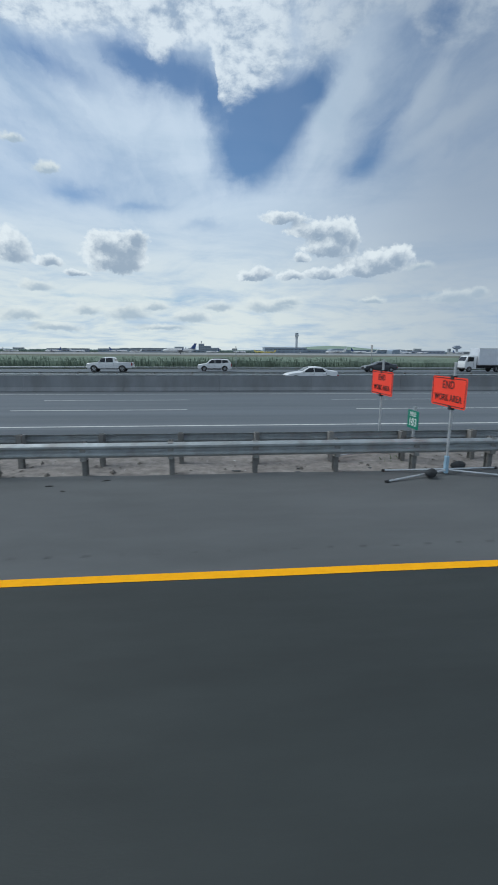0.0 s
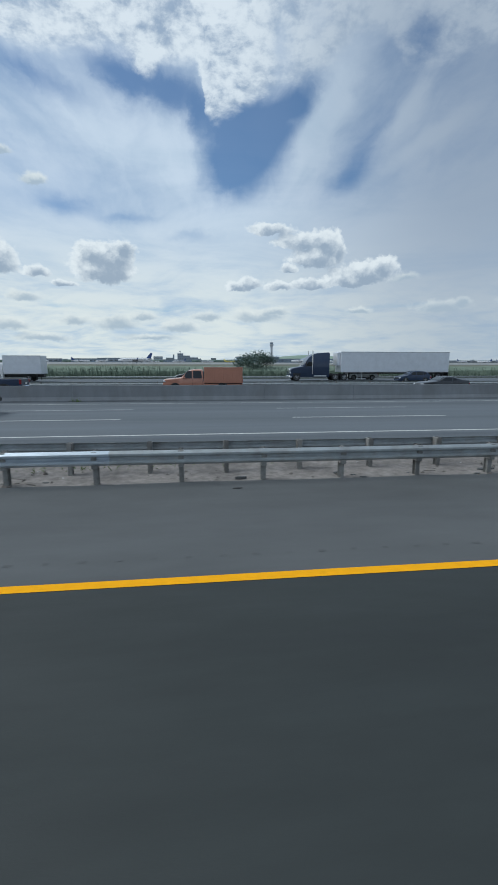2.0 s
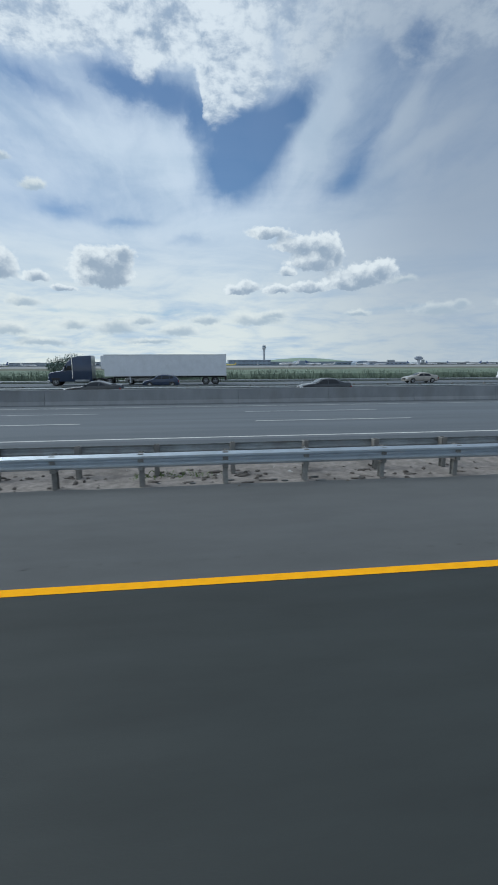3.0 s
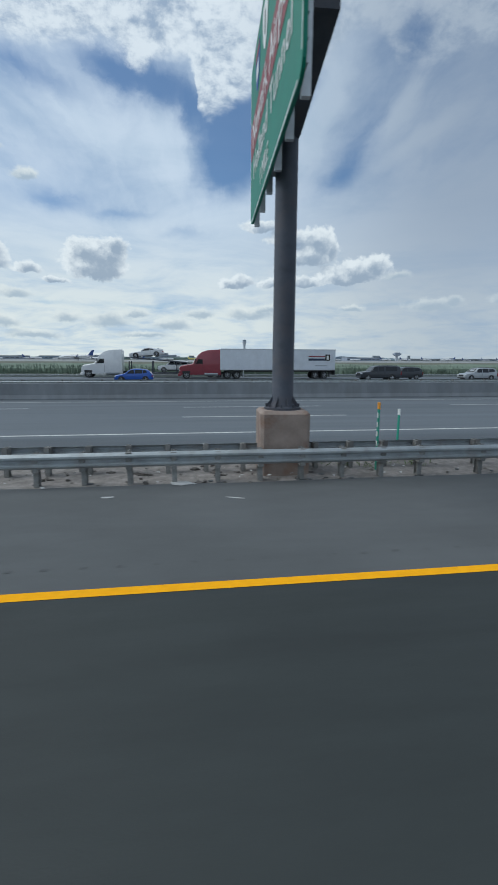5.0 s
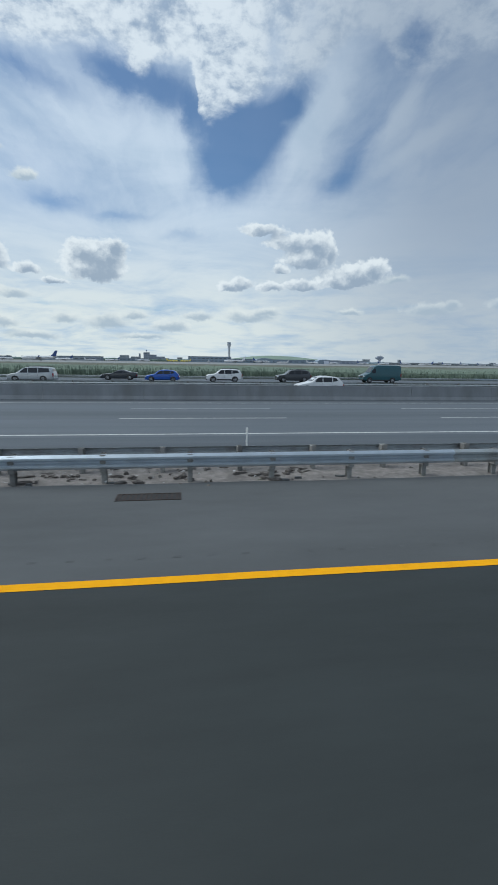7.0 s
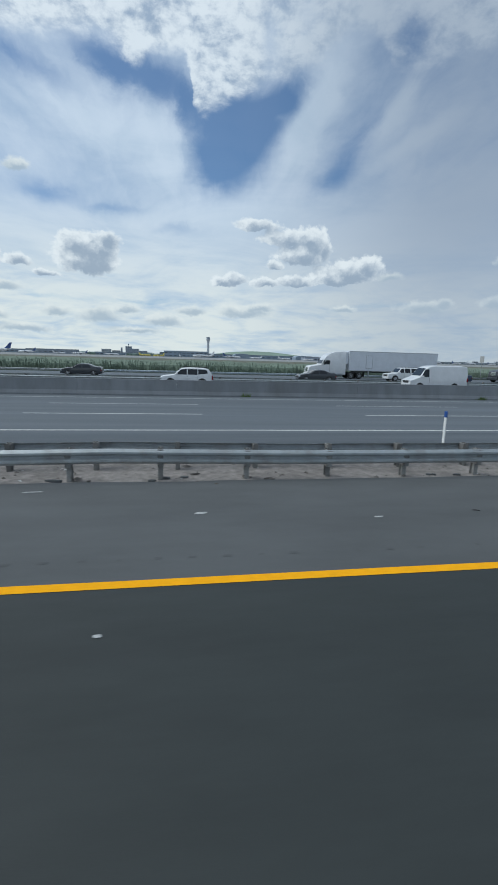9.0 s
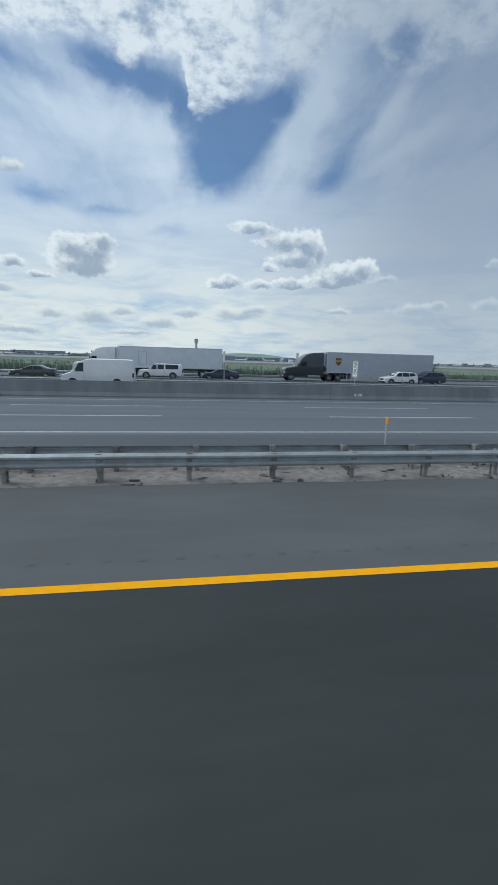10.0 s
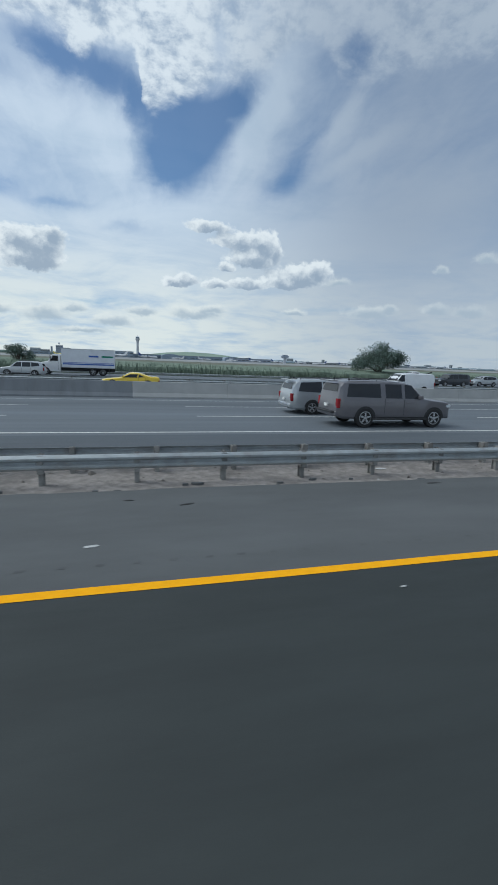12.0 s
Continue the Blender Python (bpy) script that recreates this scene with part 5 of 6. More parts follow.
def work_truck(label, x, y, z, mat, tow=False):
    """A pickup nose with a tool body or a tow bed behind the cab."""
    root = vehicle("work_truck" if not tow else "tow_truck", label, "pickup", x, y, z, -1, mat, "truck", alloy=False, L=6.8, H=2.0,
                   bed=None, wheels=(.15, .74), prof=[(0, .75), (.01, 1.10), (.04, 1.18), (.19, 1.26), (.225, 1.30), (.275, 1.62), (.32, 1.88), (.37, 1.98), (.46, 2.0), (.495, 1.95), (.505, 1.0), (.515, .80), (.99, .80), (1, .6)],
                   wins=[[(.245, 0), (.36, 0), (.36, 1), (.305, .94)], [(.375, 0), (.485, 0), (.475, .96), (.375, 1)]])
    if tow:
        part("flat_bed", boxed(-3.3, -0.25, -1.05, 1.05, 0.95, 1.10, bevel=0.02), ALUMINIUM, root)
        part("boom", tube(bmesh.new(), (-0.6, 0, 1.1), (-2.9, 0, 2.0), 0.10, n=8), BLACK_TRIM, root)
        part("tool_box", boxed(-1.0, -0.3, -1.04, 1.04, 1.10, 1.75, bevel=0.02), mat, root)
    else:
        part("tool_body", boxed(-3.35, -0.08, -1.06, 1.06, 0.85, 2.15, bevel=0.03), mat, root)
        for i in range(4):
            part("locker_door", boxed(-3.2 + i * 0.78, -2.5 + i * 0.78, -1.072, -1.062, 1.0, 2.0, bevel=0.004), mat, root)
            part("locker_door", boxed(-3.2 + i * 0.78, -2.5 + i * 0.78, 1.062, 1.072, 1.0, 2.0, bevel=0.004), mat, root)
        part("roof_lip", boxed(-3.38, -0.05, -1.09, 1.09, 2.15, 2.19), mat, root)
    return root


work_truck("orange service truck with a closed tool body, haze mixed into its colour", 64.1, 38.8, -0.14, ORANGE)
work_truck("white tow truck with a low bed", 430.5, 63.5, ZF, WHITE, tow=True)

# car transporter with cars on two decks
tractor("white road tractor of a car transporter", 147.6, 66.2, ZF, WHITE)
ct = thing("car_transporter", "open two-deck car transporter trailer of dark steel", "trailer", m=pose(158.6, 66.2, ZF, 0, 0, 180))
part("lower_deck", boxed(-7.5, 6.5, -1.25, 1.25, 0.55, 0.72, bevel=0.02), RUST_STEEL, ct)
for sy in (1, -1):
    part("upper_track", slab(bmesh.new(), [(7.6, sy * 1.2, 2.75), (7.6, sy * 1.2, 2.9), (0.6, sy * 1.2, 2.35), (-6.8, sy * 1.2, 1.5), (-6.8, sy * 1.2, 1.35), (0.6, sy * 1.2, 2.2)], (0, -sy * 0.45, 0)), RUST_STEEL, ct)
    for xx in (7.2, 4.0, 0.6, -3.0, -6.4):
        part("upright", boxed(xx - 0.07, xx + 0.07, sy * 1.16, sy * 1.27, 0.6, 2.3 if xx > 0 else 1.6), RUST_STEEL, ct)
    for wx in (-4.2, -5.4):
        add_wheel(ct, wx, sy * 1.05, 0.45, sy < 0, False)
    part("brace", tube(bmesh.new(), (-3.0, sy * 1.22, 0.7), (0.6, sy * 1.22, 2.2), 0.05, n=6), RUST_STEEL, ct)
for lab, st, xx, zz, tilt, mt in (("white car chained on the upper deck", "coupe", 153.8, 2.72, 4, WHITE), ("white estate car on the lower deck", "suv", 157.6, 0.60, 0, WHITE), ("silver car on the sloping upper track", "hatch", 162.8, 1.45, 7, SILVER)):
    c = vehicle("carried_car", lab, st, xx, 66.2, zz, -1, mt, "car")
    c.matrix_basis = pose(xx, 66.2, zz, 0, tilt, 180)

# ---- signs and markers on the dirt strip ----
FACING_BACK = Matrix(((0, 0, -1), (-1, 0, 0), (0, 1, 0))).to_4x4()   # letters that face traffic coming along +x


def letters_at(name, text, size, mat, parent, x, y, z, width=1.0, spread=1.0):
    inscription(name, text, size, mat, parent, Matrix.Translation((x, y, z)) @ FACING_BACK, width, spread)


def rounded_panel(bm, y0, y1, z0, z1, x0, x1, r):
    pts = []
    for cy, cz, a0 in ((y1 - r, z1 - r, 0), (y0 + r, z1 - r, 90), (y0 + r, z0 + r, 180), (y1 - r, z0 + r, 270)):
        for i in range(5):
            a = radians(a0 + 22.5 * i)
            pts.append((x0, cy + r * math.cos(a), cz + r * math.sin(a)))
    return slab(bm, pts, (x1 - x0, 0, 0))


gs = thing("direction_sign", "large green highway direction sign on a dark steel pole", "road sign", m=pose(161.65, 10.0, 0, 0, 0, -2.5))
part("footing", boxed(-0.55, 0.55, -0.52, 0.52, -0.25, 1.42, bevel=0.07), PEDESTAL, gs, "rust-stained concrete footing")
pole = part("pole", lathe(bmesh.new(), [(0.42, 1.42), (0.42, 1.47), (0.30, 1.50), (0.245, 1.62), (0.235, 6.0), (0.225, 10.4)], 20), RUST_STEEL, gs, smooth=40)
for i in range(8):
    a = math.pi * i / 4 + 0.2
    part("gusset", slab(bmesh.new(), [(0.24 * math.cos(a), 0.24 * math.sin(a), 1.72), (0.24 * math.cos(a), 0.24 * math.sin(a), 1.48), (0.40 * math.cos(a), 0.40 * math.sin(a), 1.48)], (0.012, 0.012, 0)), RUST_STEEL, pole)
    part("anchor_bolt", tube(bmesh.new(), (0.37 * math.cos(a + .35), 0.37 * math.sin(a + .35), 1.46), (0.37 * math.cos(a + .35), 0.37 * math.sin(a + .35), 1.55), 0.022, n=6), RUST_STEEL, pole)
for z0, z1 in ((6.95, 7.65), (9.0, 9.75)):
    part("arm", slab(bmesh.new(), [(-0.18, -2.9, z1), (-0.18, 2.9, z1), (-0.18, 2.9, z1 - 0.3), (-0.18, 0.3, z0), (-0.18, -0.3, z0), (-0.18, -2.9, z1 - 0.3)], (0.40, 0, 0)), RUST_STEEL, gs)
panel = part("panel", rounded_panel(bmesh.new(), -3.5, 3.42, 6.22, 10.02, -0.42, -0.36, 0.28), SIGN_GREEN, gs, "green reflective panel with a white border")
border = bmesh.new()
for y0, y1, z0, z1 in ((-3.2, 3.12, 6.245, 6.285), (-3.2, 3.12, 9.955, 9.995), (-3.475, -3.435, 6.5, 9.74), (3.355, 3.395, 6.5, 9.74)):
    box(border, -0.426, -0.421, y0, y1, z0, z1)
part("border", border, SIGN_WHITE, panel)
part("maroon_band", boxed(-0.428, -0.4225, -3.43, 3.35, 7.80, 8.62), SIGN_MAROON, panel)
letters_at("letter", "Newark Airport", 0.80, SIGN_WHITE, panel, -0.434, -0.05, 8.20, 1.10)
letters_at("letter", "Holland Tunnel", 0.78, SIGN_WHITE, panel, -0.428, -0.05, 7.38, 1.12)
letters_at("letter", "1 MILE", 0.52, SIGN_WHITE, panel, -0.428, 0.5, 6.66, 1.0)


def shield(y, z, w, h, mat, top=None):
    pts = [(-0.424, y + w * a, z + h * b) for a, b in ((-.9, 1), (-.4, .92), (0, 1), (.4, .92), (.9, 1), (1, .3), (.85, -.3), (.45, -.8), (0, -1), (-.45, -.8), (-.85, -.3), (-1, .3))]
    part("route_shield", slab(bmesh.new(), pts, (-0.006, 0, 0)), mat, panel)
    if top:
        part("shield_band", boxed(-0.436, -0.431, y - w * .85, y + w * .85, z + h * .5, z + h * .86), top, panel)


shield(1.80, 9.25, 0.42, 0.46, SIGN_BLUE, SIGN_MAROON)
part("text_bar", boxed(-0.436, -0.431, 1.58, 2.02, 9.05, 9.35), SIGN_WHITE, panel)
shield(0.42, 9.30, 0.42, 0.46, SIGN_WHITE)
letters_at("letter", "1", 0.60, SIGN_BLACK, panel, -0.436, 0.42, 9.28)
shield(-0.95, 9.30, 0.46, 0.46, SIGN_WHITE)
letters_at("letter", "9", 0.60, SIGN_BLACK, panel, -0.436, -0.95, 9.28)
part("exit_tab", rounded_panel(bmesh.new(), -2.7, 1.0, 10.05, 10.75, -0.42, -0.38, 0.1), SIGN_GREEN, gs)
for i in range(6):
    y = -3.1 + 1.22 * i
    part("bracket", boxed(-0.355, -0.22, y - 0.05, y + 0.05, 6.12, 9.9), ALUMINIUM, gs)
for i in range(13):
    part("panel_rib", boxed(-0.36, -0.33, -3.45, 3.37, 6.35 + 0.29 * i, 6.38 + 0.29 * i), ALUMINIUM, gs)


def roadwork_sign(x, y, ymid, half, group):
    root = thing("roadwork_sign", "orange temporary road sign on a folding stand with spread legs", "road sign", m=pose(x, y, 0), group=group)
    mast = part("mast", boxed(-0.022, 0.022, -0.022, 0.022, 0.25, 2.35, bevel=0.004), ALUMINIUM, root)
    part("mast_sleeve", boxed(-0.038, 0.038, -0.045, 0.045, 0.02, 0.40, bevel=0.01), PALE_BLUE, root, "pale blue spring housing")
    part("clip", boxed(-0.06, 0.03, -0.05, 0.05, 2.0, 2.08), BLACK_TRIM, mast)
    part("clip", boxed(-0.06, 0.03, -0.05, 0.05, 1.38, 1.46), BLACK_TRIM, mast)
    p = part("panel", rounded_panel(bmesh.new(), ymid - half, ymid + half, 1.43, 2.05, -0.045, -0.038, 0.05), SIGN_ORANGE, root, "fluorescent orange rectangular panel")
    bd = bmesh.new()
    for y0, y1, z0, z1 in ((-half + .05, half - .05, 1.455, 1.470), (-half + .05, half - .05, 2.01, 2.025), (-half + .025, -half + .04, 1.48, 2.0), (half - .04, half - .025, 1.48, 2.0)):
        box(bd, -0.049, -0.046, ymid + y0, ymid + y1, z0, z1)
    part("border", bd, SIGN_BLACK, p)
    letters_at("letter", "END", 0.23, SIGN_BLACK, p, -0.05, ymid, 1.88, 0.95, 1.1)
    letters_at("letter", "WORK AREA", 0.20, SIGN_BLACK, p, -0.05, ymid, 1.61, 0.86, 1.06)
    for ex, ey in ((-1.25, 0.30), (1.35, 0.34), (-1.50, -0.52), (1.38, -0.42)):
        bm = tube(bmesh.new(), (0.03 * ex, 0.1 * ey, 0.10), (ex, ey, 0.025), 0.022, n=6)
        leg = part("leg", bm, ALUMINIUM, root)
        part("rubber_foot", tube(bmesh.new(), (ex * 0.98, ey * 0.98, 0.026), (ex * 1.03, ey * 1.03, 0.024), 0.028, n=6), RUBBER, leg)
    return root


roadwork_sign(5.06, 8.72, 0.12, 0.66, "end of work signs")
roadwork_sign(4.72, 11.62, -0.07, 0.70, "end of work signs")
for x, y, rx, ry in ((4.58, 8.42, 0.14, 0.09), (5.50, 9.0, 0.20, 0.11)):
    bm = bmesh.new()
    bmesh.ops.create_icosphere(bm, subdivisions=2, radius=1.0)
    for v in bm.verts:
        v.co = Vector((v.co.x * rx, v.co.y * ry, 0.085 + max(-0.085, v.co.z * 0.10))) * (1 + 0.14 * noise.noise(v.co * 2.3))
        v.co.z = max(0.0, v.co.z)
    thing("sandbag", "black sandbag weighing down the sign's leg", "sandbag", m=pose(x, y, 0.03, 0, 0, 15), group="sandbags", bm=bm, mat=SANDBAG, smooth=60)

mm = thing("mile_marker", "green mile marker plate on a steel post", "road sign", m=pose(4.80, 9.84, 0))
part("post", boxed(0.0, 0.05, -0.03, 0.03, -0.1, 1.32), ALUMINIUM, mm)
p = part("panel", rounded_panel(bmesh.new(), -0.27, 0.27, 0.80, 1.22, -0.012, -0.004, 0.03), SIGN_GREEN, mm)
letters_at("letter", "MILE", 0.15, SIGN_WHITE, p, -0.016, 0, 1.13)
letters_at("letter", "103", 0.27, SIGN_WHITE, p, -0.016, 0, 0.94)


def speed_sign(x, y, z0, w, h, label, base):
    root = thing("speed_limit_sign", label, "road sign", m=pose(x, y, 0))
    part("post", boxed(0.0, 0.05, -0.035, 0.035, base, z0 + h + 0.05), ALUMINIUM, root)
    p = part("panel", rounded_panel(bmesh.new(), -w / 2, w / 2, z0, z0 + h, -0.012, -0.004, 0.04), SIGN_WHITE, root)
    bd = bmesh.new()
    for a, b, c, d in ((-.46, .46, .02, .035), (-.46, .46, .965, .98), (-.47, -.45, .03, .97), (.45, .47, .03, .97)):
        box(bd, -0.016, -0.013, a * w, b * w, z0 + c * h, z0 + d * h)
    part("border", bd, SIGN_BLACK, p)
    letters_at("letter", "SPEED", 0.20 * h, SIGN_BLACK, p, -0.016, 0, z0 + 0.84 * h, 0.95)
    letters_at("letter", "LIMIT", 0.20 * h, SIGN_BLACK, p, -0.016, 0, z0 + 0.65 * h, 0.95)
    letters_at("letter", "45", 0.52 * h, SIGN_BLACK, p, -0.016, 0, z0 + 0.30 * h, 1.0)


speed_sign(332.1, 10.42, 0.98, 0.86, 1.08, "white speed limit sign behind the guardrail", -0.1)
speed_sign(332.0, 29.03, 1.58, 0.80, 1.08, "white speed limit sign standing on the concrete barrier", 0.9)


def marker(x, y, top, shaft, cap, label, panel=0.0):
    root = thing("delineator_post", label, "marker post", m=pose(x, y, 0, 2 * noise.noise((x, y, 0)), 3 * noise.noise((y, x, 0)), 0), group="delineator posts")
    part("shaft", boxed(-0.012, 0.012, -0.045, 0.045, -0.1, top - 0.16, bevel=0.004), shaft, root)
    part("reflector", boxed(-0.016, 0.016, -0.055, 0.055, top - 0.16, top, bevel=0.006), cap, root)
    if panel:
        for i in range(4):
            part("text_bar", boxed(-0.018, -0.0165, -0.028, 0.028, top - 0.36 - 0.22 * i, top - 0.24 - 0.22 * i), SIGN_WHITE, root)


marker(163.9, 9.80, 1.57, MARK_GREEN, MARK_AMBER, "green marker post with an amber reflector", 1)
marker(165.0, 11.00, 1.27, MARK_GREEN, SIGN_WHITE, "thin green marker post with a pale reflector")
marker(294.4, 10.35, 1.33, SIGN_WHITE, SIGN_BLUE, "white marker post with a blue reflector")
marker(325.0, 10.35, 1.20, GALV, MARK_AMBER, "grey marker post with an amber reflector")
marker(332.62, 10.20, 1.48, MARK_GREEN, MARK_AMBER, "green marker post with an amber reflector", 1)
marker(332.86, 10.45, 1.46, MARK_GREEN, SIGN_WHITE, "green marker post with a white reflector", 1)
marker(224.6, 10.4, 0.95, SIGN_WHITE, SIGN_WHITE, "short white marker post")


def far_sign(x, y, zb, zt, wide, label):
    root = thing("roadside_sign", label, "road sign", m=pose(x, y, 0, 0, 0, 12 * noise.noise((x, y, 3))))
    part("post", tube(bmesh.new(), (0, 0, zb), (0, 0, zt), 0.05, n=6), GALV, root)
    part("panel", boxed(-0.05, 0.0, -wide, wide, zt - 1.1, zt), CONCRETE_PALE, root)


far_sign(4.7, 70.2, -0.4, 3.4, 0.35, "narrow grey roadside sign seen edge-on")
far_sign(26.6, 70.2, -0.4, 3.7, 0.35, "narrow grey roadside sign seen edge-on")
far_sign(324.8, 45.2, -0.3, 3.3, 0.5, "grey back of a roadside sign between guardrails")
far_sign(325.6, 70.2, -0.4, 3.4, 0.5, "grey back of a roadside sign by the far guardrail")
far_sign(339.5, 70.2, -0.4, 3.9, 0.45, "brownish back of a tall roadside sign")
for i, (x, w) in enumerate(((332.05, 0.16), (332.30, 0.10), (332.46, 0.16))):
    ob = part("paint_mark", boxed(x - w / 2, x + w / 2, 0.085, 0.098, 0.27, 0.45), WHITE_PAINT, barrier)

# ---- drains, litter and stones ----


def grate(x0, x1, y0, y1, collar=None):
    root = thing("drain_grate", "cast iron drain grate in a pale concrete collar" if collar else "cast iron drain grate set in the shoulder", "drain", m=pose(0, 0, 0), group="drain grates")
    # flat dark plate instead of a hole: the shade below the bars as colour
    part("pit", boxed(x0, x1, y0, y1, 0.001, 0.004), LITTER_DARK, root)
    for i in range(12):
        x = x0 + (x1 - x0) * (i + 0.5) / 12
        part("bar", boxed(x - 0.018, x + 0.018, y0, y1, 0.004, 0.012), IRON, root)
    for a, b, c, d in ((x0 - .03, x1 + .03, y0 - .03, y0), (x0 - .03, x1 + .03, y1, y1 + .03), (x0 - .03, x0, y0, y1), (x1, x1 + .03, y0, y1)):
        part("frame", boxed(a, b, c, d, 0.001, 0.013), IRON, root)
    if collar:
        a0, a1, b0, b1 = collar
        for a, b, c, d in ((a0, x0 - .03, b0, b1), (x1 + .03, a1, b0, b1), (x0 - .03, x1 + .03, b0, y0 - .03), (x0 - .03, x1 + .03, y1 + .03, b1)):
            part("collar", boxed(a, b, c, d, 0.0, 0.008), CONCRETE_CREAM, root)


grate(77.65, 78.78, 8.03, 8.42)
grate(221.86, 223.0, 7.87, 8.23)
grate(367.12, 368.26, 7.58, 8.10, (366.50, 368.52, 7.47, 8.20))


def scrap(x, y, a, b, turn, mat, label, z=0.0, tall=0.03, name="litter"):
    """A crumpled flat piece."""
    r = random.Random(int(x * 100))
    bm = bmesh.new()
    n = 9
    rim = [(a * math.cos(2 * math.pi * i / n) * r.uniform(.65, 1.1), b * math.sin(2 * math.pi * i / n) * r.uniform(.65, 1.1), r.uniform(0, tall)) for i in range(n)]
    top = bm.verts.new((0, 0, tall * 1.3))
    up = [bm.verts.new(p) for p in rim]
    lo = [bm.verts.new((p[0], p[1], 0)) for p in rim]
    base = bm.verts.new((0, 0, 0))
    for i in range(n):
        j = (i + 1) % n
        bm.faces.new((up[i], up[j], top))
        bm.faces.new((lo[j], lo[i], base))
        bm.faces.new((lo[i], lo[j], up[j], up[i]))
    thing(name, label, "litter", m=pose(x, y, z + 0.003, 0, 0, turn), group="litter", bm=bm, mat=mat)


DARKS, WHITES = "strip of torn black tyre rubber on the shoulder", "crumpled white litter beside the guardrail"
for x, y, a, b, t in ((-3.0, 8.45, .09, .03, 10), (-2.0, 8.75, .12, .025, 20), (-2.65, 8.1, .06, .03, -30), (80.9, 6.55, .22, .09, 40), (80.3, 8.75, .2, .04, 5), (47.3, 7.9, .10, .02, 0),
                      (50.3, 7.85, .22, .015, -12), (178.3, 7.45, .12, .04, -25), (209.3, 7.5, .11, .03, -20), (207.0, 7.9, .05, .04, 0), (292.8, 6.75, .07, .03, -30), (385.9, 7.55, .16, .03, 15),
                      (384.9, 7.9, .11, .02, 0), (391.5, 8.2, .2, .03, 0), (393.2, 8.0, .15, .03, 8), (48.7, 8.75, .2, .05, 10), (64.2, 8.5, .12, .03, 0), (334.2, 8.0, .10, .04, 0), (369.2, 7.3, .05, .04, 0), (17.2, 8.1, .07, .03, 0)):
    scrap(x, y, a, b, t, LITTER_DARK, DARKS, tall=0.014)
for x, y, a, b, t in ((159.35, 9.05, .30, .16, -15), (160.35, 7.95, .20, .03, -20), (158.0, 8.25, .14, .05, 0), (384.4, 5.98, .13, .05, 10), (-2.4, 3.1, .06, .04, 0), (288.0, 7.0, .12, .05, 0), (290.9, 6.6, .1, .03, 0), (285.0, 8.35, .22, .03, 8),
                      (176.35, 3.75, .09, .025, 10), (176.75, 3.62, .11, .02, -8), (286.9, 3.85, .05, .03, 0), (353.0, 8.6, .12, .07, 0), (339.3, 8.75, .08, .04, 0), (340.4, 8.8, .1, .04, 0), (391.0, 9.6, .18, .08, 0), (303.0, 9.4, .15, .05, 0), (306.3, 9.6, .16, .05, 0),
                      (16.4, 8.95, .10, .06, 20), (12.3, 6.0, .10, .04, 15), (81.0, 3.6, .04, .02, 0), (96.0, 9.9, .1, .05, 0), (388.0, 4.2, .05, .02, 0), (369.5, 8.75, .10, .05, 0), (210.5, 5.1, .04, .02, 0)):
    scrap(x, y, a, b, t, LITTER_WHITE, WHITES, tall=0.010)
for x, y, l, t in ((3.6, 10.4, 1.3, 8), (4.9, 10.5, 1.1, -12), (334.0, 10.0, 1.2, -12), (332.0, 9.9, 1.0, 14)):
    c, s = math.cos(radians(t)) * l / 2, math.sin(radians(t)) * l / 2
    thing("metal_rod", "thin pale metal rod lying on the dirt", "debris", m=pose(x, y, 0.05), group="rods", bm=tube(bmesh.new(), (-c, -s, 0), (c, s, 0.05), 0.018, n=6), mat=ALUMINIUM)

# broken stones over the dirt strip
bm = bmesh.new()
r = random.Random(3)
for i in range(5200):
    x = r.uniform(-14, 410)
    dense = 0.5 + 0.5 * noise.noise((x * 0.12, 4, 4))
    if r.random() > 0.25 + dense:
        continue
    y = r.uniform(edge_y(x) - 0.05 - (0.5 * r.random() ** 4), 10.7)
    s = 0.012 + 0.05 * r.random() ** 3 + (0.05 if r.random() < 0.03 else 0)
    z = -0.01 if y > edge_y(x) else 0.0
    vs = [bm.verts.new((x + s * a * r.uniform(.6, 1.4), y + s * b * r.uniform(.6, 1.3), z + s * c * r.uniform(.4, .9))) for a, b, c in ((1, 0, 0), (-1, 0, 0), (0, 1, 0), (0, -1, 0), (0, 0, 1))]
    for q in ((0, 2, 4), (2, 1, 4), (1, 3, 4), (3, 0, 4)):
        bm.faces.new([vs[k] for k in q])
thing("rubble", "scattered stones and broken asphalt on the dirt", "rubble", kind="stuff", bm=bm, mat=STONE)
bm = bmesh.new()
for i in range(330):
    x = r.uniform(-12, 408)
    y = edge_y(x) + r.uniform(-0.02, 0.5) ** 1
    a, b = r.uniform(.04, .14), r.uniform(.02, .06)
    n = 7
    rim = [(x + a * math.cos(2 * math.pi * k / n) * r.uniform(.6, 1.2), y + b * math.sin(2 * math.pi * k / n) * r.uniform(.6, 1.2)) for k in range(n)]
    zt = r.uniform(0.0, 0.018)
    up = [bm.verts.new((p, q, zt * r.uniform(.5, 1.1))) for p, q in rim]
    lo = [bm.verts.new((p, q, -0.05)) for p, q in rim]
    bm.faces.new(up)
    for k in range(n):
        j = (k + 1) % n
        bm.faces.new((lo[k], lo[j], up[j], up[k]))
thing("broken_asphalt", "dark broken slabs of asphalt along the dirt's edge", "rubble", kind="stuff", bm=bm, mat=ASPHALT_SHOULDER)
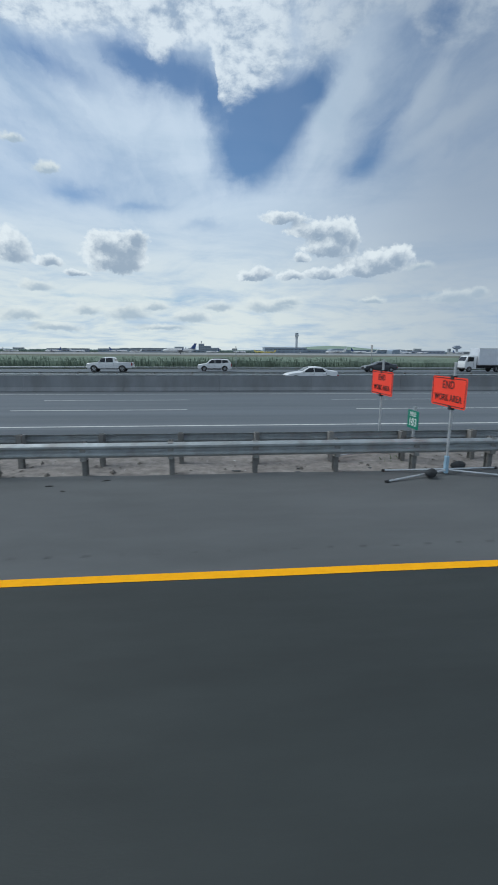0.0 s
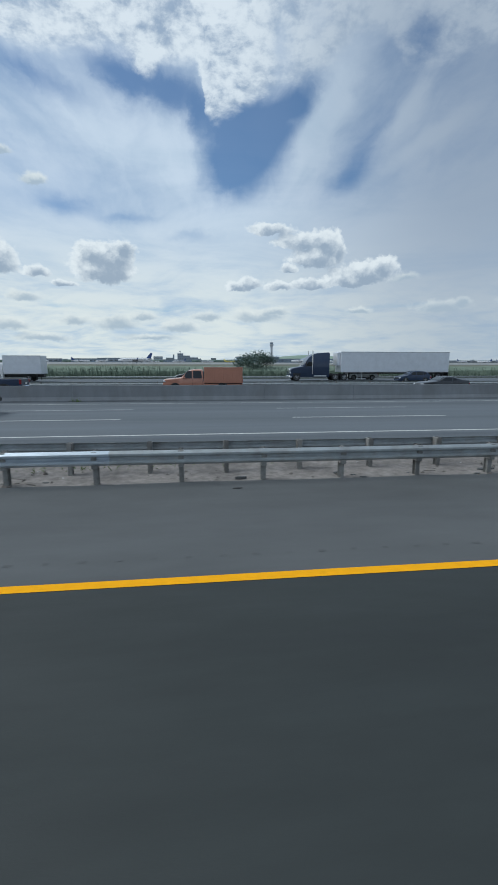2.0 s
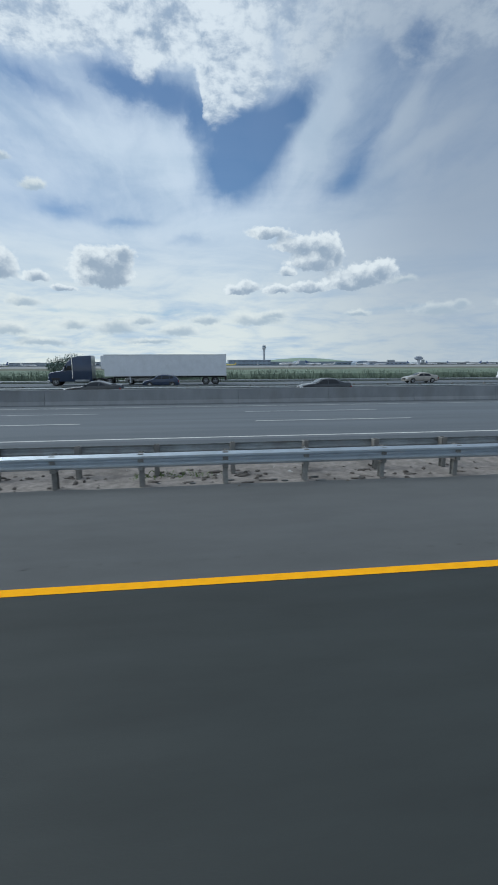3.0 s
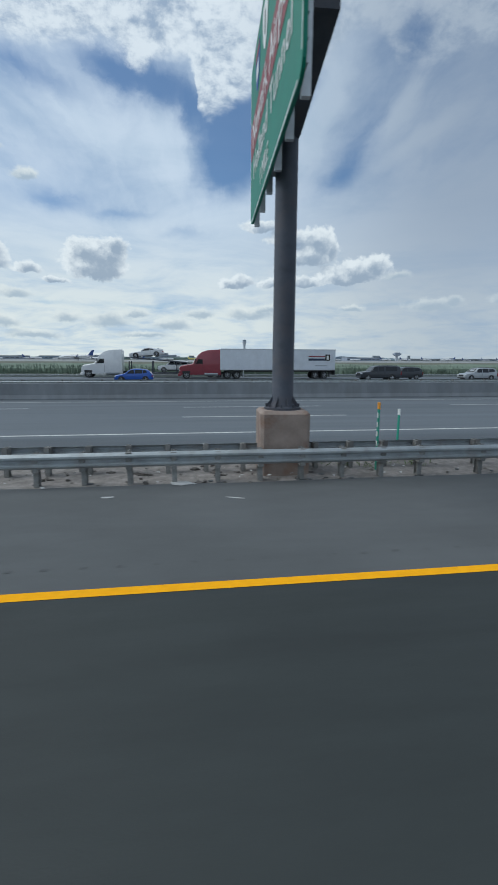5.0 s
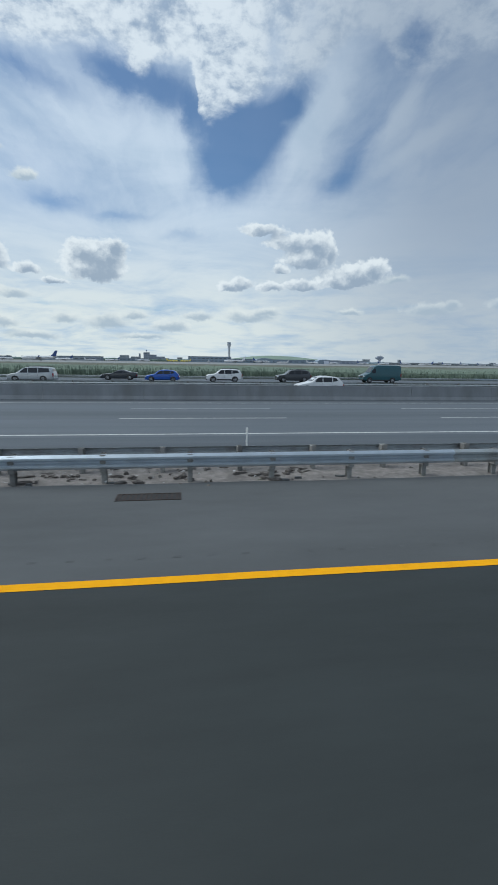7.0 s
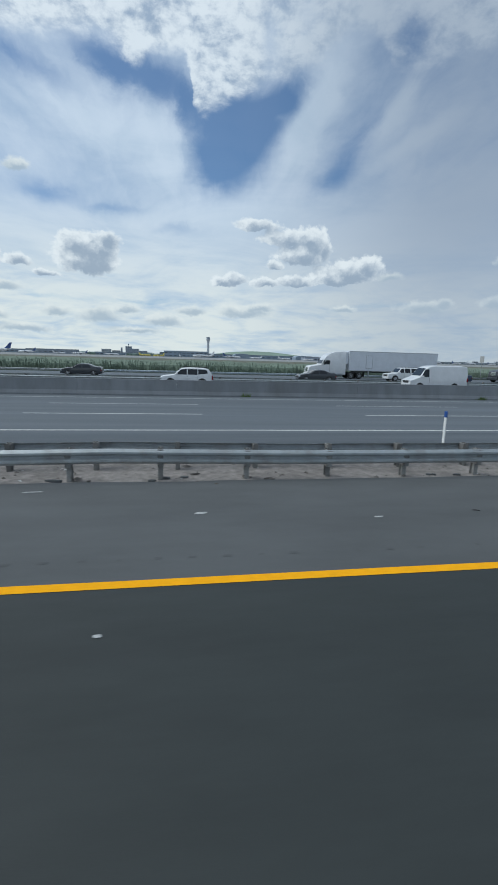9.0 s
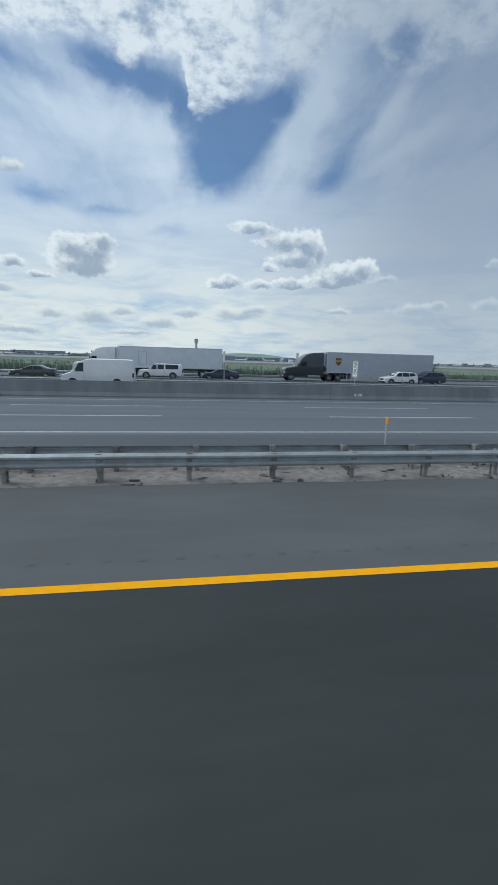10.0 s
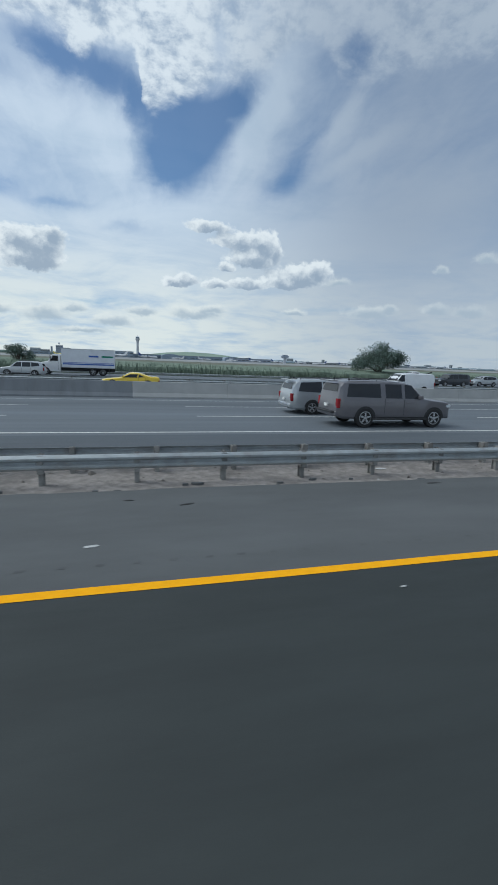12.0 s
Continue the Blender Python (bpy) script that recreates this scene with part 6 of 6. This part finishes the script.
# clods of dark soil and torn turf, thick in some stretches and sparse in the rest
bm = bmesh.new()
CLODS = ((44.0, 60.0, 150), (76.0, 106.0, 300), (155.0, 162.0, 50), (208.0, 226.0, 230), (300.0, 336.0, 60), (362.0, 374.0, 120), (-12.0, 408.0, 180))
for xa, xb, count in CLODS:
    for i in range(count):
        x = r.uniform(xa, xb)
        if noise.noise((x * 0.55, 6.0, 2.0)) < -0.12 and xb - xa < 100:
            continue
        y = r.uniform(edge_y(x) + 0.02, 10.6)
        a, b, h = 0.03 + 0.16 * r.random() ** 2, r.uniform(.02, .08), r.uniform(.008, .05)
        n = 8
        turn = r.uniform(-.5, .5)
        c, q = math.cos(turn), math.sin(turn)
        rings = []
        for size, z in ((1.0, -0.03), (0.92, h * 0.35), (0.55, h * 0.85)):
            ring = []
            for k in range(n):
                u, v = a * size * math.cos(6.283 * k / n) * r.uniform(.4, 1.4), b * size * math.sin(6.283 * k / n) * r.uniform(.4, 1.4)
                ring.append((x + u * c - v * q, y + u * q + v * c, z * r.uniform(.7, 1.2)))
            rings.append(ring)
        skin(bm, rings)
thing("soil_clods", "dark clods of soil and torn turf on the dirt", "rubble", kind="stuff", bm=bm, mat=SOIL)
# pale scraps of paper and plastic, too small to tell apart
bm = bmesh.new()
for xa, xb, count in ((362.0, 372.0, 60), (328.0, 342.0, 46), (219.0, 225.0, 30), (155.0, 166.0, 40), (-12.0, 408.0, 190)):
    for i in range(count):
        x = r.uniform(xa, xb)
        y = r.uniform(edge_y(x) - 0.1, 10.5)
        a, t = r.uniform(.02, .07), r.uniform(0, 3.1)
        c, q = math.cos(t) * a, math.sin(t) * a
        z = 0.035
        bm.faces.new([bm.verts.new(p) for p in ((x - c, y - q, z), (x + q * .5, y - c * .5, z + r.uniform(0, .04)), (x + c, y + q, z + .01), (x - q * .5, y + c * .5, z + r.uniform(0, .03)))])
thing("paper_scraps", "small pale scraps of paper and plastic on the dirt", "litter", kind="stuff", bm=bm, mat=LITTER_WHITE)
# weeds at the barrier's foot
bm = bmesh.new()
for cx, n in ((309.1, 60), (56.0, 14), (292.0, 40), (247.0, 12), (128.0, 18)):
    for i in range(n):
        x, y = r.gauss(cx, 0.16), BARRIER_Y - abs(r.gauss(0.06, 0.05)) - 0.02
        h, lx = r.uniform(.08, .32), r.gauss(0, .07)
        bm.faces.new([bm.verts.new(p) for p in ((x - .02, y, 0), (x + .02, y, 0), (x + lx + .012, y - .03, h * .7), (x + 1.5 * lx, y - .05, h))])
thing("weeds", "small green tufts at the foot of the barrier", "weeds", kind="stuff", bm=bm, mat=WEED)
# weeds
bm = bmesh.new()
for cx, cy, w, n in ((52, 10.6, 7.0, 900), (62, 10.6, 3.0, 120), (28, 10.6, 3.0, 160), (162.5, 10.75, 0.5, 160), (164.2, 10.2, 1.4, 60), (382, 10.7, 4.0, 160), (346, 10.5, 2.5, 120), (355, 9.9, 1.2, 90), (4.6, 10.2, 0.6, 12), (95, 9.9, 1.0, 80), (305.5, 10.5, 1.5, 60), (316, 10.2, .8, 70)):
    for i in range(n):
        x, y = r.gauss(cx, w / 2), r.gauss(cy, 0.14)
        if not edge_y(x) + 0.2 < y < 11.0:
            continue
        h, a = r.uniform(.04, .14) * (3.6 if cx == 162.5 else 1), r.uniform(0, 6.28)
        dx, dy = math.cos(a) * .012, math.sin(a) * .012
        lx, ly = r.gauss(0, .06), r.gauss(0, .06)
        bm.faces.new([bm.verts.new(p) for p in ((x - dx, y - dy, -.03), (x + dx, y + dy, -.03), (x + lx + dx * .6, y + ly + dy * .6, h * .7), (x + 1.6 * lx, y + 1.6 * ly, h))])
thing("weeds", "sparse green weeds growing in the dirt", "weeds", kind="stuff", bm=bm, mat=WEED)

# ---- reeds, trees and the airfield ----
bm = bmesh.new()
r = random.Random(11)
row = None
for i in range(440):
    x = -120 + i * 1.6
    cur = []
    for j, y in enumerate((75.0, 76.2, 80.0, 88.0, 98.0, 104.0)):
        h = (0.0, 0.95, 1.22, 1.35, 1.35, 0.0)[j]
        z = -0.9 - 0.5 * j / 5 + h * (2.05 + 0.22 * noise.noise((x * 0.07, y * 0.1, 3)) + 0.18 * noise.noise((x * 0.6, y * 0.5, 6)))
        cur.append(bm.verts.new((x, y + 0.4 * noise.noise((x * 0.5, y, 1)), z)))
    if row:
        for j in range(5):
            bm.faces.new((row[j], cur[j], cur[j + 1], row[j + 1]))
    row = cur
for i in range(36000):
    x = r.uniform(-118, 580)
    y = 74.6 + 9 * r.random() ** 2
    base = -0.95
    hh = (2.0 + 0.25 * noise.noise((x * 0.07, y * 0.1, 3)) + 0.2 * noise.noise((x * 0.5, y * 0.4, 6)) + r.gauss(0, .13)) * (0.55 + 0.45 * min(1, (y - 74.4) / 1.6)) + 0.5
    w = r.uniform(.05, .13)
    lean = r.gauss(0, .18)
    bm.faces.new([bm.verts.new(p) for p in ((x - w, y, base), (x + w, y + r.uniform(-.1, .1), base), (x + lean + w * .4, y, base + hh * .75), (x + 1.5 * lean, y - .1, base + hh))])
thing("reeds", "dense tall green reeds along the far verge", "reeds", kind="stuff", bm=bm, mat=REED)


def tree(label, x, y, z, h, wide, seed, leaves, trunk=True, low=0.15):
    r = random.Random(seed)
    root = thing("tree" if trunk else "bush", label, "tree" if trunk else "bush", m=pose(x, y, z))
    wood = bmesh.new()
    lobes = []
    th = h * 0.32
    tube(wood, (0, 0, -0.3), (0.1, 0, th), 0.045 * h * (0.8 if trunk else 0.4), 0.030 * h * (0.8 if trunk else 0.4), 8)
    for i in range(17):
        a = 2 * math.pi * i / 17 + r.uniform(-.3, .3)
        k = r.uniform(.35, 1.0)
        e = Vector((math.cos(a) * wide * .5 * k, math.sin(a) * wide * .45 * k, h * (low + (0.93 - low) * (1 - 0.55 * k * k) * r.uniform(.72, 1.0))))
        m = Vector((e.x * .45, e.y * .45, th + (e.z - th) * .55))
        tube(wood, (0.05, 0, th * r.uniform(.6, 1)), m, 0.016 * h, 0.010 * h, 6)
        tube(wood, m, e, 0.010 * h, 0.003 * h, 5)
        lobes.append((e, wide * r.uniform(.12, .20)))
        lobes.append((m.lerp(e, .6) + Vector((r.gauss(0, .3), r.gauss(0, .3), r.gauss(0, .3))), wide * r.uniform(.10, .17)))
    lobes.append((Vector((0, 0, h * .84)), wide * .17))
    part("trunk", wood, BARK, root, smooth=50)
    crown = bmesh.new()
    s0 = 0.0085 * wide + 0.045
    for i in range(leaves):
        c, rad = r.choice(lobes)
        d = Vector((r.gauss(0, 1), r.gauss(0, 1), r.gauss(0, 1))).normalized() * rad * (r.random() ** 0.45)
        p = c + Vector((d.x * 1.15, d.y * 1.15, d.z * .85))
        n = Vector((r.gauss(0, 1), r.gauss(0, 1), r.gauss(0, 1) + .6)).normalized()
        u = n.orthogonal().normalized()
        v = n.cross(u)
        s = s0 * r.uniform(.6, 1.4)
        crown.faces.new([crown.verts.new(p + q) for q in (u * s, v * s * .55, u * -s, v * s * -.55)])
    part("crown", crown, LEAF, root)
    return root


tree("broad green tree standing above the reeds", 434.5, 81.5, -1.0, 8.7, 9.8, 5, 18000)
tree("round dark green bush among the reeds", 367.6, 80.5, -1.0, 5.2, 4.6, 8, 5500, trunk=False, low=0.35)
tree("low spreading green bush among the reeds", 74.6, 80.5, -1.0, 5.6, 7.2, 9, 7000, trunk=False, low=0.35)

thing("apron", "pale concrete airport apron and taxiways", "airport apron", kind="structure", bm=strip(bmesh.new(), -2600, 4600, 640, 1750, -1.62), mat=TARMAC)
thing("taxiway", "pale concrete strip across the airfield grass", "taxiway", kind="structure", bm=strip(bmesh.new(), -2600, 4600, 330, 350, -1.60), mat=TARMAC)


def airliner(label, x, y, turn, length, tail, body=PLANE_WHITE, group="parked airliners"):
    k = length / 40.0
    root = thing("airliner", label, "aeroplane", m=pose(x, y, -1.6, 0, 0, turn), group=group)
    fus = []
    for xx, rr, zz in ((20, .25, 3.6), (19, 1.0, 3.7), (17.2, 1.7, 3.95), (14.5, 2.0, 4.1), (-8, 2.0, 4.1), (-14, 1.45, 4.5), (-18.5, .65, 5.1), (-20, .2, 5.3)):
        fus.append([(xx * k, rr * k * math.cos(a), (zz + rr * math.sin(a)) * k) for a in [2 * math.pi * i / 12 for i in range(12)]])
    part("fuselage", skin(bmesh.new(), fus), body, root, smooth=50)
    for sy in (1, -1):
        part("wing", slab(bmesh.new(), [(4.5 * k, sy * 1.5 * k, 3.2 * k), (-3.5 * k, sy * 1.5 * k, 3.2 * k), (-6.0 * k, sy * 17.5 * k, 4.4 * k), (-4.2 * k, sy * 17.5 * k, 4.4 * k)], (0, 0, 0.35 * k)), PLANE_GREY, root)
        part("winglet", slab(bmesh.new(), [(-4.4 * k, sy * 17.4 * k, 4.5 * k), (-6.0 * k, sy * 17.4 * k, 4.5 * k), (-6.6 * k, sy * 17.9 * k, 6.8 * k), (-5.9 * k, sy * 17.9 * k, 6.8 * k)], (0, 0.15 * k, 0)), tail, root)
        part("tailplane", slab(bmesh.new(), [(-14.8 * k, sy * 0.6 * k, 5.1 * k), (-18.4 * k, sy * 0.6 * k, 5.1 * k), (-19.4 * k, sy * 6.6 * k, 5.8 * k), (-18.0 * k, sy * 6.6 * k, 5.8 * k)], (0, 0, 0.22 * k)), PLANE_GREY, root)
        part("engine", tube(bmesh.new(), (4.6 * k, sy * 5.6 * k, 2.2 * k), (0.2 * k, sy * 5.6 * k, 2.3 * k), 1.05 * k, 0.7 * k, 12), PLANE_GREY if tail is not PLANE_YELLOW else PLANE_YELLOW, root)
        part("main_gear", tube(bmesh.new(), (-1.5 * k, sy * 2.6 * k, 3.0 * k), (-1.5 * k, sy * 2.6 * k, 0.0), 0.35 * k, n=6), PLANE_GREY, root)
        part("window_row", boxed(-12.5 * k, 13.5 * k, sy * 1.985 * k, sy * 2.01 * k, 4.45 * k, 4.75 * k), DARK_GLASS, root)
    part("fin", slab(bmesh.new(), [(-12.5 * k, -.15 * k, 5.7 * k), (-18.6 * k, -.15 * k, 5.6 * k), (-20.6 * k, -.15 * k, 12.2 * k), (-18.2 * k, -.15 * k, 12.2 * k)], (0, 0.3 * k, 0)), tail, root)
    part("nose_gear", tube(bmesh.new(), (15 * k, 0, 2.6 * k), (15 * k, 0, 0), 0.25 * k, n=6), PLANE_GREY, root)
    return root


# distances across the airfield and bearings, clockwise from straight across
def at_bearing(deg, y, x_from=207.0):
    return x_from + y * math.tan(radians(deg))


PARK = [(-20.0, 1180, 15, 46, PLANE_BLUE), (-17.0, 1350, 170, 38, PLANE_WHITE), (-13.6, 1150, 165, 46, PLANE_BLUE), (-10.8, 1400, 20, 36, PLANE_WHITE), (-8.2, 1300, 190, 40, PLANE_BLUE), (-4.6, 1330, 12, 42, PLANE_GREY),
        (-1.0, 1500, 8, 40, PLANE_YELLOW), (0.6, 1550, 172, 38, PLANE_YELLOW), (3.6, 1380, 80, 38, PLANE_WHITE), (7.0, 1200, 178, 58, PLANE_WHITE), (10.4, 1250, 12, 52, PLANE_BLUE), (13.0, 1420, 165, 40, PLANE_WHITE),
        (16.8, 1300, 5, 40, PLANE_WHITE), (19.5, 1420, 150, 38, PLANE_GREY), (23.0, 1260, 14, 42, PLANE_BLUE), (25.4, 1300, 10, 42, PLANE_BLUE), (27.9, 1350, 14, 44, PLANE_BLUE), (30.2, 1300, 160, 44, PLANE_BLUE), (32.4, 1420, 12, 42, PLANE_BLUE),
        (34.3, 1330, 20, 42, PLANE_BLUE), (36.0, 1480, 10, 42, PLANE_BLUE), (37.6, 1400, 16, 44, PLANE_WHITE), (39.4, 1500, 12, 44, PLANE_BLUE), (41.2, 1600, 170, 44, PLANE_WHITE), (43.0, 1500, 12, 44, PLANE_BLUE), (45.0, 1650, 8, 46, PLANE_WHITE),
        (47.2, 1700, 12, 46, PLANE_WHITE), (-23.5, 1300, 10, 42, PLANE_WHITE), (-26.5, 1200, 170, 44, PLANE_BLUE), (-29.5, 1350, 14, 42, PLANE_WHITE)]
for deg, y, turn, ln, tl in PARK:
    what = "yellow" if tl is PLANE_YELLOW else "white"
    airliner(what + " passenger jet parked on the apron" + (" with a dark blue tail" if tl is PLANE_BLUE else ""), at_bearing(deg, y), y, turn, ln, tl, PLANE_YELLOW if tl is PLANE_YELLOW else PLANE_WHITE)
airliner("long white wide-body jet parked on the apron", -52, 900, 178, 66, PLANE_BLUE)


def block(root, name, x0, x1, y0, y1, z0, z1, mat, rows=0, cols=0):
    part(name, boxed(x0, x1, y0, y1, z0, z1), mat, root)
    for i in range(rows):
        zz = z0 + (z1 - z0) * (i + 0.55) / (rows + .2)
        for j in range(cols):
            xx = x0 + (x1 - x0) * (j + .5) / cols
            part("window", boxed(xx - (x1 - x0) / cols * .33, xx + (x1 - x0) / cols * .33, y0 - 0.4, y0 - 0.02, zz - .9, zz + .9), DARK_GLASS, root)


# airport control tower
tw = thing("control_tower", "tall concrete airport control tower with a glazed cab", "control tower", m=pose(425.3, 2092, -1.7))
part("shaft", lathe(bmesh.new(), [(6.4, 0), (5.6, 20), (5.2, 62), (5.6, 70), (8.6, 80), (9.4, 82)], 20), TOWER_SHELL, tw, smooth=40)
part("gallery", lathe(bmesh.new(), [(9.4, 82), (9.6, 84), (9.6, 85.5), (7.6, 85.6)], 20), TOWER_SHELL, tw)
part("cab_glass", lathe(bmesh.new(), [(7.2, 85.6), (8.2, 91.0)], 16), TERMINAL_WALL, tw)
part("cab_roof", lathe(bmesh.new(), [(8.8, 91.0), (8.9, 92.2), (6.0, 93.4), (2.0, 94.0)], 16), TOWER_SHELL, tw)
part("mast", tube(bmesh.new(), (0, 0, 93.5), (0, 0, 101), 0.4, 0.15, 6), TOWER_SHELL, tw)

# old tower with a flat head
ot = thing("ramp_tower", "short tower with a wide flat platform head", "control tower", m=pose(988, 1693, -1.7))
part("stem", boxed(-4, 4, -4, 4, 0, 24), TOWER_SHELL, ot)
part("platform", slab(bmesh.new(), [(-6, -9, 20), (6, -9, 20), (14, -9, 25), (14, -9, 30), (-14, -9, 30), (-14, -9, 25)], (0, 18, 0)), BRICK_TOWER, ot)
part("head", boxed(-9, 9, -7, 7, 30, 33.5), BRICK_TOWER, ot)
part("mast", tube(bmesh.new(), (3, 0, 33), (3, 0, 38), 0.5, n=6), TOWER_SHELL, ot)

# stepped masonry block with a small ball on top
mb = thing("office_block", "stepped grey masonry block with a tower", "building", m=pose(-31, 2990, -1.7))
block(mb, "tower_wing", -16, 22, 0, 30, 0, 56, BRICK_TOWER, 4, 3)
block(mb, "middle_wing", 22, 66, 0, 30, 0, 42, BRICK_TOWER, 3, 4)
block(mb, "low_wing", 66, 120, 0, 30, 0, 30, BRICK_TOWER, 2, 5)
block(mb, "chimney_wing", -46, -36, 5, 15, 0, 48, BRICK_TOWER)
part("mast", tube(bmesh.new(), (2, 12, 56), (2, 12, 66), 1.2, n=6), BRICK_TOWER, mb)
ball = bmesh.new()
bmesh.ops.create_icosphere(ball, subdivisions=2, radius=5, matrix=Matrix.Translation((2, 12, 68)))
part("radar_ball", ball, BRICK_TOWER, mb)


def hangar(label, x, y, w, d, h, mat, curved=False, rows=1, cols=8):
    root = thing("airport_building", label, "building", m=pose(x, y, -1.7), group="airport buildings")
    if curved:
        ring = [(-w / 2, 0)] + [(w / 2 * math.cos(math.pi - math.pi * i / 14), h * (0.55 + 0.45 * math.sin(math.pi * i / 14))) for i in range(15)] + [(w / 2, 0)]
        part("hall", skin(bmesh.new(), [[(a, 0, b) for a, b in ring], [(a, d, b) for a, b in ring]]), mat, root)
    else:
        block(root, "hall", -w / 2, w / 2, 0, d, 0, h, mat, rows, cols)
        part("roof_edge", boxed(-w / 2 - 1, w / 2 + 1, -1, d + 1, h, h + 1.2), PLANE_GREY, root)
    return root


hangar("long grey flat-roofed hangar", at_bearing(-12.5, 1900), 1900, 190, 60, 17, BRICK_TOWER, cols=9)
hangar("long grey airport hall", at_bearing(-16.5, 2050), 2050, 150, 60, 15, TERMINAL_WALL)
hangar("low blue-grey terminal building", at_bearing(3.6, 1780), 1780, 170, 70, 22, TERMINAL_WALL, rows=2, cols=10)
hangar("low blue-grey terminal wing", at_bearing(7.4, 1850), 1850, 110, 50, 15, TERMINAL_WALL, cols=7)
hangar("terminal hall with a curved roof", at_bearing(10.6, 1820), 1820, 70, 60, 20, TERMINAL_WALL, curved=True)
hangar("long blue-grey terminal front", at_bearing(14.2, 1880), 1880, 420, 70, 15, TERMINAL_WALL, rows=1, cols=16)
hangar("terminal hall with a curved roof", at_bearing(18.2, 1780), 1780, 60, 60, 18, TERMINAL_WALL, curved=True)
hangar("dark flat-roofed cargo hall", at_bearing(21.0, 1650), 1650, 150, 60, 12, BRICK_TOWER, cols=9)
hangar("long low cargo building", at_bearing(30.0, 2100), 2100, 420, 60, 10, PLANE_GREY, cols=16)
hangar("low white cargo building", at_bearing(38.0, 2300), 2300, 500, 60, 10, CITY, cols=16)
hangar("grey flat-roofed service building", at_bearing(-22.0, 1950), 1950, 160, 60, 14, BRICK_TOWER, cols=8)
hangar("low grey airport hall", at_bearing(-6.0, 2100), 2100, 130, 50, 12, TERMINAL_WALL, cols=7)

bm = bmesh.new()
hx, hy = 760.0, 2650.0
rows = []
for i in range(25):
    a = -1 + 2 * i / 24
    rows.append([bm.verts.new((hx + a * 400, hy + b * 260, -1.8 + 43 * max(0, 1 - a * a) ** 1.2 * max(0, 1 - b * b) + 3 * noise.noise((a * 4, b * 3, 1)) * max(0, 1 - a * a))) for b in (-1, -.7, -.35, 0, .35, .7, 1)])
for p, q in zip(rows, rows[1:]):
    for j in range(6):
        bm.faces.new((p[j], q[j], q[j + 1], p[j + 1]))
thing("grassy_hill", "broad pale green mound behind the terminal", "hill", kind="structure", bm=bm, mat=HILL, smooth=60)


def woods(label, y, x0, x1, h, mat, seed, step=7.0):
    """A far belt of trees: two staggered rows of lumpy crowns."""
    r = random.Random(seed)
    bm = bmesh.new()
    for k in range(2):
        x = x0 + k * step / 2
        while x < x1:
            w = step * r.uniform(.7, 1.4)
            hh = h * (0.62 + 0.5 * noise.noise((x * 0.004, seed, 0)) + 0.25 * r.random())
            n = 6
            ring0 = [bm.verts.new((x + w * math.cos(6.283 * i / n), y + k * 15 + w * math.sin(6.283 * i / n), -2)) for i in range(n)]
            ring1 = [bm.verts.new((x + w * 1.1 * math.cos(6.283 * i / n), y + k * 15 + w * math.sin(6.283 * i / n), hh * r.uniform(.5, .8))) for i in range(n)]
            tip = bm.verts.new((x + r.uniform(-.3, .3) * w, y + k * 15, hh))
            for i in range(n):
                j = (i + 1) % n
                bm.faces.new((ring0[i], ring0[j], ring1[j], ring1[i]))
                bm.faces.new((ring1[i], ring1[j], tip))
            x += w * 0.9
    thing("distant_woods", label, "woods", kind="stuff", bm=bm, mat=mat, smooth=80)


woods("belt of trees along the horizon with haze mixed into its colour", 3600, -3400, 4500, 20, FAR_TREES, 2, 11)
woods("belt of trees behind the airport", 2450, -2400, 700, 14, FAR_TREES_NEAR, 4, 9)
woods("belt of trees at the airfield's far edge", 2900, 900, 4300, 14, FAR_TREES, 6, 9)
r = random.Random(21)
for i in range(46):
    deg = -32 + 80 * i / 45 + r.uniform(-.6, .6)
    y = r.uniform(2800, 3500)
    if abs(deg) > 46:
        continue
    w, h = r.uniform(18, 60), r.uniform(12, 26) + (18 if i in (14, 31, 33, 41) else 0)
    b = thing("distant_building", "small masonry building on the horizon with haze mixed into its colour", "building", m=pose(at_bearing(deg, y), y, -1.7), group="distant buildings")
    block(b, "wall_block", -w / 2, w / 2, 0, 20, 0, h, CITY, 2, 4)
    part("roof", boxed(-w / 2 - .6, w / 2 + .6, -.6, 20.6, h, h + 1), PLANE_GREY, b)
